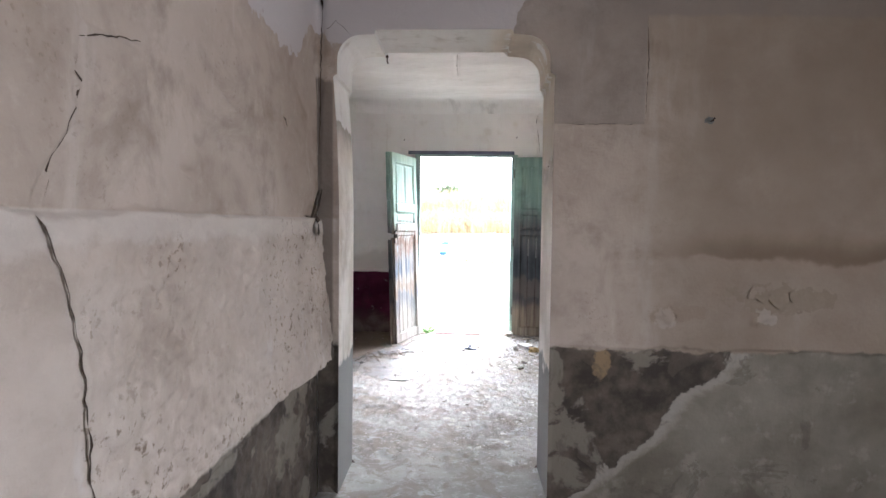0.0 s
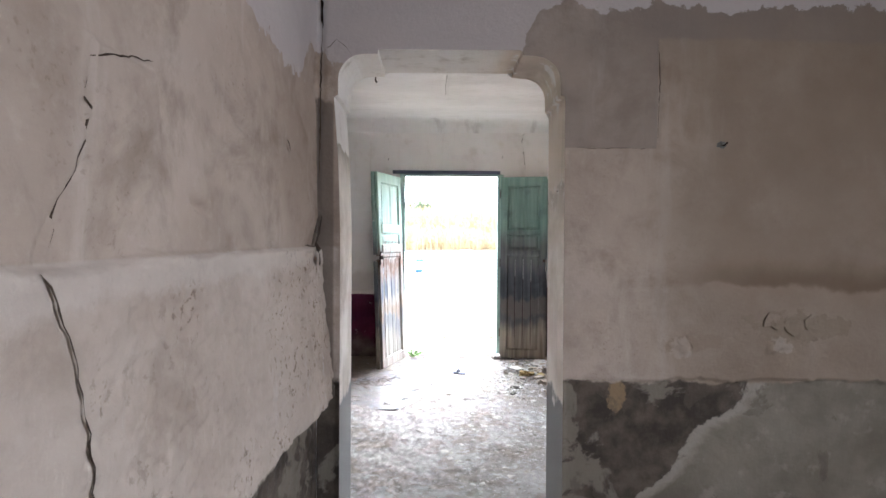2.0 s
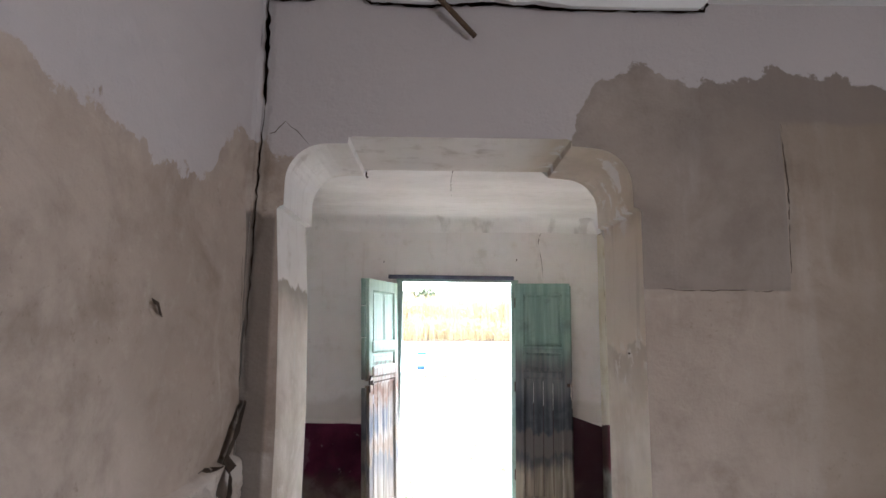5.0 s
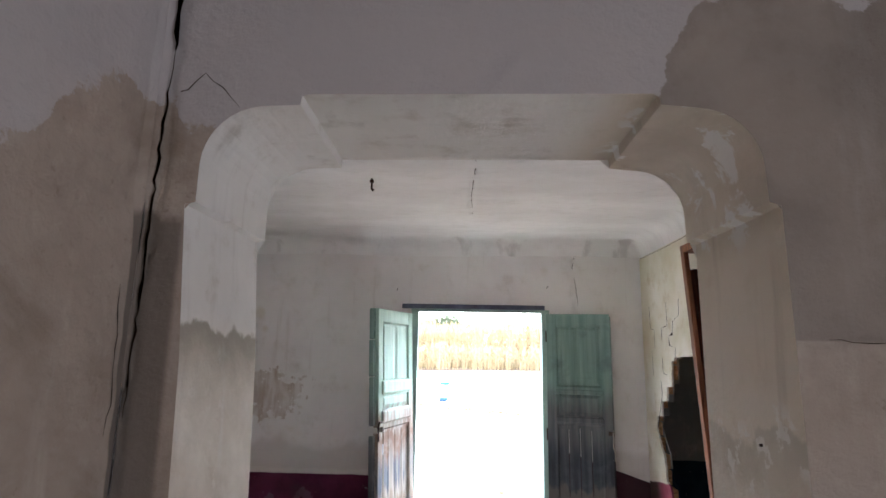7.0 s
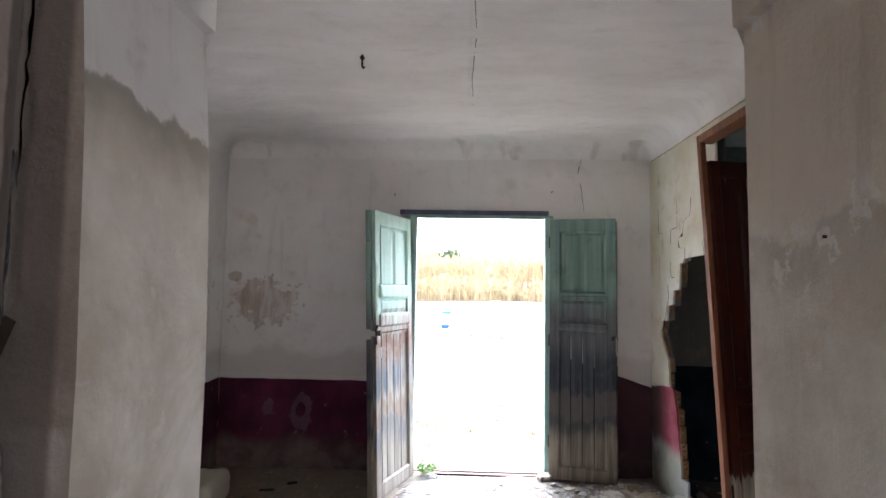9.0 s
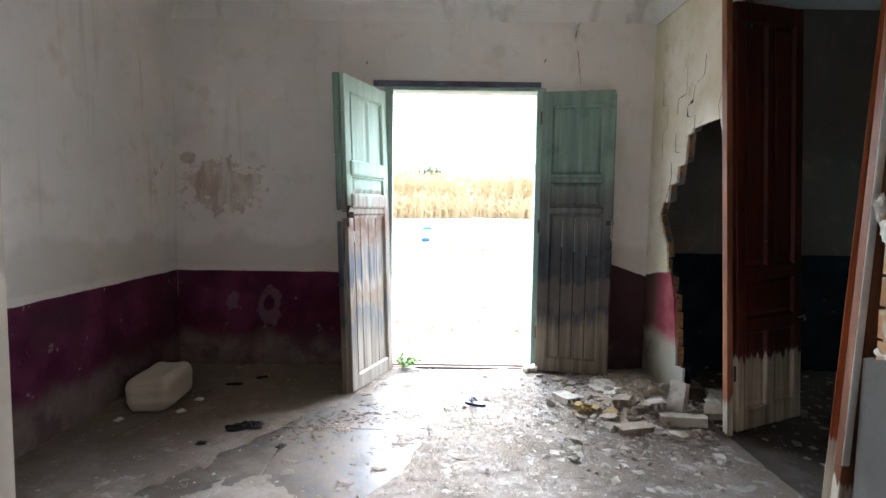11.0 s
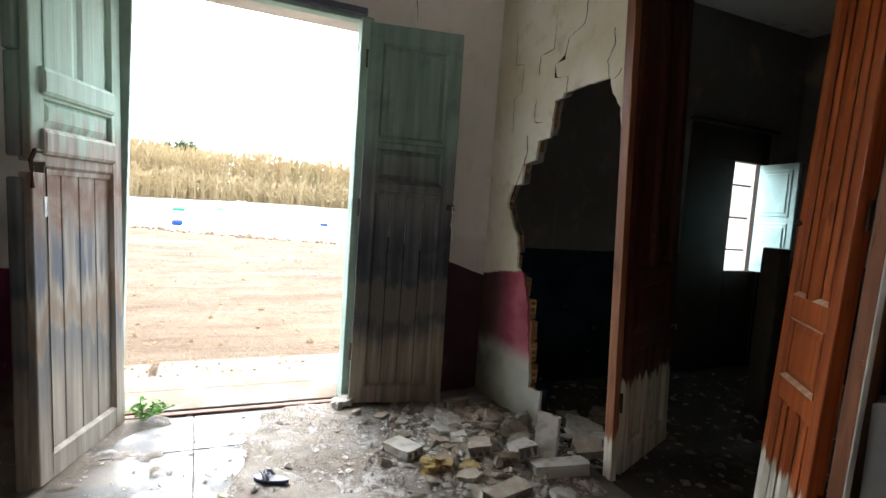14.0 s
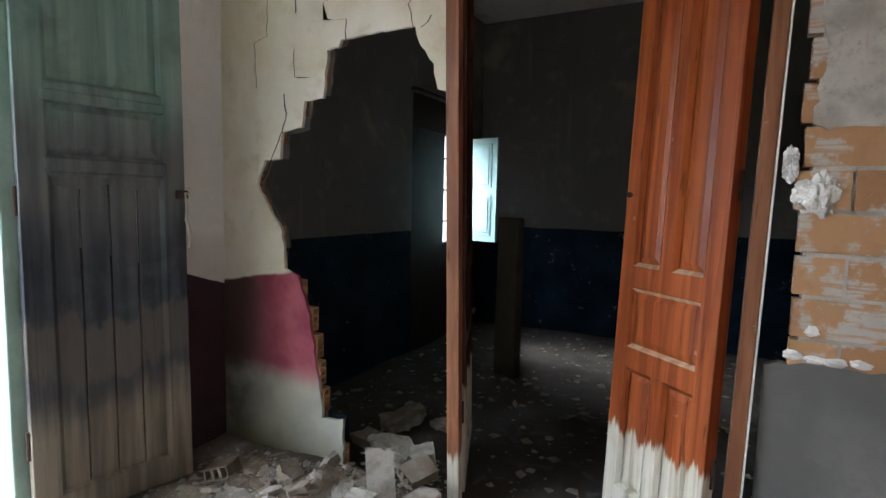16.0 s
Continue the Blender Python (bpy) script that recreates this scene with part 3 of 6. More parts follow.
SHEET = plain("white_plastic_film", (0.42, 0.46, 0.53), 0.35, 0.07, 1.5, depth=0.01)
THRESHOLD = plain("red_brown_sill", (0.20, 0.11, 0.085), 0.85, 0.25, 30)
BLUE = plain("blue_plastic", (0.02, 0.06, 0.24), 0.4, 0.15, 20)
GREEN = plain("green_plastic", (0.03, 0.26, 0.12), 0.4, 0.15, 20)
REED = reed_mat("dry_reed", (0.30, 0.215, 0.105), (0.44, 0.345, 0.19), (0.22, 0.205, 0.09))
# dusty green, paled for the distant haze
FOLIAGE = reed_mat("hazy_dusty_foliage", (0.10, 0.13, 0.07), (0.14, 0.165, 0.09), (0.13, 0.13, 0.08))
STRAW = plain("dry_straw", (0.27, 0.215, 0.145), 0.8, 0.3, 50)
GAP = plain("dark_gap", (0.10, 0.07, 0.05), 0.95, 0.3, 40)

# ---- building helpers ----


def thing(name, label, category, at=None, group="", kind=""):
    """An Empty at a thing's base, that parents its parts."""
    ob = tagged(new(name), label, category, group, kind)
    ob.matrix_world = at or Matrix()
    return ob


def mesh_of(name, bm, material, smooth=False):
    me = bpy.data.meshes.new(name)
    bm.normal_update()
    bm.to_mesh(me)
    bm.free()
    me.materials.append(material)
    if smooth:
        me.polygons.foreach_set("use_smooth", [True] * len(me.polygons))
    return me


def part(name, bm, material, parent, label="", smooth=False, at=None):
    ob = new(name, mesh_of(name, bm, material, smooth))
    ob.parent = parent
    if at is not None:
        ob.matrix_basis = at
    return tagged(ob, label)


def single(name, bm, material, label, category, smooth=False, group="", kind="", at=None):
    ob = new(name, mesh_of(name, bm, material, smooth))
    if at is not None:
        ob.matrix_basis = at
    return tagged(ob, label, category, group, kind)


def box(bm, x0, x1, y0, y1, z0, z1, bevel=0.0):
    m = Matrix.LocRotScale(((x0 + x1) / 2, (y0 + y1) / 2, (z0 + z1) / 2), None, (abs(x1 - x0), abs(y1 - y0), abs(z1 - z0)))
    made = bmesh.ops.create_cube(bm, size=1, matrix=m)["verts"]
    if bevel:
        edges = {e for v in made for e in v.link_edges}
        bmesh.ops.bevel(bm, geom=list(edges), offset=bevel, segments=2, affect="EDGES", profile=0.5)
    return bm


def boxed(*args, bevel=0.0):
    return box(bmesh.new(), *args, bevel=bevel)


def plate(bm, points, axis, a, b):
    """A closed outline in two axes, given thickness along the third, from a to b."""
    def at(p, d):
        return {"x": (d, p[0], p[1]), "y": (p[0], d, p[1]), "z": (p[0], p[1], d)}[axis]
    low, high = [bm.verts.new(at(p, a)) for p in points], [bm.verts.new(at(p, b)) for p in points]
    bm.faces.new(low), bm.faces.new(high[::-1])
    for k in range(len(points)):
        j = (k + 1) % len(points)
        bm.faces.new((low[k], high[k], high[j], low[j]))
    bmesh.ops.recalc_face_normals(bm, faces=bm.faces)
    return bm


def tube(points, radius, sides=6, bm=None):
    bm = bm or bmesh.new()
    points = [Vector(p) for p in points]
    rings = []
    for k, p in enumerate(points):
        way = (points[min(k + 1, len(points) - 1)] - points[max(k - 1, 0)]).normalized()
        q = way.to_track_quat("Z", "Y")
        r = radius[k] if isinstance(radius, (list, tuple)) else radius
        rings.append([bm.verts.new(p + q @ Vector((r * math.cos(a), r * math.sin(a), 0))) for a in (2 * math.pi * i / sides for i in range(sides))])
    for a, b in zip(rings, rings[1:]):
        for i in range(sides):
            j = (i + 1) % sides
            bm.faces.new((a[i], a[j], b[j], b[i]))
    bm.faces.new(rings[0][::-1]), bm.faces.new(rings[-1])
    return bm


def lattice(ix, iy, seed):
    h = (ix.astype(np.int64) * 374761393 + iy.astype(np.int64) * 668265263 + seed * 1442695041) & 0xFFFFFFFF
    h = ((h ^ (h >> 13)) * 1274126177) & 0xFFFFFFFF
    return ((h ^ (h >> 16)) & 0xFFFF) / 65535.0


def grain(x, y, seed=0, octaves=4):
    """Smooth noise from -1 to 1 over arrays."""
    x, y = np.asarray(x, float), np.asarray(y, float)
    total, size, weight = np.zeros(np.broadcast(x, y).shape), 1.0, 0.0
    for k in range(octaves):
        f = 2.0**k
        xi, yi = np.floor(x * f), np.floor(y * f)
        u, v = x * f - xi, y * f - yi
        u, v = u * u * (3 - 2 * u), v * v * (3 - 2 * v)
        a, b = lattice(xi, yi, seed + k), lattice(xi + 1, yi, seed + k)
        c, d = lattice(xi, yi + 1, seed + k), lattice(xi + 1, yi + 1, seed + k)
        total += size * ((a * (1 - u) + b * u) * (1 - v) + (c * (1 - u) + d * u) * v - 0.5)
        weight, size = weight + size * 0.5, size * 0.5
    return total / weight


def soft(x, a, b):
    t = np.clip((x - a) / (b - a), 0, 1)
    return t * t * (3 - 2 * t)


def to_line(u, v, line):
    """Distance of each (u, v) to a polyline, and the nearest place on it."""
    best, bu, bv = np.full(u.shape, 1e9), u.copy(), v.copy()
    for (a, b), (c, d) in zip(line, line[1:]):
        n = max((c - a) ** 2 + (d - b) ** 2, 1e-12)
        t = np.clip(((u - a) * (c - a) + (v - b) * (d - b)) / n, 0, 1)
        pu, pv = a + t * (c - a), b + t * (d - b)
        dist = np.hypot(u - pu, v - pv)
        near = dist < best
        best, bu, bv = np.where(near, dist, best), np.where(near, pu, bu), np.where(near, pv, bv)
    return best, bu, bv


def inside(u, v, outline):
    odd = np.zeros(u.shape, bool)
    for (a, b), (c, d) in zip(outline, outline[1:] + outline[:1]):
        if b != d:
            odd ^= ((b > v) != (d > v)) & (u < (c - a) * (v - b) / (d - b) + a)
    return odd


def skin(name, u0, u1, v0, v1, step, place, height, opening=None):
    """A wall's worn face: a fine sheet over (u, v), lifted along its normal by height(u, v), with an opening cut to its outline."""
    nu, nv = int(round((u1 - u0) / step)) + 1, int(round((v1 - v0) / step)) + 1
    u, v = np.meshgrid(np.linspace(u0, u1, nu), np.linspace(v0, v1, nv), indexing="ij")
    keep = np.ones((nu - 1, nv - 1), bool)
    if opening:
        within = inside(u, v, opening)
        keep = ~(within[:-1, :-1] & within[1:, :-1] & within[:-1, 1:] & within[1:, 1:])
        _, pu, pv = to_line(u, v, opening + opening[:1])
        u, v = np.where(within, pu, u), np.where(within, pv, v)
    h = height(u, v)
    xyz = np.stack(np.broadcast_arrays(*place(u, v, h)), -1).reshape(-1, 3)
    idx = np.arange(nu * nv).reshape(nu, nv)
    quads = np.stack([idx[:-1, :-1], idx[1:, :-1], idx[1:, 1:], idx[:-1, 1:]], -1)[keep]
    me = bpy.data.meshes.new(name)
    me.from_pydata(xyz.tolist(), [], quads.tolist())
    me.polygons.foreach_set("use_smooth", [True] * len(me.polygons))
    return me


def crack(u, v, line, width, depth, seed):
    d, _, _ = to_line(u + 0.018 * grain(u * 9, v * 9, seed, 3), v + 0.018 * grain(u * 9, v * 9, seed + 7, 3), line)
    return -depth * (1 - soft(d, width * 0.55, width))


# ---- the setting: floors, walls, ceilings ----
HALL_L, HALL_R, BACK_IN, BACK_OUT, A_LEFT = -2.27, 1.53, -3.73, -4.09, -0.73
A_RIGHT, A_END, C_END, TOP, TOP_A = 3.3, -9.5, 4.6, 2.92, 2.82

# the arched opening between the first room and the hall: x, z
def corner(cx, cz, r, a0, a1, n=8):
    return [(cx + r * math.cos(radians(a0 + (a1 - a0) * k / n)), cz + r * math.sin(radians(a0 + (a1 - a0) * k / n))) for k in range(n + 1)]


ARCH = [(-0.622, 0.0), (-0.620, 1.50), (-0.631, 1.85), (-0.652, 2.135), (-0.632, 2.14)] + corner(-0.512, 2.213, 0.12, 180, 92) + [(-0.447, 2.335), (-0.445, 2.357), (0.236, 2.36), (0.238, 2.338)] \
    + corner(0.302, 2.216, 0.116, 88, 0) + [(0.42, 2.15), (0.441, 2.143), (0.447, 0.0)]


def left_wall_height(y, z):
    h = 0.018 * grain(y * 1.4, z * 1.6, 3, 3) + 0.009 * grain(y * 4.5, z * 7, 4, 4)
    ledge = 1.425 + 0.012 * grain(y * 8, z * 0, 5, 4)
    foot = 0.72 - 0.05 * soft(-y, 4.2, 5.4) + 0.012 * grain(y * 5, y * 0, 6, 4)
    swell = 0.024 + 0.052 * soft(y, -5.0, -4.2) * soft(-z, -1.35, -0.75)
    h = h + swell * (1 - soft(z, ledge - 0.003, ledge + 0.005))
    h = np.where(z < foot, -0.012 + 0.004 * grain(y * 9, z * 9, 8, 4), h)
    h = h + (0.003 + 0.0065 * soft(y, -5.85, -5.80)) * grain(y * 28, z * 34, 15, 3) * (1 - soft(z, 1.36, 1.42))
    # proud of the crack on one side, and pitted
    split = np.interp(z, [0.6, 0.87, 1.06, 1.15, 1.255, 1.343, 1.415], [-5.80, -5.808, -5.82, -5.83, -5.856, -5.89, -5.912])
    h = h + 0.007 * soft(y - split, 0.0, 0.012) * (1 - soft(y - split, 0.1, 0.9)) * (1 - soft(z, 1.40, 1.42)) * soft(z, 0.70, 0.74)
    h = h - 0.005 * soft(grain(y * 30, z * 30, 16, 2), 0.18, 0.34) * soft(grain(y * 3, z * 3, 17, 2), -0.1, 0.2) * soft(y, -5.86, -5.80) * (1 - soft(z, 1.36, 1.42))
    h = h + 0.009 * soft(z, 1.55, 1.72) * (1 - soft(z, 1.78, 1.795)) * soft(y, -5.785, -5.775) * (1 - soft(y, -5.565, -5.55))
    h = h + crack(y, z, [(-5.78, 1.78), (-5.78, 1.60), (-5.86, 1.50), (-5.88, 1.43)], 0.007, 0.008, 22)
    h = h + crack(y, z, [(-4.10, 1.54), (-4.17, 1.46), (-4.23, 1.38)], 0.030, 0.05, 23)
    h = h + crack(y, z, [(-4.42, 1.40), (-4.30, 1.40)], 0.010, 0.012, 24)
    # pock marks and a blister
    for py, pz, ry, rz, deep in ((-5.355, 1.539, 0.05, 0.014, 0.014), (-5.287, 1.619, 0.05, 0.02, 0.008), (-4.575, 1.823, 0.02, 0.02, 0.012), (-5.10, 1.80, 0.06, 0.012, 0.007), (-4.95, 1.30, 0.03, 0.10, -0.006), (-4.52, 1.10, 0.02, 0.03, 0.006)):
        h = h - 1.8 * deep * np.exp(-(((y - py) / ry) ** 2 + ((z - pz + 0.25 * (y - py)) / rz) ** 2))
    return np.where(y > -4.10, 0.0, h)


def front_wall_height(x, z):
    h = 0.007 * grain(x * 1.6, z * 1.6, 31, 3) + 0.0025 * grain(x * 8, z * 8, 32, 4)
    foot = 0.795 + 0.018 * grain(x * 7, x * 0, 33, 4)
    h = np.where(z < foot, -0.014 + 0.006 * grain(x * 7, z * 7, 34, 4), h)
    # blistered plaster over the dado
    for bx, bz, rx, rz in ((1.49, 0.965, 0.055, 0.05), (1.01, 0.955, 0.05, 0.06), (1.66, 1.0, 0.04, 0.03)):
        d = ((x - bx) / rx) ** 2 + ((z - bz) / rz) ** 2 + 1.6 * grain(x * 14, z * 14, 35, 3)
        h = h + 0.010 * (1 - soft(d, 0.2, 1.0)) * (0.4 + 0.6 * soft(bz - z, -0.04, 0.03))
    h = h + crack(x, z, [(-0.715, 2.82), (-0.712, 2.50), (-0.70, 2.30), (-0.715, 2.05)], 0.018, 0.006, 36)
    h = h + crack(x, z, [(-0.715, 2.05), (-0.72, 1.6)], 0.010, 0.006, 37)
    h = h + crack(x, z, [(0.885, 2.39), (0.90, 2.15), (0.885, 1.90), (0.45, 1.895)], 0.006, 0.006, 38)
    d, _, _ = to_line(x, z, ARCH)
    return h * soft(d, 0.0, 0.025)


def setting(name, data, material, label, category="wall", shadow=True):
    ob = new(name, data)
    if material is not None:
        data.materials.append(material)
    return tagged(ob, label, category, kind="structure")


setting("wall_first_room_left", skin("wall_first_room_left", -6.75, BACK_OUT, 0, TOP_A + 0.1, 0.0075, lambda y, z, h: (A_LEFT + h, y, z), left_wall_height), PLASTER_A,
        "pinkish bulging cracked plaster wall with grey cement foot")
bm = boxed(A_LEFT - 0.04, A_LEFT, A_END, -6.75, 0, TOP_A + 0.1)
setting("wall_first_room_left_rear", mesh_of("wall_first_room_left_rear", bm, PLASTER_A), None, "plain plaster wall")
setting("wall_first_room_front", skin("wall_first_room_front", A_LEFT, A_RIGHT, 0, TOP_A + 0.1, 0.009, lambda x, z, h: (x, BACK_OUT - h, z), front_wall_height, ARCH), PLASTER_A,
        "stained plaster wall with an arched opening")


def hall_height(seed):
    return lambda u, z: 0.007 * grain(u * 1.5, z * 1.5, seed, 3) + 0.002 * grain(u * 8, z * 8, seed + 1, 3)


DOOR = [(-0.60, 0.0), (-0.60, 2.27), (0.68, 2.27), (0.68, 0.0)]
CDOOR = [(3.29, 0.0), (3.29, 2.03), (4.25, 2.03), (4.25, 0.0)]


def facade_height(x, z):
    h = hall_height(41)(x, z)
    h = h + crack(x, z, [(0.93, 2.9), (0.90, 2.7), (0.92, 2.3)], 0.008, 0.012, 43)
    h = h + 0.006 * soft(z, 0.775, 0.79) * (1 - soft(z, 0.83, 0.86 + 0.02 * grain(x * 5, z * 0, 44, 3))) * soft(-x, 0.6, 0.7)
    d, _, _ = to_line(x, z, DOOR)
    return h * soft(d, 0.0, 0.03)


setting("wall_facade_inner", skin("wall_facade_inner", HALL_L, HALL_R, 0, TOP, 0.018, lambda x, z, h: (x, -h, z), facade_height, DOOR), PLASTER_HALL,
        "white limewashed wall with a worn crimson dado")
setting("wall_hall_left", skin("wall_hall_left", BACK_IN, 0, 0, TOP, 0.03, lambda y, z, h: (HALL_L + h, y, z), hall_height(51)), PLASTER_HALL,
        "white limewashed wall with a worn crimson dado")
setting("wall_hall_back", skin("wall_hall_back", HALL_L, HALL_R, 0, TOP, 0.03, lambda x, z, h: (x, BACK_IN + h, z),
                               lambda x, z: hall_height(55)(x, z) * soft(to_line(x, z, ARCH)[0], 0, 0.03), ARCH), PLASTER_HALL,
        "white limewashed wall with a worn crimson dado")

# cores of the walls
bm = bmesh.new()
box(bm, HALL_L - 0.3, -0.60, 0.03, 0.34, -0.1, TOP + 0.3), box(bm, 0.68, 3.29, 0.03, 0.34, -0.1, TOP + 0.3), box(bm, 4.25, C_END + 0.3, 0.03, 0.34, -0.1, TOP + 0.3)
box(bm, -0.60, 0.68, 0.03, 0.34, 2.27, TOP + 0.3), box(bm, 3.29, 4.25, 0.03, 0.34, 2.03, TOP + 0.3)
setting("wall_facade", mesh_of("wall_facade", bm, PLASTER_JAMB), None, "thick whitewashed outer wall of the house")
bm = bmesh.new()
box(bm, HALL_L - 0.3, HALL_L - 0.03, BACK_OUT - 0.1, 0.03, -0.1, TOP + 0.3)
setting("wall_hall_left_core", mesh_of("wall_hall_left_core", bm, PLASTER_JAMB), None, "outer side of the hall wall")
bm = plate(bmesh.new(), [(HALL_L - 0.03, -0.1), (HALL_L - 0.03, TOP + 0.3), (C_END + 0.3, TOP + 0.3), (C_END + 0.3, -0.1), (0.455, -0.1)]
           + [(x + (0.008 if x > 0 else -0.008), z + (0.008 if z > 2.3 else 0)) for x, z in ARCH[::-1]] + [(-0.663, -0.1)], "y", BACK_OUT + 0.05, BACK_IN - 0.03)
setting("wall_middle", mesh_of("wall_middle", bm, PLASTER_JAMB), None, "thick inner wall between the rooms")
# plaster lining of the arch
bm = bmesh.new()
lining = ARCH[:1] + [p for p in ARCH[1:-1]] + ARCH[-1:]
depths = [BACK_OUT - 0.001 + (BACK_IN - BACK_OUT + 0.002) * k / 12 for k in range(13)]
rows_l = []
for k, y in enumerate(depths):
    row = []
    for i, (x, z) in enumerate(lining):
        bend = 0.0 if k in (0, 12) else 0.005 * float(grain(y * 6 + 3, i * 0.7 + z * 2, 61, 2))
        row.append(bm.verts.new((x + (bend if z < 2.2 else 0), y, z + (bend if z > 2.3 else 0))))
    rows_l.append(row)
for a, b in zip(rows_l, rows_l[1:]):
    for i in range(len(lining) - 1):
        bm.faces.new((a[i], a[i + 1], b[i + 1], b[i]))
lining_me = mesh_of("trim", bm, PLASTER_ARCH)
setting("trim_arch", lining_me, None, "rounded plaster lining of the archway", "archway")

bm = bmesh.new()
box(bm, A_LEFT - 0.3, A_LEFT - 0.04, A_END - 0.2, BACK_OUT, -0.1, TOP + 0.3)
setting("wall_first_room_left_core", mesh_of("wall_first_room_left_core", bm, DARK_CEMENT), None, "core of the cracked wall")
bm = boxed(A_RIGHT, A_RIGHT + 0.2, A_END - 0.2, -7.7, -0.1, TOP + 0.3)
box(bm, A_RIGHT, A_RIGHT + 0.2, -6.9, BACK_OUT + 0.02, -0.1, TOP + 0.3)
box(bm, A_RIGHT, A_RIGHT + 0.2, -7.7, -6.9, -0.1, 1.05), box(bm, A_RIGHT, A_RIGHT + 0.2, -7.7, -6.9, 2.1, TOP + 0.3)
setting("wall_first_room_right", mesh_of("wall_first_room_right", bm, PLASTER_A), None, "plain plaster wall with an assumed window opening")
# unseen end wall, dark cement to cut light bounced onto the front wall
bm = boxed(A_LEFT, A_RIGHT, A_END - 0.2, A_END, -0.1, TOP + 0.3)
setting("wall_first_room_end", mesh_of("wall_first_room_end", bm, DARK_CEMENT), None, "plain plaster wall")

# the dark room
bm = bmesh.new()
C_L = HALL_R + 0.07
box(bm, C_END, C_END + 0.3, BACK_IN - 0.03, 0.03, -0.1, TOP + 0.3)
setting("wall_dark_room_end", mesh_of("wall_dark_room_end", bm, PLASTER_DARK), None, "grimy wall, darkened for the dim room, with a dark blue dado")
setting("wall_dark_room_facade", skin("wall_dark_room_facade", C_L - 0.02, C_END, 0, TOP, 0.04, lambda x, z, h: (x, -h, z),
                                      lambda x, z: hall_height(58)(x, z) * soft(to_line(x, z, CDOOR)[0], 0, 0.03), CDOOR), PLASTER_DARK, "grimy wall, darkened for the dim room, with a dark blue dado")
setting("wall_dark_room_back", skin("wall_dark_room_back", C_L, C_END, 0, TOP, 0.06, lambda x, z, h: (x, BACK_IN + h, z), hall_height(59)), PLASTER_DARK, "grimy wall, darkened for the dim room, with a dark blue dado")

# ceilings
R = 0.16


def ceiling_height(x, y):
    return -0.018 * grain(x * 0.9, y * 2.2, 71, 3) - 0.006 * grain(x * 5, y * 9, 72, 3) - crack(x, y, [(-0.09, -2.75), (-0.06, -1.9), (-0.075, -1.4), (-0.055, -1.0)], 0.009, 0.012, 73)


def coved(x, y):
    e = np.minimum(np.minimum(x - HALL_L, HALL_R - x), np.minimum(y - BACK_IN, -y))
    t = np.clip(1 - e / R, 0, 1)
    return TOP - R * (1 - np.sqrt(np.clip(1 - t * t, 0, 1))) + ceiling_height(x, y) * (1 - t)


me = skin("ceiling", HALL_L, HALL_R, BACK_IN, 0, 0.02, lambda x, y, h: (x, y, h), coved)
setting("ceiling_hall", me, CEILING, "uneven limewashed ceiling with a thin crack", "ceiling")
bm = boxed(HALL_L - 0.3, C_END + 0.3, BACK_IN - 0.03, 0.34, TOP + 0.03, TOP + 0.25)
box(bm, A_LEFT - 0.3, A_RIGHT + 0.2, A_END - 0.2, BACK_OUT + 0.05, TOP_A + 0.11, TOP + 0.25)
setting("ceiling_roof", mesh_of("ceiling_roof", bm, CONCRETE), None, "flat roof slab", "roof")
bm = boxed(C_L - 0.1, C_END, BACK_IN, 0, TOP - 0.02, TOP + 0.028)
setting("ceiling_dark_room", mesh_of("ceiling_dark_room", bm, CEILING), None, "grimy plaster ceiling", "ceiling")
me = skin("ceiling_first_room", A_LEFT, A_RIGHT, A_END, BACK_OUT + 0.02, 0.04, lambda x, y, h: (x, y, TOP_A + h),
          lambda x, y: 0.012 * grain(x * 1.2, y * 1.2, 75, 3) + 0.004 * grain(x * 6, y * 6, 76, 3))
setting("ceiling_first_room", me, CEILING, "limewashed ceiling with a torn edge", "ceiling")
# torn plaster where the wall meets the ceiling
rng = random.Random(5)
low_edge = [(-0.70, 2.80), (-0.60, 2.803), (-0.55, 2.825), (-0.44, 2.83), (-0.40, 2.797), (-0.30, 2.788), (-0.20, 2.79), (-0.10, 2.80), (0.0, 2.803), (0.06, 2.79), (0.14, 2.795), (0.24, 2.785), (0.45, 2.782), (0.64, 2.786), (0.67, 2.81)]
bm = plate(bmesh.new(), [(x, z + rng.uniform(-0.003, 0.003)) for x, z in low_edge] + [(0.68, 2.93), (-0.70, 2.93)], "y", BACK_OUT - 0.028, BACK_OUT - 0.006)
setting("trim_torn_plaster", mesh_of("trim_torn_plaster", bm, CEILING), None, "torn edge of white plaster under the ceiling", "plaster")


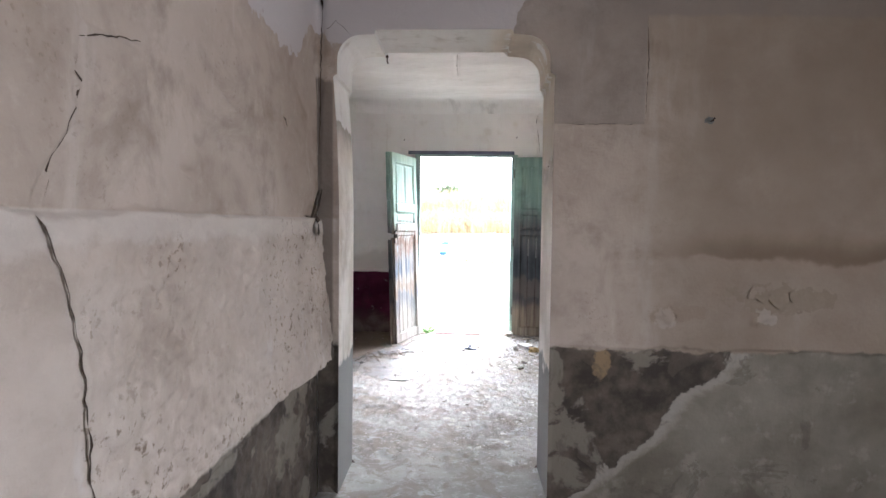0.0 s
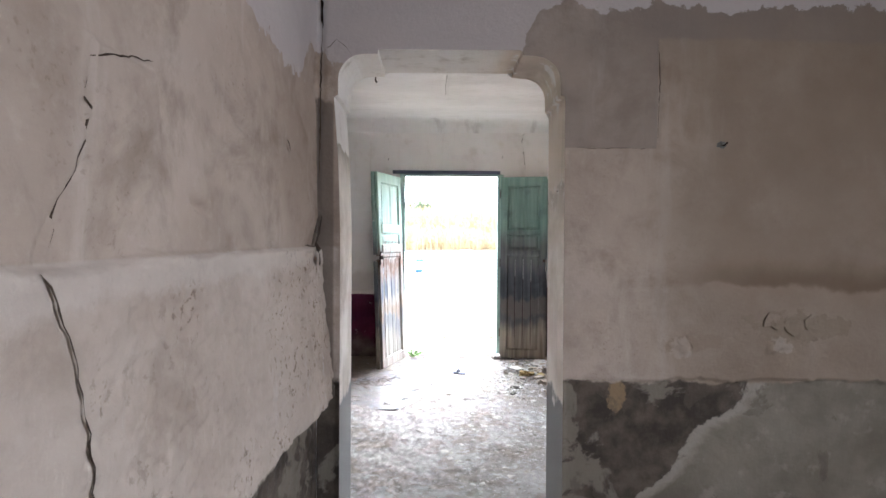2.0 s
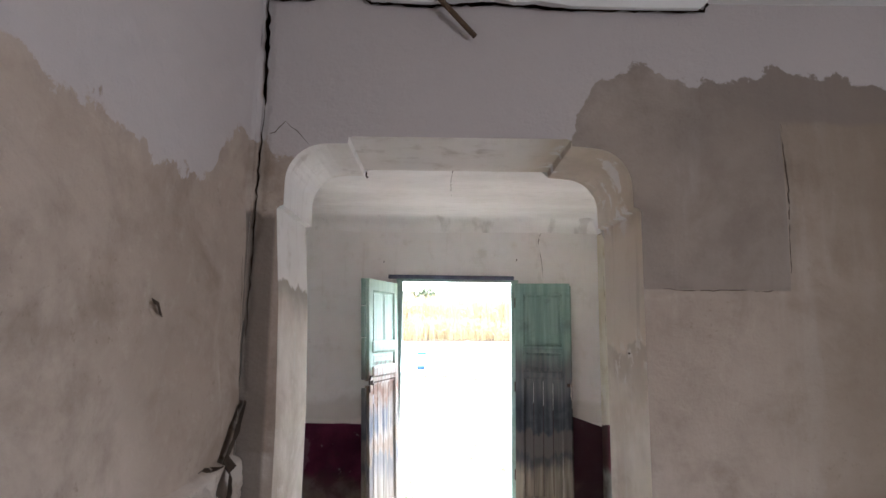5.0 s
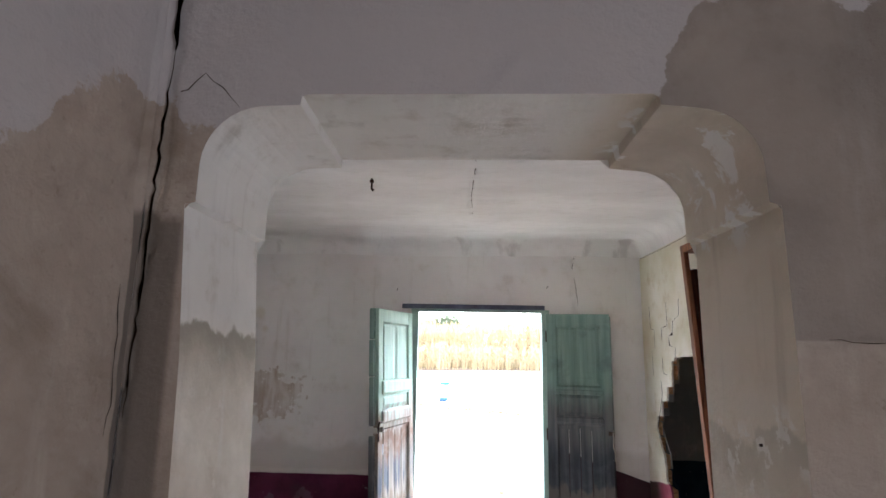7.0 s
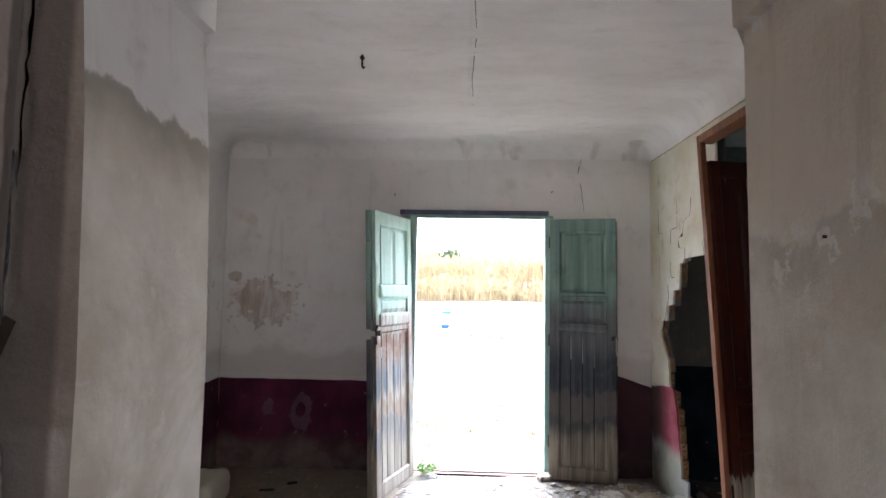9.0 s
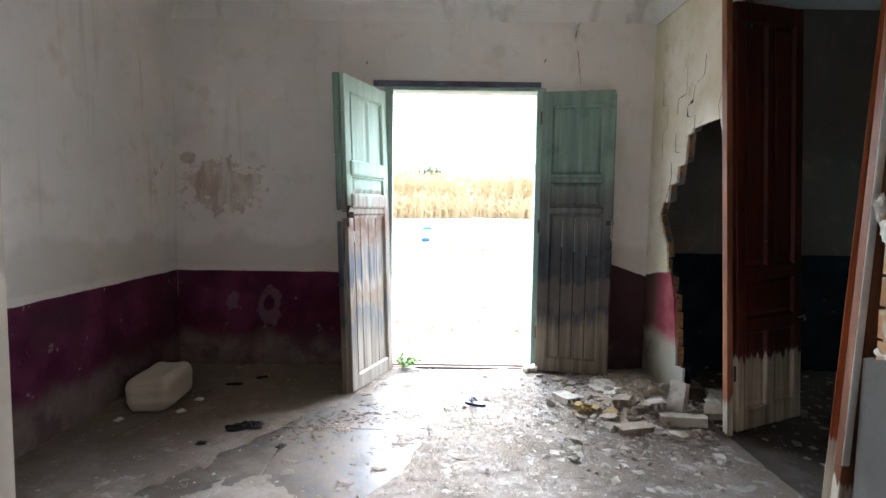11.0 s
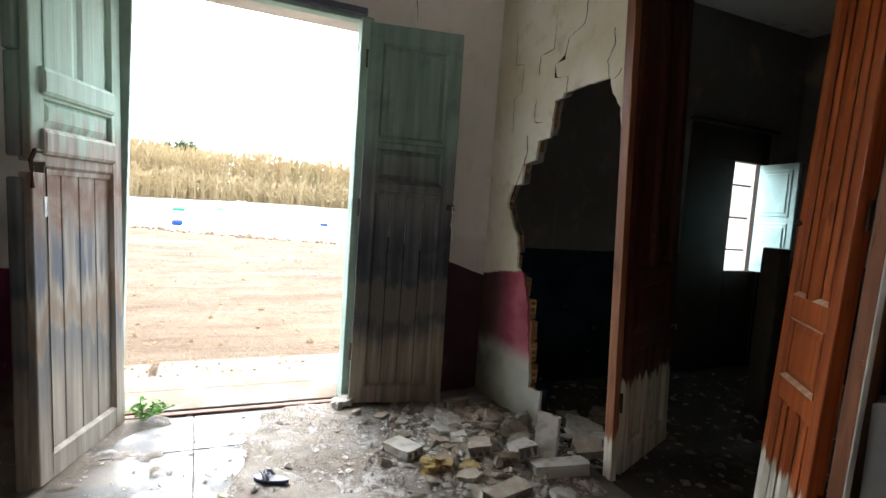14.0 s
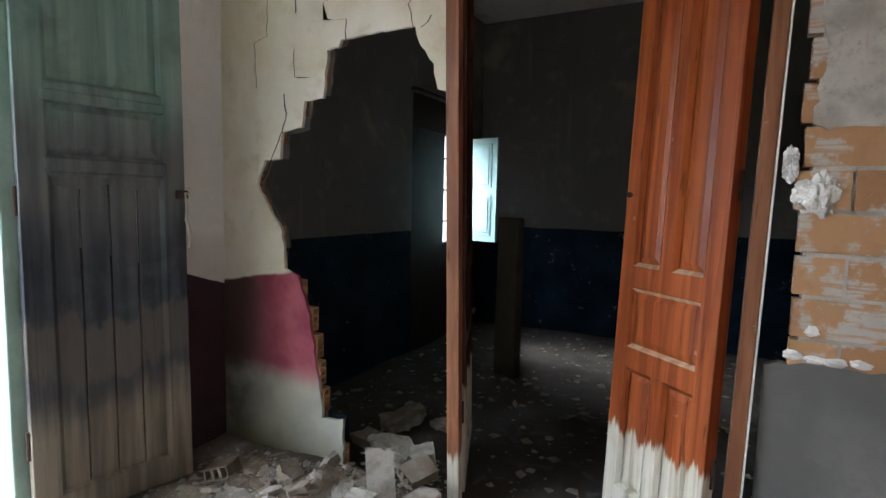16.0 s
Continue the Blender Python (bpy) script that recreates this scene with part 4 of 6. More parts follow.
def gash(name, points, width, place, height, label, seed=1, taper=True):
    """A crack's shade as a dark strip laid along a worn face: points (u, v) along it, with uneven width."""
    r = random.Random(seed)
    pts = []
    for (a, b), (c, d) in zip(points, points[1:]):
        n = max(2, int(math.hypot(c - a, d - b) / 0.018))
        pts += [(a + (c - a) * k / n + r.uniform(-0.003, 0.003), b + (d - b) * k / n + r.uniform(-0.003, 0.003)) for k in range(n)]
    pts.append(points[-1])
    bm = bmesh.new()
    rows_g = []
    for k, (u, v) in enumerate(pts):
        a, b = pts[max(0, k - 1)], pts[min(len(pts) - 1, k + 1)]
        du, dv = b[0] - a[0], b[1] - a[1]
        n = max(math.hypot(du, dv), 1e-6)
        w = width * r.uniform(0.45, 1.15) * (min(1, 0.25 + 4 * min(k, len(pts) - 1 - k) / len(pts)) if taper else 1)
        row = []
        for s in (-1, 1):
            uu, vv = u - s * dv / n * w, v + s * du / n * w
            hh = float(height(np.array([uu]), np.array([vv]))[0]) if height else 0.0
            row.append(bm.verts.new([float(q) for q in place(uu, vv, hh + 0.0008)]))
        rows_g.append(row)
    for a, b in zip(rows_g, rows_g[1:]):
        bm.faces.new((a[0], a[1], b[1], b[0]))
    bmesh.ops.solidify(bm, geom=bm.faces[:], thickness=0.0012)
    return setting(name, mesh_of(name, bm, GAP), None, label, "crack")




def on_left(y, z, h):
    return A_LEFT + h, y, z


def on_front(x, z, h):
    return x, BACK_OUT - h, z


def on_ceiling(x, y, h):
    return x, y, h - 0.006


def no_crack(y, z):
    return left_wall_height(y + 0.04, z)


gash("trim_crack", [(-5.912, 1.415), (-5.89, 1.343), (-5.856, 1.255), (-5.83, 1.15), (-5.82, 1.06), (-5.808, 0.87), (-5.80, 0.68)], 0.0024, on_left, no_crack, "dark crack down the bulging plaster", 3, False)
gash("trim_crack", [(-5.773, 1.757), (-5.68, 1.787), (-5.566, 1.812)], 0.0022, on_left, left_wall_height, "dark crack over a loose plaster piece", 4)
gash("trim_crack", [(-5.775, 1.75), (-5.78, 1.633), (-5.85, 1.52), (-5.865, 1.45)], 0.0012, on_left, left_wall_height, "thin crack in old plaster", 5)
gash("trim_crack", [(-4.105, 1.57), (-4.14, 1.50), (-4.20, 1.43), (-4.225, 1.40), (-4.24, 1.345)], 0.019, on_left, lambda y, z: left_wall_height(y - 0.15, z) + 0.014, "deep hole torn in the wall's corner", 6, False)
gash("trim_crack", [(-4.60, 1.835), (-4.575, 1.823), (-4.555, 1.80)], 0.007, on_left, lambda y, z: left_wall_height(y - 0.1, z), "dark pock mark in the plaster", 19)
gash("trim_crack", [(-4.235, 1.43), (-4.33, 1.435)], 0.005, on_left, left_wall_height, "thin crack in old plaster", 7)
gash("trim_crack", [(-4.125, 1.72), (-4.12, 1.85), (-4.13, 1.98)], 0.0015, on_left, left_wall_height, "thin crack in old plaster", 8)
gash("trim_crack", [(-0.713, 2.80), (-0.708, 2.62), (-0.705, 2.45)], 0.008, on_front, None, "wide dark crack in the room's corner", 9)
gash("trim_crack", [(-0.705, 2.45), (-0.712, 2.30), (-0.715, 2.05), (-0.72, 1.75)], 0.003, on_front, None, "dark crack in the room's corner", 10)
gash("trim_crack", [(-0.70, 2.36), (-0.67, 2.365), (-0.64, 2.40), (-0.60, 2.37), (-0.565, 2.33)], 0.0016, on_front, front_wall_height, "thin crack over the arch", 11)
gash("trim_crack", [(0.885, 2.42), (0.893, 2.25), (0.889, 2.05), (0.886, 1.91)], 0.0025, on_front, front_wall_height, "thin crack beside the mended patch", 12)
gash("trim_crack", [(0.50, 1.905), (0.65, 1.902), (0.885, 1.905)], 0.0018, on_front, front_wall_height, "thin crack beside the mended patch", 13)
gash("trim_crack", [(-0.70, 2.795), (-0.57, 2.80), (-0.52, 2.825), (-0.43, 2.825), (-0.39, 2.79), (-0.2, 2.785), (0.0, 2.795), (0.24, 2.78), (0.66, 2.783), (0.675, 2.81)], 0.006, lambda x, z, h: (x, BACK_OUT - 0.012, z), None, "dark gap under torn plaster", 14, False)
gash("trim_crack", [(0.93, 2.80), (0.90, 2.67), (0.93, 2.5), (0.95, 2.30)], 0.0025, lambda x, z, h: (x, -h, z), facade_height, "thin crack in the limewashed wall", 17)
gash("trim_crack", [(-0.09, -2.70), (-0.06, -2.1), (-0.075, -1.5), (-0.055, -1.0)], 0.0022, on_ceiling, coved, "thin crack in the ceiling", 18)

gash("trim_crack", [(-0.03, 2.755), (-0.6, 2.745), (-1.2, 2.752), (-2.0, 2.745)], 0.0022, lambda y, z, h: (HALL_R - 0.0008, y, z), None, "thin crack under the ceiling", 21, False)

# floors
bm = boxed(HALL_L - 0.3, C_END + 0.3, BACK_IN - 0.4, 0.03, -0.2, -0.014)
box(bm, A_LEFT - 0.3, A_RIGHT + 0.2, A_END - 0.2, BACK_IN - 0.4, -0.2, -0.014)
floor = setting("floor", mesh_of("floor", bm, FLOOR_DIRT), None, "earth-covered cement floor", "floor")


def tile_edge(y):
    return np.interp(y, [-2.6, -1.7, -1.25, -0.85, -0.1, 0.0], [-0.7, -0.27, -0.2, -0.08, 0.17, 0.3])


def dirt_height(x, y):
    rough = 0.008 + 0.007 * grain(x * 3, y * 3, 81, 4) + 0.007 * grain(x * 16, y * 16, 82, 3) + 0.004 * grain(x * 45, y * 45, 83, 2)
    bare = soft(tile_edge(y) - x + 0.10 * grain(x * 5, y * 5, 84, 4), -0.02, 0.03) * soft(x - (-0.55 + 0.62 * (y + 0.45)) + 0.16 * grain(x * 4, y * 4, 85, 4), -0.08, 0.08)
    bare = bare * soft(y + 2.1 + 0.25 * grain(x * 3, y * 3, 86, 3), 0.0, 0.3)
    bare = bare * (1 - 0.75 * soft(grain(x * 9, y * 9, 87, 4), 0.24, 0.36))
    heap = (0.065 + 0.03 * grain(x * 7, y * 7, 88, 3)) * np.exp(-(((x - 1.28) / 0.30) ** 2 + ((y + 0.80) / 0.42) ** 2))
    return rough * (1 - bare) - 0.012 * bare + heap + 0.0


setting("floor_dirt_hall", skin("floor_dirt_hall", HALL_L, HALL_R + 0.02, BACK_IN, 0.0, 0.016, lambda x, y, h: (x, y, h), dirt_height), FLOOR_DIRT, "dry dirt and dust over the floor", "dirt")
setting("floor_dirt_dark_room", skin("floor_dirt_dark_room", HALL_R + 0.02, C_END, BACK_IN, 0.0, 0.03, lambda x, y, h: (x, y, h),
        lambda x, y: 0.01 + 0.02 * grain(x * 2, y * 2, 91, 4) + 0.008 * grain(x * 12, y * 12, 92, 3)), FLOOR_SHADED, "dry dirt and dust over the floor", "dirt")
setting("floor_dirt_first_room", skin("floor_dirt_first_room", A_LEFT, A_RIGHT, A_END, BACK_IN, 0.04, lambda x, y, h: (x, y, h),
        lambda x, y: 0.008 + 0.012 * grain(x * 3, y * 3, 93, 4)), FLOOR_DIRT, "dry dirt and dust over the floor", "dirt")

# ---- outdoors ----


def rise(x, y):
    return -0.035 + 0.75 * soft(y + 0.12 * x, 10, 44)


def ground_height(x, y):
    near = np.clip((y - 0.9) / 1.5, 0, 1)
    return rise(x, y) + near * (0.035 * grain(x * 0.5, y * 0.5, 101, 4) + 0.022 * grain(x * 2.5, y * 2.5, 102, 3))


far = [-400, -150, -60, -30, -15] + list(np.arange(-8, 16.01, 0.10)) + [20, 26, 34, 45, 60, 90, 150, 400]
deep = [-300, -60, -12, -5, -1, 0.36] + list(np.arange(0.5, 18.01, 0.10)) + [19, 20, 22, 24, 27, 30, 34, 38, 42, 46, 52, 60, 80, 120, 200, 450]
gx, gy = np.meshgrid(np.array(far, float), np.array(deep, float), indexing="ij")
gz = np.where(gy < 0.4, -0.16, ground_height(gx, gy))
idx = np.arange(gx.size).reshape(gx.shape)
me = bpy.data.meshes.new("ground")
me.from_pydata(np.stack([gx, gy, gz], -1).reshape(-1, 3).tolist(), [], np.stack([idx[:-1, :-1], idx[1:, :-1], idx[1:, 1:], idx[:-1, 1:]], -1).reshape(-1, 4).tolist())
me.polygons.foreach_set("use_smooth", [True] * len(me.polygons))
setting("ground", me, SAND, "dry sandy soil in front of the house", "ground")

# doorstep slabs
rng = random.Random(9)
bm = boxed(-1.6, 0.95, 0.34, 0.62, -0.12, 0.022, bevel=0.008)
box(bm, -0.60, 0.68, 0.02, 0.34, -0.12, 0.022, bevel=0.004)
step_1 = thing("doorstep", "worn pale concrete doorstep outside the open door", "step", kind="structure")
part("slab", bm, SLAB, step_1)
part("slab", boxed(-0.42, 1.5, 0.66, 1.0, -0.12, 0.004, bevel=0.012), SLAB, step_1)
part("slab", boxed(-1.9, -0.46, 0.66, 0.98, -0.12, 0.000, bevel=0.012), SLAB, step_1)

# ---- the broken partition between hall and dark room ----
HOLE = [(-0.74, 0.0), (-0.735, 0.24), (-0.62, 0.225), (-0.603, 0.357), (-0.579, 0.482), (-0.546, 0.684), (-0.475, 0.856), (-0.40, 0.88), (-0.383, 1.055), (-0.306, 1.155), (-0.231, 1.263),
        (-0.279, 1.374), (-0.374, 1.38), (-0.384, 1.498), (-0.501, 1.511), (-0.517, 1.626), (-0.619, 1.631), (-0.642, 1.826), (-0.702, 1.832), (-0.716, 1.859), (-0.774, 1.862),
        (-1.069, 1.87), (-1.096, 1.79), (-1.155, 1.722), (-1.174, 1.627), (-1.242, 1.60)]
BROKEN = [(-2.36, 2.64), (-2.34, 2.45), (-2.36, 2.2), (-2.335, 2.0), (-2.352, 1.80), (-2.346, 1.59), (-2.338, 1.454), (-2.353, 1.33), (-2.336, 1.204), (-2.344, 1.013), (-2.329, 0.847), (-2.324, 0.779)]


def roughened(points, amount, seed, step=0.03):
    """The same outline with small uneven steps between its corners."""
    r, out = random.Random(seed), []
    for (a, b), (c, d) in zip(points, points[1:]):
        n = max(1, int(math.hypot(c - a, d - b) / step))
        for k in range(n):
            wob = amount if k else amount * 0.3
            out.append((a + (c - a) * k / n + r.uniform(-wob, wob), b + (d - b) * k / n + r.uniform(-wob, wob)))
    return out + [points[-1]]


def partition_outline(grow, seed):
    hole = roughened([(y + grow * (0.8 if k < 12 else 0.3), z + (grow if 14 < k < 23 else 0)) for k, (y, z) in enumerate(HOLE)], 0.006, seed)
    return [(0.0, 0.0)] + hole + [(-1.242, 2.63), (-2.33, 2.63)]


wall_p = tagged(new("wall_partition"), "broken partition wall of hollow bricks under cracked plaster", "wall", kind="structure")
front = partition_outline(0.0, 1) + [(-2.33, 2.66), (-3.73, 2.66), (-3.73, TOP), (0.0, TOP)]
part("plaster_skin", plate(bmesh.new(), front, "x", HALL_R, HALL_R + 0.016), PLASTER_PART, wall_p, "cream plaster with crimson dado, torn round a hole")
back = partition_outline(0.02, 2) + [(-2.33, 2.66), (-3.73, 2.66), (-3.73, TOP), (0.0, TOP)]
part("plaster_skin", plate(bmesh.new(), back, "x", HALL_R + 0.058, HALL_R + 0.068), PLASTER_DARK, wall_p, "grimy plaster, darkened for the dim room, with blue dado")
part("cement_dado", plate(bmesh.new(), [(-3.73, 0), (-3.73, 0.775)] + roughened([(-2.9, 0.775), (-2.6, 0.77), (-2.325, 0.765), (-2.29, 0.75)], 0.006, 3) + [(-2.288, 0.0)], "x", HALL_R - 0.012, HALL_R + 0.02),
     DARK_CEMENT, wall_p, "smooth dark grey cement dado")
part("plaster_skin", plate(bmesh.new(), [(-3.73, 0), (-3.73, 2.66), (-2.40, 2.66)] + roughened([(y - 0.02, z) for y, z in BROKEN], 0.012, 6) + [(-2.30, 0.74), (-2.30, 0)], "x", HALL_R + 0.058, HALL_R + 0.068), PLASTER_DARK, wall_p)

# hollow bricks in courses, and their mortar
COURSE, LONG = 0.12, 0.245


def hollow_brick(length, height, depth, end_holes=True):
    """A brick along x with two rows of square channels that show at its ends."""
    bm = bmesh.new()
    box(bm, -length / 2, length / 2, -depth / 2, depth / 2, -height / 2, height / 2)
    if end_holes:
        for end in (-1, 1):
            face = [f for f in bm.faces if f.normal.x * end > 0.9][0]
            bmesh.ops.delete(bm, geom=[face], context="FACES_ONLY")
            ys, zs = np.linspace(-depth / 2, depth / 2, 3 if depth > 0.055 else 2), np.linspace(-height / 2, height / 2, 4)
            x, inn = end * length / 2, end * (length / 2 - 0.05)
            for a, b in zip(ys, ys[1:]):
                for c, d in zip(zs, zs[1:]):
                    t = 0.007
                    outer = [bm.verts.new((x, *p)) for p in ((a, c), (b, c), (b, d), (a, d))]
                    inner = [bm.verts.new((x, *p)) for p in ((a + t, c + t), (b - t, c + t), (b - t, d - t), (a + t, d - t))]
                    deep_v = [bm.verts.new((inn, *p)) for p in ((a + t, c + t), (b - t, c + t), (b - t, d - t), (a + t, d - t))]
                    for k in range(4):
                        j = (k + 1) % 4
                        bm.faces.new((outer[k], outer[j], inner[j], inner[k]))
                        bm.faces.new((inner[k], inner[j], deep_v[j], deep_v[k]))
                    bm.faces.new(deep_v)
        bmesh.ops.remove_doubles(bm, verts=bm.verts, dist=0.0004)
        bmesh.ops.recalc_face_normals(bm, faces=bm.faces)
    return bm


whole = mesh_of("brick", hollow_brick(LONG - 0.012, COURSE - 0.012, 0.042), BRICK)
CLEAR = HOLE + [(-1.242, 1.6), (-1.242, 2.62), (-2.33, 2.62), (-2.33, 0.0)]


def free(y, z):
    return bool(inside(np.array([y]), np.array([z]), CLEAR)[0])


rng = random.Random(12)
mortar_bm = bmesh.new()


def rim(z):
    """How far the wall reaches from the corner at this height before the hole begins."""
    return max(y for y in np.arange(-1.2, 0.0, 0.004) if free(y, z)) if any(free(y, z) for y in np.arange(-1.2, 0.0, 0.02)) else -1.2


def lay(y0, y1, z, proud=0.0):
    """One brick, or what is left of it, from y0 to y1 in the course at z."""
    ob = new("brick", whole)
    ob.parent = wall_p
    ob.matrix_basis = pose(HALL_R + 0.037 + rng.uniform(-0.002, 0.002) - proud, (y0 + y1) / 2, z, rng.uniform(-0.8, 0.8), rng.uniform(-0.8, 0.8), 90 + rng.uniform(-0.8, 0.8)) @ Matrix.Diagonal((max(0.2, (abs(y1 - y0)) / LONG), 1, 1, 1))


for row in range(24):
    z, shift = COURSE * (row + 0.5), LONG / 2 * (row % 2)
    if z < 2.05:
        edge_y = max(rim(z - 0.05), rim(z), rim(z + 0.05)) + (-0.018 if z < 0.86 else 0.016)
        for k in range(8):
            y1, y0 = shift - LONG * k, shift - LONG * (k + 1)
            y1, y0 = min(y1, -0.01), max(y0, edge_y)
            if y1 - y0 > 0.05 and y0 < edge_y + 0.40 and y1 < 0:
                lay(y0, y1, z)
    if z > 0.74:
        edge_y = -2.338 + rng.uniform(-0.012, 0.008)
        for k in range(5):
            y1, y0 = min(edge_y, -2.22 - shift - LONG * (k - 1)), -2.22 - shift - LONG * k
            if y1 - y0 > 0.05:
                lay(y0, y1, z, 0.0245 + rng.uniform(0, 0.003))
# mortar bed behind and between the exposed bricks
box(mortar_bm, HALL_R - 0.0065, HALL_R + 0.055, -3.73, -2.37, 0.76, 2.64)
part("mortar_bed", mortar_bm, MORTAR, wall_p, "grey mortar between exposed bricks")
# mortar smears left on the bricks
for k in range(12):
    y, z, w, hh = rng.uniform(-2.9, -2.44), rng.uniform(1.0, 2.2), rng.uniform(0.06, 0.13), rng.uniform(0.035, 0.06)
    pts = [(y + w * math.cos(a) * rng.uniform(0.75, 1.1), z + hh * math.sin(a) * rng.uniform(0.7, 1.1)) for a in (2 * math.pi * i / 14 for i in range(14))]
    part("mortar_smear", plate(bmesh.new(), pts, "x", HALL_R - 0.013 + rng.uniform(-0.004, 0.001), HALL_R + 0.02), MORTAR, wall_p)
# a grey coat with combed strokes remains higher up
coat = [(-3.73, 2.64)] + roughened([(-2.40, 2.64), (-2.37, 2.3), (-2.39, 2.0), (-2.36, 1.75), (-2.38, 1.58), (-2.36, 1.44), (-2.52, 1.43), (-2.56, 1.34), (-2.8, 1.36)], 0.014, 8) + [(-3.73, 1.38)]
part("mortar_coat", plate(bmesh.new(), coat, "x", HALL_R - 0.020, HALL_R + 0.01), MORTAR, wall_p, "rough grey mortar coat")
for k in range(7):
    y = -2.46 - 0.05 * k
    part("mortar_stroke", tube([(HALL_R - 0.020, y, 2.4), (HALL_R - 0.021, y + 0.012, 2.0), (HALL_R - 0.020, y - 0.008, 1.62)], [0.004, 0.007, 0.003], 5), MORTAR, wall_p)


def lump(radius, seed, flat=(1, 1, 1), points=16):
    r = random.Random(seed)
    bm = bmesh.new()
    for _ in range(points):
        v = Vector((r.gauss(0, 1), r.gauss(0, 1), r.gauss(0, 1))).normalized() * radius * r.uniform(0.75, 1.1)
        bm.verts.new((v.x * flat[0], v.y * flat[1], v.z * flat[2]))
    bmesh.ops.convex_hull(bm, input=bm.verts)
    bmesh.ops.delete(bm, geom=[v for v in bm.verts if not v.link_faces], context="VERTS")
    return bm


def craggy(radius, seed, flat):
    bm = bmesh.new()
    bmesh.ops.create_icosphere(bm, subdivisions=5 if radius > 0.03 else 3, radius=radius)
    for v in bm.verts:
        q = v.co / radius
        d = 1 + 0.40 * noise.noise(q * 1.6 + Vector((seed, 0, 0))) + 0.24 * abs(noise.noise(q * 3.1 + Vector((0, seed, 0)))) + 0.16 * noise.noise(q * 6 + Vector((seed, seed, 0))) + 0.09 * noise.noise(q * 13 + Vector((seed, 0, seed)))
        v.co = Vector((v.co.x * flat[0], v.co.y * flat[1], v.co.z * flat[2])) * d
    return bm


for k, (y, z, r, fl) in enumerate([(-2.385, 1.25, 0.052, (0.45, 0.9, 1.0)), (-2.318, 1.33, 0.034, (0.6, 0.55, 1.3)), (-2.36, 0.79, 0.018, (0.7, 1.3, 0.8)), (-2.41, 0.785, 0.016, (0.7, 1.6, 0.7)), (-2.46, 0.782, 0.018, (0.6, 1.5, 0.7)), (-2.52, 0.785, 0.015, (0.7, 1.6, 0.8)), (-2.40, 0.865, 0.016, (0.5, 1.2, 1.0))]):
    part("gypsum_lump", craggy(r, k * 3.1, fl), GYPSUM, wall_p, "white gypsum lump", at=pose(HALL_R - 0.008, y, z))


def ribbon(name, points, width, depth, material, parent, label=""):
    """A crack's shade as a thin dark strip, slightly proud, with uneven width: x is given, points are (y, z)."""
    r = random.Random(len(points) * 7)
    pts = roughened(points, 0.005, len(points), 0.025)
    a = [(y - width * r.uniform(0.2, 1), z) for y, z in pts]
    b = [(y + width * r.uniform(0.2, 1), z) for y, z in pts]
    return part(name, plate(bmesh.new(), a + b[::-1], "x", HALL_R - 0.0015, HALL_R + depth), material, parent, label)


for pts, w in (([(-0.40, 1.66), (-0.41, 1.55), (-0.36, 1.45), (-0.31, 1.36), (-0.26, 1.28)], 0.004), ([(-0.62, 2.02), (-0.62, 1.95), (-0.74, 1.94), (-0.74, 1.86)], 0.003),
               ([(-0.62, 2.02), (-0.70, 2.03), (-0.72, 2.14), (-0.84, 2.18), (-0.86, 2.3)], 0.003), ([(-0.47, 2.10), (-0.47, 2.0)], 0.003), ([(-1.06, 1.87), (-1.04, 1.95), (-1.08, 2.02), (-1.07, 2.1)], 0.0035),
               ([(-1.1, 1.86), (-1.14, 1.9)], 0.004), ([(-0.20, 2.3), (-0.21, 2.1), (-0.30, 2.09), (-0.30, 1.92), (-0.22, 1.9), (-0.23, 1.7)], 0.0012), ([(-0.47, 2.1), (-0.60, 2.11), (-0.6, 2.3)], 0.0012), ([(-0.55, 1.72), (-0.46, 1.73), (-0.46, 1.85)], 0.002)):
    ribbon("crack", pts, w, 0.004, DARK_WOOD if w > 0.0025 else GAP, wall_p, "dark hairline crack")

# ---- joinery ----


def frame_matrix(origin, along, up):
    x = Vector(along).normalized()
    z = Vector(up).normalized()
    y = z.cross(x).normalized()
    x = y.cross(z)
    return Matrix(((x.x, y.x, z.x, origin[0]), (x.y, y.y, z.y, origin[1]), (x.z, y.z, z.z, origin[2]), (0, 0, 0, 1)))


def member(name, x0, x1, z0, z1, th, material, parent, bevel=0.004, y=0.0, label=""):
    return part(name, boxed(x0, x1, y - th / 2, y + th / 2, z0, z1, bevel=bevel), material, parent, label)


def raised(name, x0, x1, z0, z1, th, material, parent):
    """A fielded panel: thick in the middle, sloping to thin edges on both sides."""
    bm = bmesh.new()
    for s in (-1, 1):
        loops = []
        for inset, y in ((0.0, 0.004), (0.012, 0.004), (0.04, th / 2), (0.045, th / 2)):
            inset = min(inset, (x1 - x0) * 0.4, (z1 - z0) * 0.4)
            loops.append([bm.verts.new((x, s * y, z)) for x, z in ((x0 + inset, z0 + inset), (x1 - inset, z0 + inset), (x1 - inset, z1 - inset), (x0 + inset, z1 - inset))])
        for a, b in zip(loops, loops[1:]):
            for k in range(4):
                j = (k + 1) % 4
                bm.faces.new((a[k], a[j], b[j], b[k]))
        bm.faces.new(loops[-1])
    bmesh.ops.recalc_face_normals(bm, faces=bm.faces)
    return part(name, bm, material, parent)


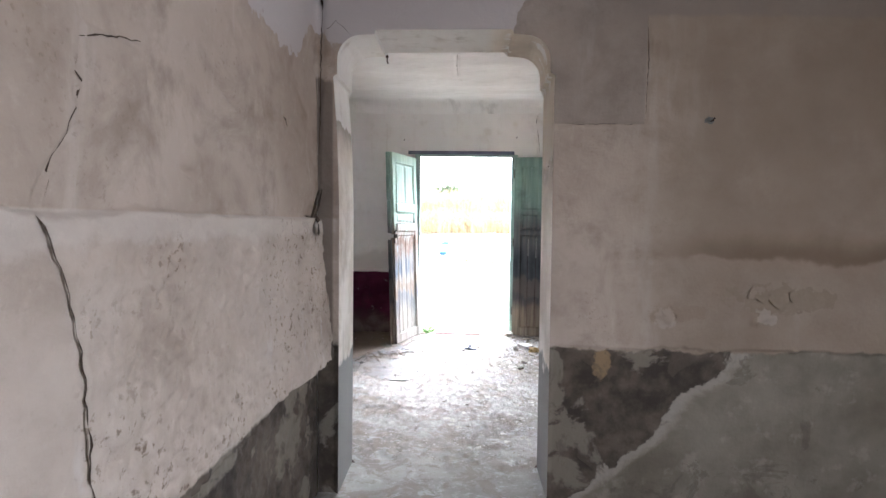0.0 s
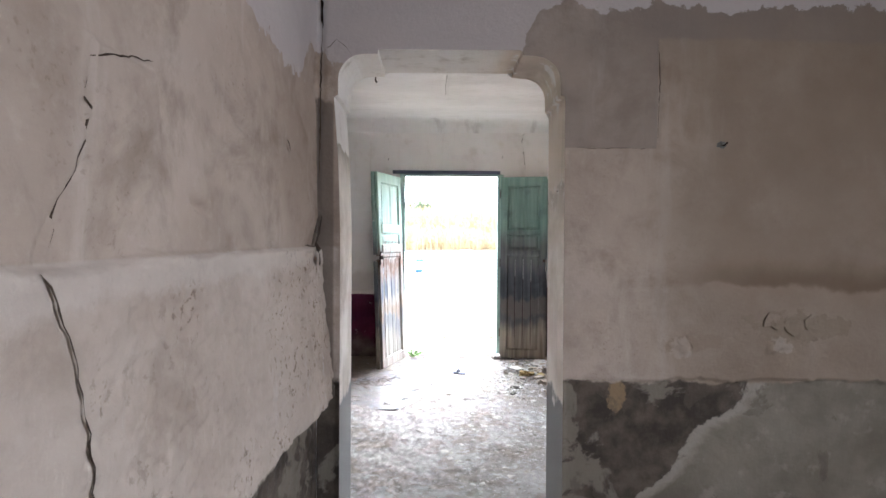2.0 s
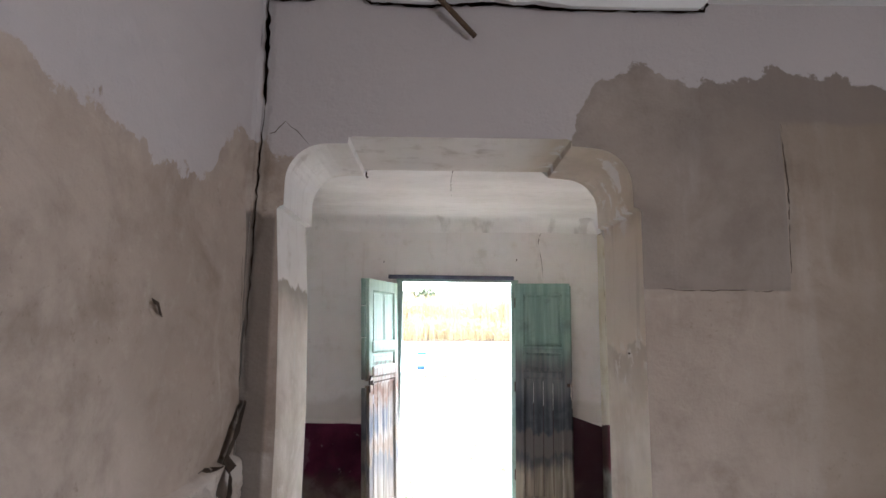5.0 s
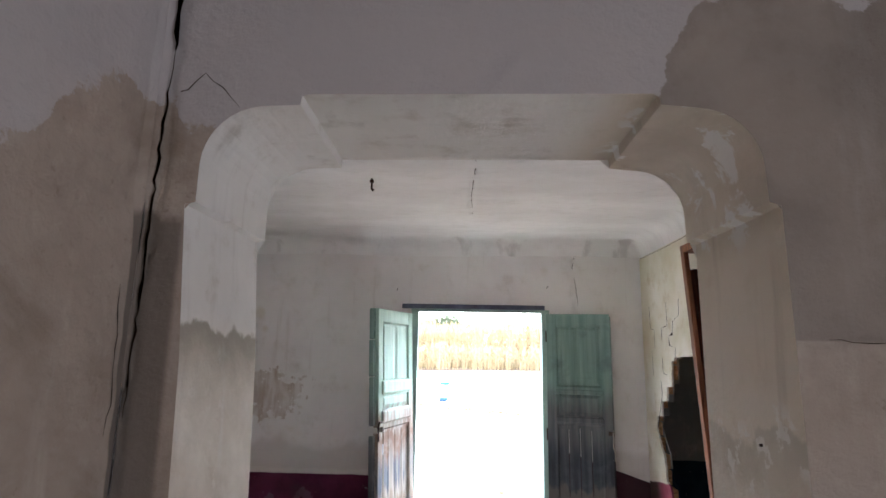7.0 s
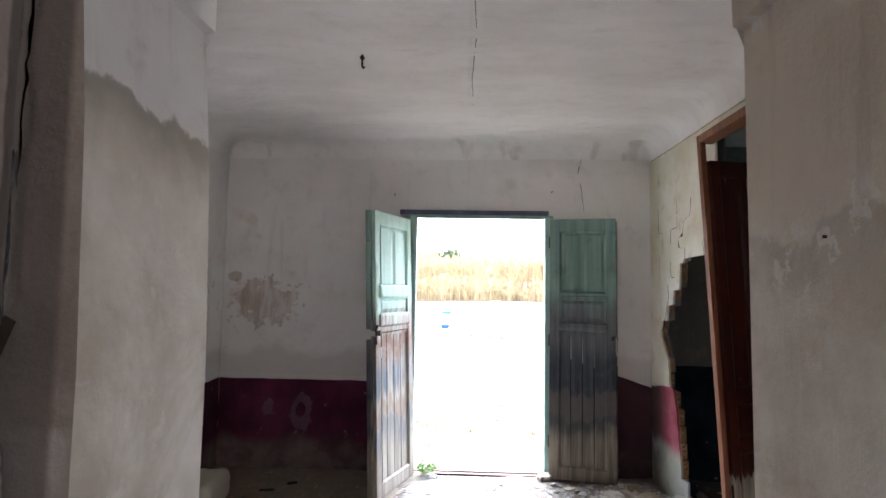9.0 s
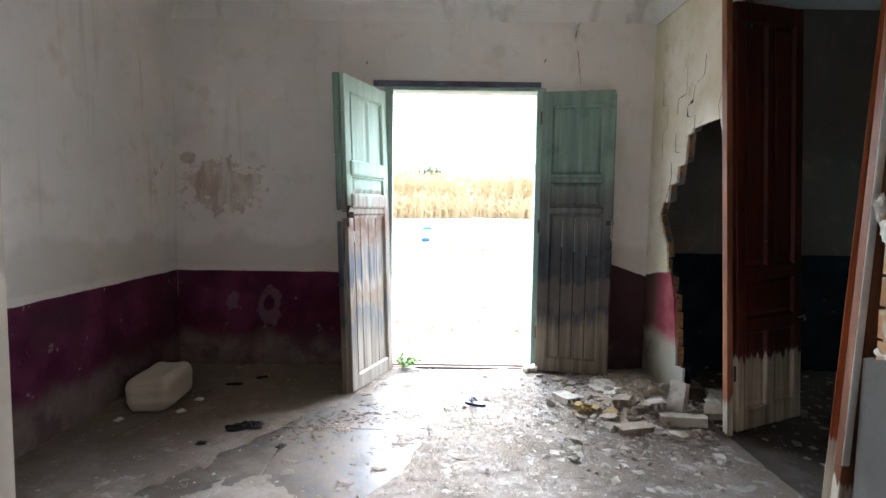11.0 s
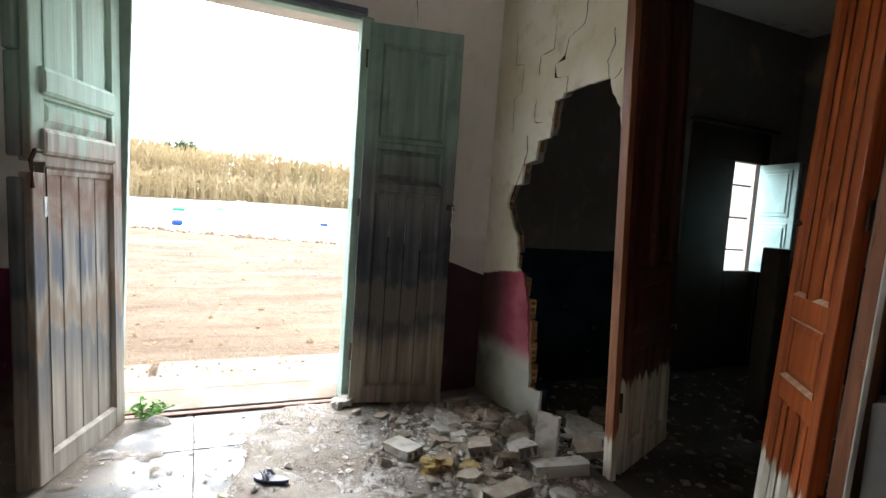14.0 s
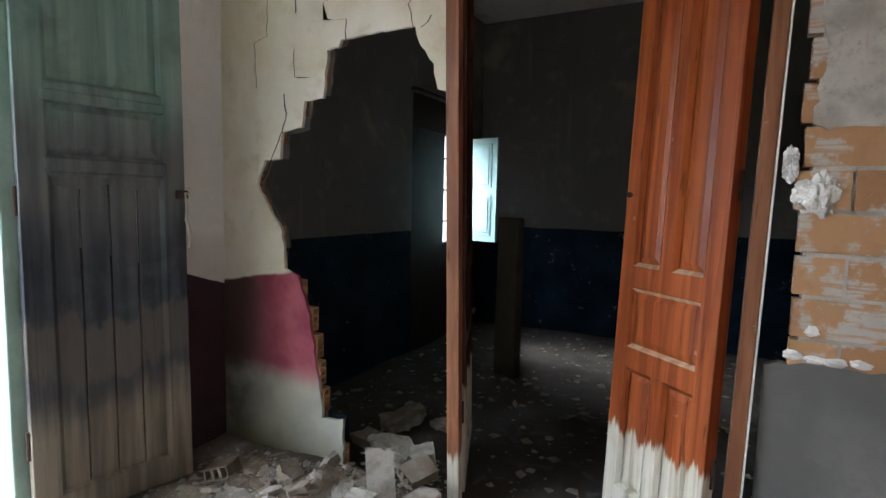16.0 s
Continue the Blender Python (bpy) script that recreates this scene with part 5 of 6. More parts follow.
def moulding(x0, x1, z0, z1, th, material, parent, sill=None, both=False):
    """Four mitred strips round a panel, on both faces; the lowest may be worn, with a painted highlight."""
    w = 0.014
    o = [(x0, z0), (x1, z0), (x1, z1), (x0, z1)]
    i = [(x0 + w, z0 + w), (x1 - w, z0 + w), (x1 - w, z1 - w), (x0 + w, z1 - w)]
    for s in (-1, 1):
        bm = bmesh.new()
        for k in range(4):
            j = (k + 1) % 4
            highlit_strip = sill and (k == 0 or both and k == 2)
            to = bmesh.new() if highlit_strip else bm
            to.faces.new([to.verts.new((x, s * y, z)) for (x, z), y in ((o[k], th / 2 + 0.003), (o[j], th / 2 + 0.003), (i[j], th / 2 - 0.013), (i[k], th / 2 - 0.013))])
            if highlit_strip:
                part("sill_moulding", to, sill, parent, "worn moulding paled by a painted highlight")
        if sill and both:
            for f in list(bm.faces)[1:]:
                one = bmesh.new()
                one.faces.new([one.verts.new(v.co) for v in f.verts])
                part("moulding", one, material, parent)
                bmesh.ops.delete(bm, geom=[f], context="FACES")
        bmesh.ops.remove_doubles(bm, verts=bm.verts, dist=0.0005)
        part("moulding", bm, material, parent)


def green_leaf(label, matrix, w, h, material, worn=False):
    """A street-door leaf: hinge along z at x = 0, stiles, rails, two fielded panels and a boarded lower panel."""
    leaf = thing("door_leaf", label, "door", matrix)
    t, s = 0.048, 0.085
    member("stile", 0, s, 0, h, t, material, leaf)
    if worn:
        bm = boxed(w - s, w, -t / 2, t / 2, 0, 1.22, bevel=0.006)
        part("stile", bm, material, leaf, "split lower stile")
        bm = boxed(w - s, w - 0.002, -t / 2, t / 2, 1.26, h, bevel=0.006)
        part("stile", bm, material, leaf, "split upper stile")
        for k, (z0, z1, d) in enumerate(((1.275, 1.652, 0.028), (1.655, 1.945, 0.034), (1.948, h, 0.03), (0.0, 1.20, 0.03))):
            part("edge_strip", boxed(w - 0.006, w + d, -t / 2 - 0.024, -t / 2 + 0.02, z0, z1, bevel=0.008), DOOR_TEAL, leaf, "dark rotten cover strip")
    else:
        member("stile", w - s, w, 0, h, t, material, leaf)
        part("edge_strip", boxed(w - 0.02, w + 0.012, t / 2, t / 2 + 0.016, 0.02, h - 0.02, bevel=0.004), material, leaf)
    a, b = s - 0.002, w - s + 0.002
    rails = [("rail", 0.0, 0.10), ("rail", 1.245, 1.315), ("rail", 1.50, 1.56), ("rail", h - 0.11, h)]
    for name, z0, z1 in rails:
        member(name, a, b, z0, z1, t - 0.002, material, leaf)
    if worn:
        member("shelf_rail", a - 0.012, b + 0.03, 1.285, 1.39, t + 0.036, material, leaf, 0.018, label="bleached bullnosed rail")
        member("shelf_rail", a - 0.012, b + 0.03, 1.51, 1.62, t + 0.036, material, leaf, 0.018, label="bleached bullnosed rail")
        raised("panel", a, b, 1.385, 1.515, 0.030, material, leaf)
    else:
        member("shelf_rail", a - 0.012, b + 0.012, 1.255, 1.305, t + 0.020, material, leaf, 0.009)
        member("shelf_rail", a - 0.012, b + 0.012, 1.495, 1.535, t + 0.014, material, leaf, 0.008)
        raised("panel", a, b, 1.31, 1.505, 0.034, material, leaf)
    n = 2
    for k in range(n):
        x0, x1 = a + (b - a) * k / n, a + (b - a) * (k + 1) / n
        raised("panel", x0, x1, 1.555, h - 0.105, 0.024, material, leaf)
    moulding(a, b, 1.56, h - 0.11, t, material, leaf)
    n = 4
    for k in range(n):
        x0, x1 = a + (b - a) * k / n, a + (b - a) * (k + 1) / n
        part("board", boxed(x0 + 0.002, x1 - 0.002, -0.006, 0.006, 0.095, 1.25, bevel=0.004), material, leaf)
    # curved apron under the top of the boarded panel
    pts = [(a, 1.25)] + [(a + (b - a) * i / 12, 1.215 - (0.0 if worn else 0.02) * abs(math.sin(2 * math.pi * i / 12))) for i in range(13)] + [(b, 1.25)]
    part("apron", plate(bmesh.new(), pts, "y", -0.016, 0.016), material, leaf)
    moulding(a, b, 0.10, 1.245, t, material, leaf)
    for z in (0.25, 1.1, 1.95):
        part("hinge", tube([(-0.004, 0, z), (-0.004, 0, z + 0.10)], 0.008, 8), IRON, leaf)
    return leaf


leaf_l = green_leaf("bleached green panelled door leaf with rotten edge, standing open", frame_matrix((-0.53, -0.05, 0.012), (-0.225, -0.63, 0), (-0.036, 0.012, 1)), 0.655, 2.20, DOOR_PALE, True)
part("lock_plate", boxed(0.565, 0.59, 0.021, 0.026, 1.05, 1.13, bevel=0.003), STEEL, leaf_l, "small steel keyhole plate")
part("latch", tube([(0.60, 0.028, 1.30), (0.645, 0.032, 1.30), (0.665, 0.03, 1.265), (0.66, 0.03, 1.16)], 0.009), IRON, leaf_l, "bent black iron latch")
leaf_r = green_leaf("mould-stained green panelled door leaf with bare grey foot, standing open", frame_matrix((0.638, -0.085, 0.025), (0.535, -0.115, 0), (0.005, 0.022, 1)), 0.55, 2.20, DOOR_TEAL)
part("cord", tube([(0.545, -0.03, 1.19), (0.552, -0.034, 1.14), (0.546, -0.036, 1.08), (0.560, -0.034, 1.03), (0.556, -0.036, 0.965)], 0.0065), ROPE, leaf_r, "knotted pale cord hanging from the latch")
part("cord", tube([(0.545, -0.03, 1.19), (0.562, -0.036, 1.185), (0.566, -0.036, 1.21), (0.548, -0.036, 1.205)], 0.005), ROPE, leaf_r, "knot of pale cord")
part("latch", boxed(0.51, 0.56, -0.034, -0.022, 1.165, 1.20, bevel=0.004), IRON, leaf_r)

frame_1 = tagged(new("door_1"), "pale green wooden frame of the street door", "door frame", kind="structure")
part("jamb", boxed(0.605, 0.675, -0.035, 0.06, 0.0, 2.25, bevel=0.005), FRAME_TEAL, frame_1)
part("jamb", boxed(-0.595, -0.53, -0.02, 0.06, 0.0, 2.25, bevel=0.005), FRAME_TEAL, frame_1)
part("head", boxed(-0.60, 0.68, -0.015, 0.06, 2.235, 2.262, bevel=0.004), FRAME_TEAL, frame_1)
part("lintel", boxed(-0.685, 0.635, -0.034, 0.024, 2.262, 2.303, bevel=0.005), LINTEL_WOOD, frame_1, "blue-grey painted lintel board")
part("threshold", boxed(-0.60, 0.68, -0.03, 0.018, -0.03, 0.014, bevel=0.006), THRESHOLD, frame_1, "worn red-brown threshold")


def lean_box(x0, x1, y0, y1, z0, z1, lean):
    bm = boxed(x0, x1, y0, y1, z0, z1, bevel=0.004)
    for v in bm.verts:
        v.co.y += lean * v.co.z
    return bm


# frame of the inner double door; its post toward the hole leans
frame_2 = tagged(new("door_2"), "worn red-brown wooden frame of the inner double door", "door frame", kind="structure")
LEAN_X = -0.055


def leaning(x0, x1, y0, y1, z0, z1, lean, lean_x=LEAN_X):
    bm = lean_box(x0, x1, y0, y1, z0, z1, lean)
    for v in bm.verts:
        v.co.x += lean_x * v.co.z
    return bm


part("post", leaning(1.553, 1.588, -1.296, -1.243, 0.0, 2.585, 0.0), RED_FRAME, frame_2, "leaning door post with pale foot")
part("post", leaning(1.488, 1.590, -2.245, -2.203, 0.0, 2.585, -0.026, 0.02), RED_FRAME, frame_2)
part("plaster_edge", leaning(1.484, 1.515, -2.252, -2.2462, 0.3, 2.5, -0.026, 0.02), GYPSUM, frame_2, "crust of white plaster along the post")
part("head", leaning(1.553, 1.655, -2.31, -1.243, 2.585, 2.635, 0.0), RED_FRAME, frame_2)


def red_leaf(label, matrix, w, h, material, sill=None):
    leaf = thing("door_leaf", label, "door", matrix, "inner double door leaves")
    t, s = 0.046, 0.07
    member("stile", 0, s, 0, h, t, material, leaf), member("stile", w - s, w, 0, h, t, material, leaf)
    a, b, mid = s - 0.002, w - s + 0.002, w / 2
    for z0, z1 in ((0, 0.12), (0.575, 0.655), (0.875, 0.955), (h - 0.1, h)):
        member("rail", a, b, z0, z1, t - 0.002, material, leaf)
    for z0, z1 in ((0.118, 0.577), (0.953, h - 0.098)):
        member("mullion", mid - 0.03, mid + 0.03, z0, z1, t - 0.003, material, leaf)
        for x0, x1 in ((a, mid - 0.028), (mid + 0.028, b)):
            raised("panel", x0, x1, z0, z1, 0.026, material, leaf)
            moulding(x0, x1, z0 + 0.002, z1 - 0.002, t, material, leaf, sill if z0 > 0.5 else None)
    raised("panel", a, b, 0.653, 0.877, 0.030, material, leaf)
    moulding(a, b, 0.655, 0.875, t, material, leaf, sill, True)
    for z in (0.3, 1.2, 2.1):
        part("hinge", tube([(-0.003, -0.012, z), (-0.003, -0.012, z + 0.09)], 0.007, 8), IRON, leaf)
    return leaf


leaf_2 = red_leaf("red varnished panelled door leaf darkened for its shade, bleached foot, open", frame_matrix((1.600, -1.275, 0.03), (0.92, 0.37, 0), (-0.055, 0.0, 1)), 0.54, 2.44, RED_SHADED)
leaf_3 = red_leaf("orange-brown varnished panelled door leaf with bleached foot, ajar", frame_matrix((1.515, -2.160, 0.03), (0.64, 0.74, 0), (0.03, -0.025, 1)), 0.456, 2.52, RED_LEAF, RED_HIGHLIGHT)
part("knob", tube([(0.431, 0.018, 1.215), (0.431, 0.032, 1.215), (0.431, 0.042, 1.215)], [0.006, 0.011, 0.008], 8), IRON, leaf_3, "small dark iron knob")
part("bolt", tube([(0.03, 0.022, 1.2), (0.03, 0.022, 1.26)], 0.006), STEEL, leaf_2)
part("latch", tube([(0.51, -0.022, 0.62), (0.55, -0.035, 0.63), (0.565, -0.03, 0.60)], 0.005), STEEL, leaf_2, "bent steel latch")

# ---- the dark room's window door ----
shut = thing("window_door", "dark wooden double window door with one shutter folded open", "window", pose(0, 0, 0))
part("frame", boxed(3.29, 3.36, 0.0, 0.07, 0.0, 2.03, bevel=0.004), DARK_WOOD, shut)
part("frame", boxed(4.18, 4.25, 0.0, 0.07, 0.0, 2.03, bevel=0.004), DARK_WOOD, shut)
part("head", boxed(3.36, 4.18, 0.0, 0.07, 1.765, 2.03, bevel=0.004), DARK_WOOD, shut)
part("leaf", boxed(3.36, 3.8425, 0.01, 0.055, -0.02, 1.765, bevel=0.004), DARK_WOOD, shut)
part("leaf", boxed(3.845, 4.18, 0.01, 0.055, -0.02, 0.845, bevel=0.004), DARK_WOOD, shut)
part("cornice", boxed(3.25, 4.29, -0.05, -0.004, 2.03, 2.055, bevel=0.005), DARK_WOOD, shut)
for k, z in enumerate((1.02, 1.30, 1.58)):
    part("bar", tube([(3.84, 0.11, z), (4.19, 0.11, z)], 0.008), IRON, shut)
sh = part("shutter", boxed(0, 0.41, -0.014, 0.014, 0, 0.90, bevel=0.004), SHUTTER_TEAL, shut, "pale turquoise shutter", at=frame_matrix((4.15, -0.005, 0.853), (-0.10, -0.40, 0), (0, 0, 1)))
for z0, z1 in ((0.05, 0.42), (0.47, 0.85)):
    bm = boxed(0.055, 0.355, -0.019, 0.019, z0, z1, bevel=0.006)
    box(bm, 0.085, 0.325, -0.024, 0.024, z0 + 0.03, z1 - 0.03, bevel=0.006)
    part("panel", bm, SHUTTER_TEAL, sh)

bm = boxed(-0.09, 0.09, -0.035, 0.035, 0, 1.10, bevel=0.01)
for v in bm.verts:
    v.co.x += 0.012 * noise.noise(v.co * 5)
single("timber_post", bm, POST_WOOD, "dusty upright timber board standing on the dirt floor", "post", at=pose(3.17, -0.87, 0.0, 0, 0, 70))

# ---- things on the hall floor ----


def hollow_fragment(label, at, length, height=0.105, depth=0.07, material=None, seed=0):
    bm = hollow_brick(length, height, depth)
    bmesh.ops.subdivide_edges(bm, edges=bm.edges, cuts=2, use_grid_fill=True)
    off = Vector((seed * 1.7, seed * 0.6, 0))
    for v in bm.verts:
        far_end = soft(np.array(v.co.x), length * 0.15, length * 0.5)
        v.co.x -= float(far_end) * (0.012 + 0.02 * noise.noise(Vector((0, v.co.y * 14, v.co.z * 14)) + off))
        v.co += 0.004 * noise.noise_vector(v.co * 22 + off) + 0.0018 * noise.noise_vector(v.co * 70 + off)
    ob = single("brick_fragment", bm, material or RUBBLE_PALE, label, "brick", group="bricks fallen from the wall", at=at)
    return ob


pale_b, tan_b = "dusty pale hollow brick fallen on the rubble", "broken tan hollow brick lying on the rubble"
for k, (x, y, z, rx, ry, rz, ln, dp, m) in enumerate([
        (0.73, -0.76, 0.035, 87, 3, 112, 0.19, 0.042, RUBBLE_PALE), (1.365, -1.05, 0.125, 68, 62, 100, 0.22, 0.045, RUBBLE_PALE), (1.345, -1.195, 0.06, 84, -3, -14, 0.27, 0.055, RUBBLE_PALE),
        (1.06, -0.93, 0.075, 80, 6, 66, 0.16, 0.05, RUBBLE_BROWN), (1.228, -0.335, 0.05, 78, 4, 24, 0.12, 0.055, RUBBLE_BROWN), (1.575, -1.09, 0.075, 70, 10, 150, 0.15, 0.045, RUBBLE_BROWN),
        (1.73, -1.03, 0.07, 80, 6, 30, 0.17, 0.055, RUBBLE_PALE), (1.02, -1.27, 0.03, 88, 0, 14, 0.22, 0.045, RUBBLE_BROWN), (1.236, -1.035, 0.09, 82, 8, 84, 0.13, 0.055, RUBBLE_PALE),
        (1.78, -0.70, 0.05, 86, 5, 70, 0.18, 0.045, RUBBLE_BROWN)]):
    at = pose(x, y, z, rx, ry, rz)
    if k == 1:  # stands on end, leaning back
        at = frame_matrix((1.365, -1.05, 0.145), (0.24, 0.18, 0.95), (0.6, -0.8, 0.05))
    hollow_fragment(pale_b if m is RUBBLE_PALE else tan_b, at, ln, depth=dp, material=m, seed=k)


def slab(radius, thick, seed):
    r = random.Random(seed)
    n = r.randint(8, 13)
    pts = [(radius * r.uniform(0.62, 1.1) * math.cos(2 * math.pi * (i + r.uniform(-0.25, 0.25)) / n), radius * r.uniform(0.5, 1.0) * math.sin(2 * math.pi * (i + r.uniform(-0.2, 0.2)) / n)) for i in range(n)]
    bm = plate(bmesh.new(), pts, "z", -thick / 2, thick / 2)
    bmesh.ops.triangulate(bm, faces=bm.faces)
    bmesh.ops.subdivide_edges(bm, edges=bm.edges, cuts=3 if radius > 0.06 else 1, use_grid_fill=True)
    for v in bm.verts:
        v.co += thick * 0.30 * noise.noise_vector(v.co * 30 + Vector((seed, 0, 0))) + thick * 0.16 * noise.noise_vector(v.co * 90 + Vector((0, seed, 0)))
    return bm


for k, (x, z, r, tilt) in enumerate([(1.46, 1.085, 0.055, 72), (1.56, 1.055, 0.06, 68), (1.64, 1.075, 0.045, 75), (1.08, 1.00, 0.05, 74), (1.02, 0.985, 0.035, 70)]):
    setting("trim_peeling_plaster", mesh_of("trim_peeling_plaster", slab(r, 0.008, 60 + k), PLASTER_A), None, "curled flake of plaster peeling off the stained wall", "plaster").matrix_basis = pose(x, BACK_OUT - 0.005, z, tilt + 14, 0, 0)


def heap_at(x, y):
    return float(dirt_height(np.array([x]), np.array([y]))[0]) if x < HALL_R else 0.02


rng = random.Random(17)
for k in range(170):
    a, d = rng.uniform(0, 2 * math.pi), abs(rng.gauss(0, 1))
    x, y = 1.12 + 0.22 * d * math.cos(a), -0.78 + 0.30 * d * math.sin(a)
    if x > 1.44 or y > -0.08 or x < 0.5:
        continue
    r, t = 0.018 + 0.045 * rng.random() ** 2, rng.uniform(0.006, 0.016)
    tilt = rng.uniform(-28, 28)
    single("plaster_shard", slab(r, t, 100 + k), RUBBLE_BROWN if k % 5 else RUBBLE_PALE, "thin broken shard of wall plaster on the heap", "rubble", group="rubble under the hole",
           at=pose(x, y, heap_at(x, y) + t * 0.6 + abs(math.sin(radians(tilt))) * r * 0.5, tilt, rng.uniform(-15, 15), rng.uniform(0, 360)))
rng = random.Random(23)
for k in range(9):
    x, y, r, tilt = rng.gauss(0.80, 0.07), rng.gauss(-0.99, 0.045), rng.uniform(0.028, 0.055), rng.uniform(-22, 22)
    single("plaster_shard", slab(r, 0.018, 300 + k), OCHRE_BITS, "broken shard of ochre-painted plaster on the heap", "rubble", group="rubble under the hole",
           at=pose(x, y, heap_at(x, y) + 0.014 + 0.004 * k, tilt, rng.uniform(-15, 15), rng.uniform(0, 360)))
rng = random.Random(21)
for k, (x, y, r, t, rx, ry) in enumerate([(1.03, -0.635, 0.115, 0.032, 10, -8), (1.14, -0.55, 0.08, 0.022, -8, 14), (0.88, -0.93, 0.07, 0.022, 10, 6), (1.41, -0.764, 0.065, 0.025, 66, 10), (1.30, -0.45, 0.075, 0.022, 6, 8),
                                          (0.93, -1.10, 0.065, 0.022, 14, -6), (1.75, -0.85, 0.12, 0.03, 10, 16), (1.70, -0.45, 0.11, 0.025, 4, 6), (2.07, -0.715, 0.16, 0.035, 8, 10), (1.23, -1.36, 0.06, 0.02, 6, 4),
                                          (1.30, -0.65, 0.075, 0.025, 24, 12), (1.14, -1.05, 0.065, 0.024, 20, 12), (0.60, -0.10, 0.075, 0.04, 4, 6), (1.30, -0.86, 0.085, 0.026, 26, -14), (1.02, -0.42, 0.05, 0.02, -14, 8),
                                          (1.35, -1.60, 0.05, 0.018, 4, 4), (2.15, -0.95, 0.12, 0.03, 4, 4), (1.20, -0.78, 0.07, 0.024, -18, 10), (1.02, -0.80, 0.06, 0.02, 12, -20), (0.80, -0.60, 0.045, 0.016, 6, 8)]):
    m = RUBBLE_PALE if k % 3 == 0 else RUBBLE_BROWN
    single("plaster_slab", slab(r, t, k), m, "broken slab of plaster and mortar on the rubble heap" if r > 0.09 else "small broken plaster slab lying in the rubble", "rubble", group="rubble under the hole",
           at=pose(x, y, heap_at(x, y) + t * 0.5 + abs(math.sin(radians(max(abs(rx), abs(ry))))) * r * 0.45, rx, ry, rng.uniform(0, 360)))
for k in range(260):
    a, d = rng.uniform(0, 2 * math.pi), abs(rng.gauss(0, 1))
    x, y = 1.12 + 0.30 * d * math.cos(a), -0.88 + 0.38 * d * math.sin(a)
    if x > 1.44 and y > -0.72 or y > -0.05 or x > 2.2 or (1.45 < x < 1.7 and y < -1.15) or x < 0.4:
        continue
    r = 0.012 + 0.034 * rng.random() ** 2
    single("rubble_stone", lump(r, k, (1, rng.uniform(0.6, 1), rng.uniform(0.4, 0.75)), 11), rng.choice([RUBBLE_PALE, RUBBLE_BROWN, RUBBLE_BROWN]), "small dusty lump of broken mortar on the heap", "rubble",
           group="rubble under the hole", at=pose(x, y, heap_at(x, y) + r * 0.35, rng.uniform(-20, 20), rng.uniform(-20, 20), rng.uniform(0, 360)))


def scatter(name, count, seed, where, sizes, material, label, category, base=None, flat=0.5, stretch=1.0):
    """Many small loose pieces in one mesh."""
    r = np.random.RandomState(seed)
    base_v = np.array([(1, 0, 0), (-1, 0, 0), (0, 1, 0), (0, -1, 0), (0, 0, 1), (0, 0, -1)], float)
    base_f = np.array([(0, 2, 4), (2, 1, 4), (1, 3, 4), (3, 0, 4), (2, 0, 5), (1, 2, 5), (3, 1, 5), (0, 3, 5)])
    xy = where(r, count)
    n = len(xy)
    size = sizes[0] + (sizes[1] - sizes[0]) * r.rand(n) ** 3
    ang = r.rand(n) * 2 * np.pi
    v = base_v[None] * (0.6 + 0.6 * r.rand(n, 6, 1)) * size[:, None, None] * np.stack([np.ones(n) * stretch, (0.5 + 0.5 * r.rand(n)) / max(1.0, stretch * 0.6), flat * (0.6 + 0.8 * r.rand(n))], -1)[:, None]
    v = v + 0.25 * size[:, None, None] * (r.rand(n, 6, 3) - 0.5)
    c, s = np.cos(ang)[:, None], np.sin(ang)[:, None]
    v = np.stack([v[..., 0] * c - v[..., 1] * s, v[..., 0] * s + v[..., 1] * c, v[..., 2]], -1)
    z = base(xy[:, 0], xy[:, 1]) if base else np.zeros(n)
    v += np.concatenate([xy, (z + size * flat * 0.4)[:, None]], 1)[:, None]
    f = (base_f[None] + 6 * np.arange(n)[:, None, None]).reshape(-1, 3)
    me = bpy.data.meshes.new(name)
    me.from_pydata(v.reshape(-1, 3).tolist(), [], f.tolist())
    me.materials.append(material)
    return tagged(new(name, me), label, category, kind="stuff")


def over_hall(r, n):
    x, y = r.uniform(HALL_L + 0.05, HALL_R - 0.05, n * 3), r.uniform(BACK_IN + 0.05, -0.05, n * 3)
    want = 0.22 + 0.78 * (x > tile_edge(y)) * (0.45 + 0.55 * (grain(x * 2, y * 2, 131, 3) > 0))
    want = np.where((x < -0.75) & (y > -1.0 + 0.5 * (x + 0.75)), 0.15, want)
    k = r.rand(n * 3) < want
    return np.stack([x, y], -1)[k][:n]


def round_heap(r, n):
    x, y = 1.10 + 0.32 * r.randn(n), -0.88 + 0.38 * r.randn(n)
    k = (y < -0.04) & ((x < 1.46) | ((x < 2.4) & (y > -1.2) & (y < -0.72)))
    return np.stack([x, y], -1)[k]


def floor_level(x, y):
    return np.where(x < HALL_R, np.maximum(dirt_height(x, y), 0.0), 0.012)


scatter("floor_litter", 5200, 1, over_hall, (0.003, 0.015), CHIPS, "small chips of plaster and dry dirt over the hall floor", "debris", floor_level, 0.35)
scatter("rubble_gravel", 4200, 2, round_heap, (0.005, 0.030), CHIPS, "gravel of crushed plaster round the rubble heap", "debris", floor_level, 0.4)
scatter("dark_room_litter", 1200, 3, lambda r, n: np.stack([r.uniform(1.7, C_END - 0.1, n), r.uniform(-3.2, -0.1, n)], -1), (0.006, 0.045), RUBBLE_BROWN, "broken plaster strewn over the dark room's floor", "debris", lambda x, y: 0.01 + 0 * x, 0.35)
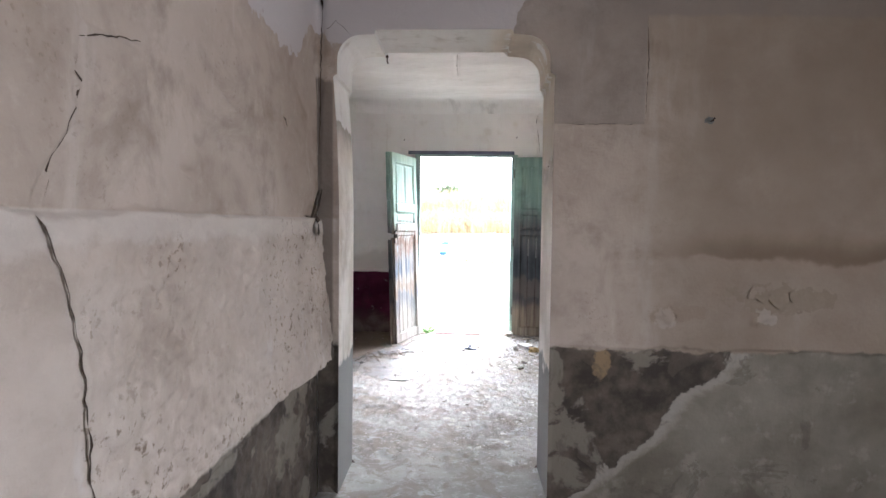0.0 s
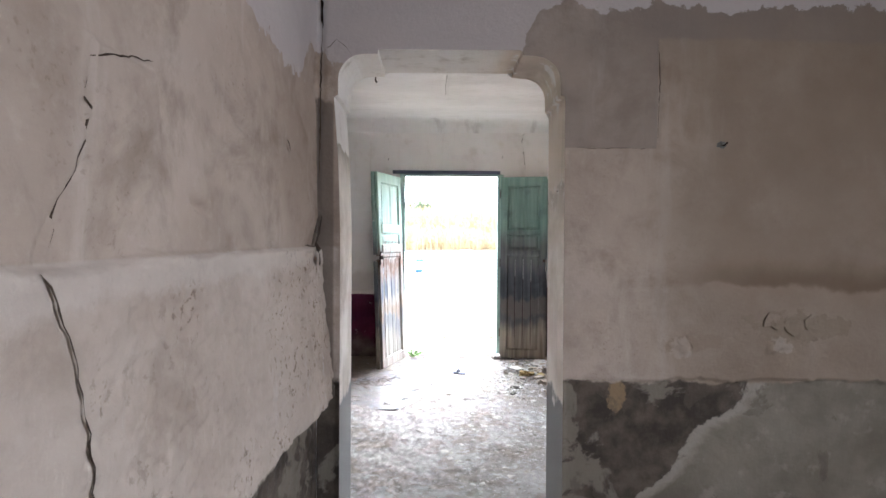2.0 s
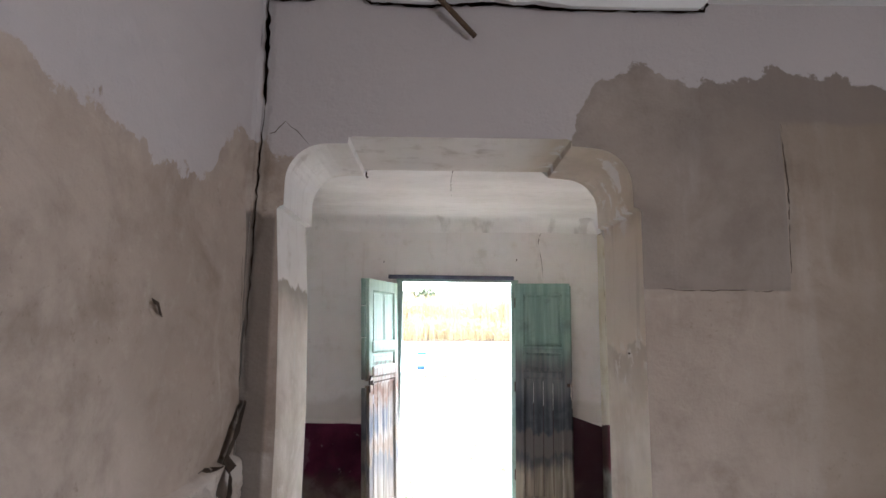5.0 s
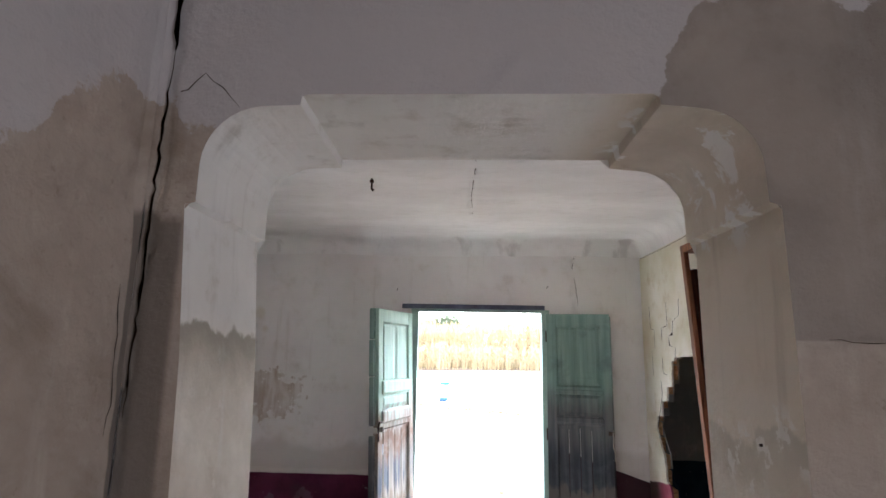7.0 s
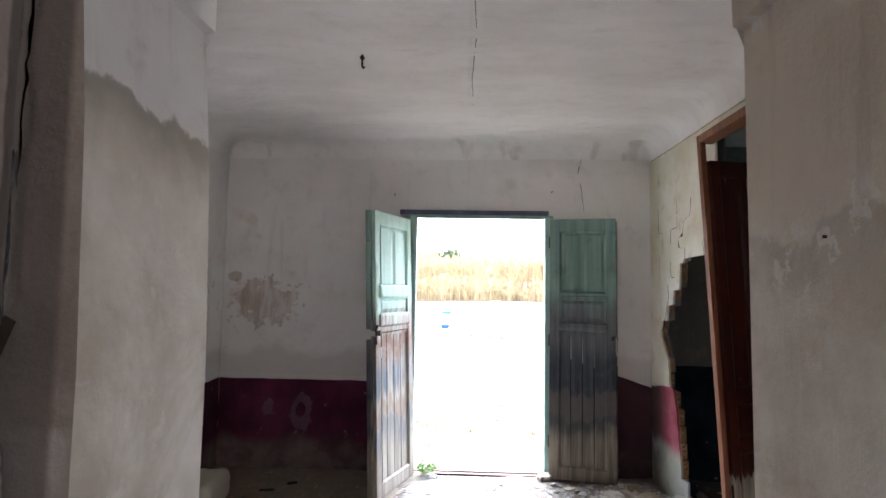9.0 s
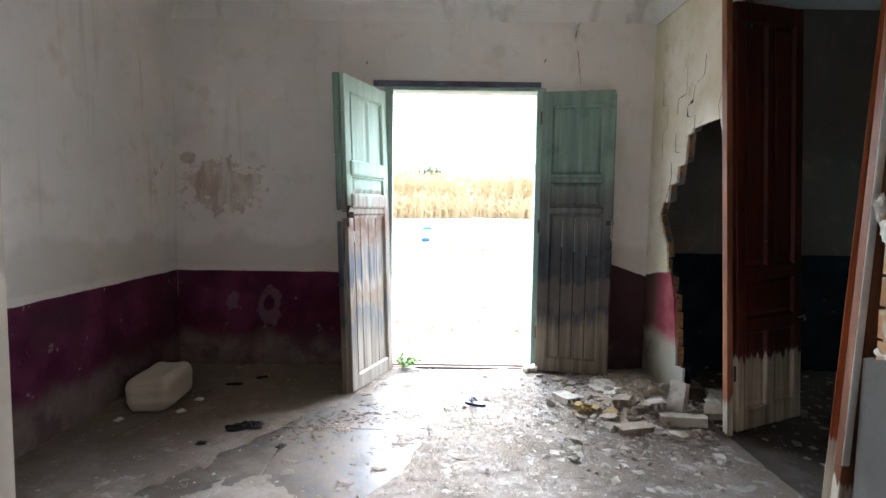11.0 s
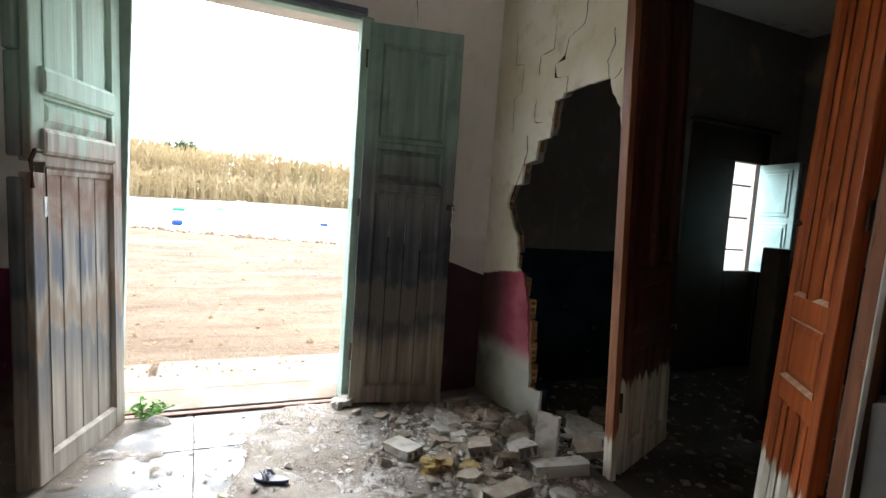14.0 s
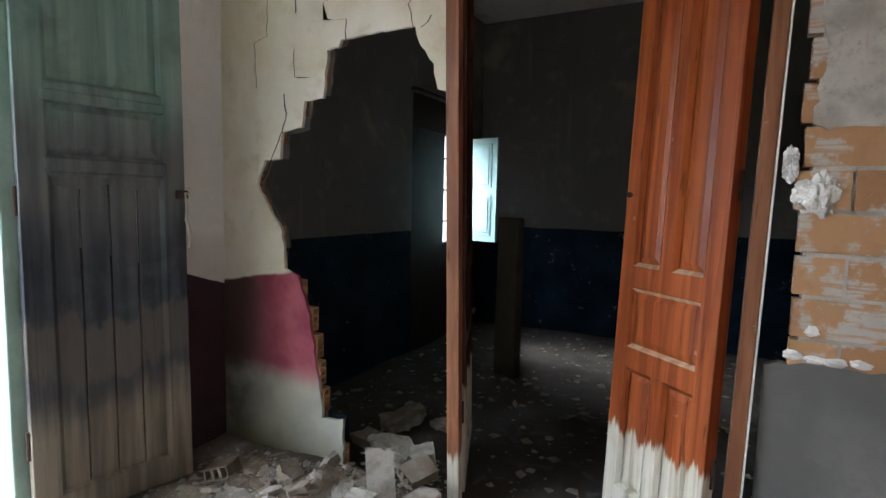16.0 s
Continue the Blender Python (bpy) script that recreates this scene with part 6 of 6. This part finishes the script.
scatter("flaked_dust", 900, 5, lambda r, n: np.stack([r.uniform(-0.1, 1.4, n), r.uniform(-3.6, -1.1, n)], -1), (0.006, 0.045), RUBBLE_PALE, "thin pale flakes of limewash on the floor", "debris", floor_level, 0.10)
scatter("yard_stones", 1400, 4, lambda r, n: np.stack([r.uniform(-3.5, 7, n), 1.0 + 11 * r.rand(n) ** 1.5], -1), (0.008, 0.05), SOIL_CLODS, "clods and small stones on the sandy yard", "stones", ground_height)

scatter("step_gravel", 700, 14, lambda r, n: np.stack([r.uniform(-1.7, 1.45, n), 0.60 + 0.55 * r.rand(n)], -1), (0.003, 0.016), SOIL_CLODS, "soil and grit washed over the doorstep slabs", "stones",
        lambda x, y: np.where(y < 0.64, 0.023, np.where(y < 1.0, 0.005, ground_height(x, y))), 0.6)
scatter("dry_straw", 900, 8, lambda r, n: (lambda u, v: np.stack([-0.75 + 0.42 * u + 0.28 * v, -1.15 + 0.30 * u - 0.10 * v], -1))(r.randn(n) * 0.55, r.randn(n) * 0.4), (0.002, 0.005), STRAW, "bits of dry straw and grass on the floor", "straw",
        lambda x, y: np.maximum(floor_level(x, y), 0.003), 0.5, 5.0)
scatter("dry_twigs", 260, 9, lambda r, n: np.stack([r.uniform(-0.9, 1.4, n), r.uniform(-3.5, -0.2, n)], -1), (0.003, 0.008), RUBBLE_BROWN, "thin dry twigs strewn over the hall floor", "twigs", floor_level, 0.5, 5.0)

# jerrycan on its side
bm = bmesh.new()
bmesh.ops.create_cube(bm, size=1, matrix=Matrix.Diagonal((0.27, 0.47, 0.225, 1)))
bmesh.ops.bevel(bm, geom=list(bm.edges), offset=0.072, segments=6, affect="EDGES", profile=0.5)
bmesh.ops.subdivide_edges(bm, edges=bm.edges, cuts=3, use_grid_fill=True)
for v in bm.verts:
    v.co += v.co.normalized() * 0.010 * noise.noise(v.co * 8)
    # moulded ribs across both ends, a shallow dent along the top
    end = soft(np.array(abs(v.co.y)), 0.12, 0.20)
    v.co.y -= float(end) * math.copysign(0.007, v.co.y) * (0.5 + 0.5 * math.cos(v.co.z * 95))
    v.co.z -= 0.010 * math.exp(-(v.co.x / 0.06) ** 2) if v.co.z > 0.08 else 0.0
can = thing("jerrycan", "dusty white plastic jerrycan lying on its side by the wall", "jerrycan", pose(-1.965, -0.87, 0.115, 0, 0, 4))
part("body", bm, PLASTIC_CAN, can, smooth=True)
bm = bmesh.new()
bmesh.ops.create_cone(bm, cap_ends=True, segments=20, radius1=0.026, radius2=0.024, depth=0.03, matrix=pose(0.06, 0.235, -0.04, 90))
part("cap", bm, PLASTIC_CAN, can)

# sandal
san = thing("sandal", "worn navy rubber sandal lying on the dirt floor", "sandal", pose(0.11, -0.86, 0.02, 0, 0, 62) @ Matrix.Diagonal((0.7, 0.62, 0.7, 1)))
pts = [(0.042 * math.cos(a) * (1 + 0.22 * math.sin(a)), 0.12 * math.sin(a)) for a in (2 * math.pi * k / 28 for k in range(28))]
part("sole", plate(bmesh.new(), pts, "z", -0.01, 0.01), SANDAL_BLUE, san)
part("strap", tube([(-0.045, 0.0, 0.005), (-0.03, 0.025, 0.04), (0, 0.045, 0.05), (0.03, 0.025, 0.04), (0.045, 0.0, 0.005)], 0.010, 6), SANDAL_STRAP, san, "grey cross strap")
part("strap", tube([(-0.043, 0.03, 0.005), (-0.02, 0.055, 0.035), (0, 0.07, 0.035), (0.02, 0.055, 0.035), (0.045, 0.03, 0.005)], 0.008, 6), SANDAL_STRAP, san)


def crumpled(w, d, hgt, seed):
    bm = bmesh.new()
    bmesh.ops.create_grid(bm, x_segments=16, y_segments=10, size=0.5)
    for v in bm.verts:
        f = 1 - max(abs(v.co.x), abs(v.co.y)) * 2
        v.co = Vector((v.co.x * w * (1 + 0.3 * noise.noise(v.co * 4 + Vector((seed, 0, 0)))), v.co.y * d * (1 + 0.4 * noise.noise(v.co * 3 + Vector((0, seed, 0)))), hgt * max(0, f) ** 0.5 * (0.5 + noise.noise(v.co * 7 + Vector((0, 0, seed))))))
    bmesh.ops.solidify(bm, geom=bm.faces, thickness=0.003)
    return bm


for k, (x, y, w, d, hh, rz) in enumerate([(-1.27, -1.27, 0.20, 0.10, 0.03, 20), (-1.62, -0.52, 0.11, 0.045, 0.012, 5), (-1.47, -0.36, 0.08, 0.05, 0.015, 30), (-1.42, -1.50, 0.05, 0.04, 0.015, 0), (-0.98, -1.52, 0.05, 0.035, 0.012, 60)]):
    single("rag", crumpled(w, d, hh, k * 2.7), RAG, "crumpled black rag lying on the dirt floor" if k == 0 else "scrap of black rubbish on the dirt floor", "rag", group="scraps on the floor", at=pose(x, y, 0.014, 0, 0, rz))
for k, (x, y) in enumerate([(-1.73, -0.84), (-1.75, -1.05), (-2.05, -1.2)]):
    single("paper_scrap", crumpled(0.05, 0.04, 0.02, 30 + k), GYPSUM, "small crumpled white paper scrap on dirt", "paper", group="scraps on the floor", at=pose(x, y, 0.014, 0, 0, 40 * k))
single("bottle_cap", lump(0.016, 77, (1, 1, 0.6)), plain("yellow_plastic", (0.55, 0.50, 0.05), 0.5), "small yellow plastic cap on the tiles", "cap", at=pose(-0.08, -0.92, 0.012))

# weed at the foot of the jamb
rng = random.Random(33)
weed = thing("weed", "small green leafy weed growing by the door jamb", "plant", pose(-0.43, -0.035, 0.0))
for k in range(14):
    a, ln = rng.uniform(-math.pi, 0.3), rng.uniform(0.05, 0.14)
    tip = (ln * math.cos(a) * 0.9 + 0.04, ln * math.sin(a) * 0.5, rng.uniform(0.03, 0.11))
    st = part("stem", tube([(0, 0, 0), (tip[0] * 0.5, tip[1] * 0.5, tip[2] * 0.75), tip], 0.0022, 5), LEAF, weed)
    for j in range(5):
        f = 0.45 + 0.14 * j
        bm = bmesh.new()
        pts = [(0, 0, 0), (0.012, 0.010, 0.004), (0.026, 0.008, 0.006), (0.038, 0, 0.001), (0.026, -0.008, 0.006), (0.012, -0.010, 0.004)]
        bm.faces.new([bm.verts.new(p) for p in pts])
        bmesh.ops.solidify(bm, geom=bm.faces[:], thickness=0.0008)
        part("leaf", bm, LEAF, st, at=pose(tip[0] * f, tip[1] * f, tip[2] * min(1, f + 0.2), rng.uniform(-30, 30), rng.uniform(-40, 10), rng.uniform(0, 360)))

# hooks, nails and the hanging cane
hook = thing("ceiling_hook", "rusty iron hook hanging from the limewashed ceiling", "hook", pose(-0.70, -1.85, TOP - 0.012))
part("shank", tube([(0, 0, 0.02), (0, 0, -0.05), (0.008, 0, -0.065), (0.014, 0, -0.055)], 0.006, 8), IRON, hook)
part("collar", boxed(-0.012, 0.012, -0.012, 0.012, -0.012, 0.004, bevel=0.003), IRON, hook)
for name, label, x, y, z, way in (("wall_nail", "rusty nail with torn plaster in the stained wall", 1.20, BACK_OUT, 1.92, -1), ("wall_nail", "small rusty nail in the limewashed wall", 0.661, 0.0, 2.47, -1),
                                  ("wall_nail", "small rusty nail in the limewashed wall", -0.739, 0.0, 2.433, -1)):
    single(name, tube([(0, 0.02, 0), (0, -0.02, 0.0), (0.006, -0.03, 0.012)], 0.004, 6), IRON, label, "nail", group="nails in the walls", at=pose(x, y, z))
single("wall_nail", tube([(-0.02, 0, 0), (0.006, 0, 0), (0.008, 0.002, 0.003)], 0.0018, 6), IRON, "rusty nail in the plaster jamb", "nail", group="nails in the walls", at=pose(-0.652, -3.863, 1.55))
single("wall_nail", tube([(0.02, 0, 0), (-0.005, 0, 0)], 0.003, 6), IRON, "rusty nail in the plaster jamb", "nail", group="nails in the walls", at=pose(0.444, -3.95, 1.71))
single("hole_rim", craggy(0.02, 4.0, (1.1, 0.25, 0.8)), DARK_CEMENT, "dark chipped hole round a nail in the wall", "hole", at=pose(1.195, BACK_OUT + 0.004, 1.925))
cane = [(-0.195, -4.13, 2.815), (-0.13, -4.125, 2.745), (-0.062, -4.112, 2.678)]
single("cane_lath", tube(cane, 0.009, 8), CANE, "broken brown cane lath hanging from the ceiling", "cane")

# ---- yard: plastic film, bottles, reeds, trees ----


def film_height(x, y):
    return rise(x, y) + 0.09 + 0.05 * np.sin(y * 3.0 + 1.2 * x * 0.3) + 0.03 * grain(x * 0.8, y * 2.0, 141, 3)


def film_place(u, v, h):
    near = 13.6 - 0.55 * u
    y = near + v * (31.5 - near)
    return u, y, np.where(v < 0.004, rise(u, y) - 0.03, film_height(u, y))


me = skin("plastic_film", -14, 20, 0, 1.0, 0.05, lambda u, v, h: film_place(u, np.clip(v, 0, 1), h), lambda u, v: 0 * u)
me.materials.append(SHEET)
tagged(new("plastic_film", me), "white plastic mulch film spread over the field rows", "plastic sheet", kind="stuff")
scatter("field_edge_soil", 900, 7, lambda r, n: (lambda x: np.stack([x, 13.45 - 0.55 * x + 0.22 * r.randn(n)], -1))(r.uniform(-10, 14, n)), (0.03, 0.11), SOIL_CLODS,
        "ridge of soil clods along the plastic film", "soil", ground_height, 0.8)


def canister(label, x, y, r, ln, material, rz):
    z = float(film_height(np.array([x]), np.array([y]))[0])
    c = thing("plastic_canister", label, "canister", pose(x, y, z + r * 0.9, 0, 0, rz), "canisters on the film")
    bm = bmesh.new()
    bmesh.ops.create_cone(bm, cap_ends=True, segments=16, radius1=r, radius2=r, depth=ln, matrix=pose(0, 0, 0, 0, 90, 0))
    bmesh.ops.bevel(bm, geom=[e for e in bm.edges if len(e.link_faces) == 2 and e.calc_face_angle() > 1], offset=r * 0.3, segments=3, affect="EDGES")
    part("body", bm, material, c)
    part("neck", tube([(ln * 0.5, 0, 0), (ln * 0.62, 0, 0)], r * 0.35, 10), GYPSUM, c)


canister("dusty blue plastic canister lying on white film", -0.75, 14.9, 0.085, 0.30, BLUE, 30)
canister("small green plastic canister on white film", -0.9, 21.5, 0.07, 0.45, GREEN, 10)
canister("small dark blue plastic canister on white film", 4.2, 17.5, 0.07, 0.28, BLUE, 0)
canister("small dark blue plastic canister on white film", 10.0, 23.0, 0.07, 0.28, BLUE, 20)
for k, (x, y) in enumerate([(0.9, 23.5), (6.6, 23.5), (9.0, 27.0), (8.5, 26.0), (2.0, 28.0)]):
    single("film_bundle", craggy(0.28, k * 2.0, (1.6, 0.8, 0.55)), SHEET, "crumpled bundle of white plastic film", "plastic", group="bundles of film", at=pose(x, y, float(film_height(np.array([x]), np.array([y]))[0]) + 0.1))


def reeds(name, n, seed, xs, ys, heights, material, label):
    """Dry reeds: each a bent stalk with long leaves and a feathery head, all in one mesh."""
    r = np.random.RandomState(seed)
    x, y = r.uniform(*xs, n), r.uniform(*ys, n)
    clump = 0.5 + 0.5 * grain(x * 0.22, y * 0.5, 151, 3) + 0.25 * grain(x * 1.3, y * 0.9, 152, 2)
    h = heights[0] + (heights[1] - heights[0]) * np.clip(clump, 0, 1) * (0.72 + 0.28 * r.rand(n))
    z = rise(x, y) - 0.05
    all_v, all_f, base = [], [], 0
    for kind in range(5):
        turn = r.uniform(-0.7, 0.7, n)
        lean = np.stack([0.16 * r.randn(n) + 0.06, 0.1 * r.randn(n)], -1) * h[:, None]
        if kind == 0:
            a = np.stack([x, y, z], -1)
            b = np.stack([x + lean[:, 0] * 0.25, y + lean[:, 1] * 0.25, z + h * 0.55], -1)
            c = np.stack([x + lean[:, 0] * 0.7, y + lean[:, 1] * 0.7, z + h], -1)
            widths = (0.022, 0.018, 0.010)
            stalk = (a, b, c)
        else:
            f = r.uniform(0.25, 0.95, n)[:, None] if kind < 4 else np.full((n, 1), 0.93)
            a = np.where(f < 0.55, stalk[0] + (stalk[1] - stalk[0]) * f / 0.55, stalk[1] + (stalk[2] - stalk[1]) * (f - 0.55) / 0.45)
            ln = r.uniform(0.35, 0.8, n)
            sgn = np.where(r.rand(n) < 0.5, -1, 1)
            if kind < 4:
                b = a + np.stack([sgn * ln * 0.35, 0.2 * r.randn(n), ln * 0.45], -1)
                c = a + np.stack([sgn * ln * 0.8, 0.3 * r.randn(n), ln * r.uniform(-0.3, 0.55, n)], -1)
                widths = (0.02, 0.028, 0.004)
            else:
                b = a + np.stack([0.04 * r.randn(n), 0 * ln, ln * 0.3], -1)
                c = a + np.stack([0.10 * r.randn(n) + 0.05, 0 * ln, ln * 0.62], -1)
                widths = (0.02, 0.055, 0.012)
        side = np.stack([np.cos(turn), 0.6 * np.sin(turn), 0 * turn], -1)
        if kind in (1, 2, 3):
            side = np.stack([0.3 * np.cos(turn), 0.6 * np.sin(turn), np.ones(n) * 0.8], -1)
        v = np.stack([q for p, w in zip((a, b, c), widths) for q in (p - side * w, p + side * w)], 1)
        f = base + 6 * np.arange(n)[:, None, None] + np.array([[0, 1, 3, 2], [2, 3, 5, 4]])[None]
        all_v.append(v.reshape(-1, 3)), all_f.append(f.reshape(-1, 4))
        base += 6 * n
    me = bpy.data.meshes.new(name)
    me.from_pydata(np.concatenate(all_v).tolist(), [], np.concatenate(all_f).tolist())
    me.materials.append(material)
    return tagged(new(name, me), label, "reeds", kind="stuff")


reeds("reed_bed", 11000, 5, (-26, 62), (36.5, 41), (2.2, 4.3), REED, "tall dense bed of dry straw-coloured reeds")
reeds("reed_fringe", 1500, 6, (-26, 62), (33.8, 36.5), (0.6, 2.4), REED, "low dry reeds before the bed")


def tree(label, x, y, h, seed):
    r = random.Random(seed)
    z = float(rise(np.array([x]), np.array([y]))[0])
    t = thing("tree", label, "tree", pose(x, y, z), "trees behind the reeds")
    bm = tube([(0, 0, -0.1), (0.1, 0, h * 0.25), (0.05, 0.1, h * 0.5), (0.2, 0, h * 0.8)], [0.22, 0.17, 0.12, 0.04], 8)
    ends = []
    for k in range(9):
        a, f = r.uniform(0, 6.28), r.uniform(0.3, 0.75)
        e = Vector((math.cos(a) * h * 0.26, math.sin(a) * h * 0.26, h * (f + r.uniform(0.08, 0.25))))
        tube([(0.08, 0, h * f), (e.x * 0.5, e.y * 0.5, h * f + (e.z - h * f) * 0.6), e], [0.07, 0.045, 0.015], 6, bm)
        ends.append(e)
    part("trunk", bm, POST_WOOD, t)
    ends.append(Vector((0.2, 0, h * 0.9)))
    rr = np.random.RandomState(seed)
    n = 2600
    cen = np.array([list(ends[i]) for i in rr.randint(0, len(ends), n)])
    p = cen + rr.randn(n, 3) * np.array([0.09, 0.09, 0.085]) * h
    q = rr.randn(n, 3, 3) * 0.13
    me = bpy.data.meshes.new("crown")
    me.from_pydata((p[:, None] + q).reshape(-1, 3).tolist(), [], np.arange(n * 3).reshape(-1, 3).tolist())
    me.materials.append(FOLIAGE)
    ob = new("crown", me)
    ob.parent = t


for k, (x, y, h) in enumerate([(-1.2, 50, 4.55), (-4.5, 52, 4.4), (18, 52, 4.8), (23, 54, 5.4), (27, 52, 5.2), (-14, 54, 5.2), (36, 55, 5.4)]):
    tree("dusty green leafy tree rising behind the reed bed", x, y, h, 40 + k)

# tiles of the hall floor
rng = random.Random(8)
for i in range(4):
    for j in range(3):
        x1, y1 = -0.19 + 0.8 * (i - 1), -0.45 - 0.8 * (j - 1)
        y0, y1 = y1 - 0.8, min(y1, -0.035)
        ob = new("tile", mesh_of("tile", boxed(x1 - 0.798, x1 - 0.002, y0 + 0.002, y1 - 0.002, -0.03, 0.0 + rng.uniform(-0.001, 0.001), bevel=0.002), TILE))
        ob.parent = floor
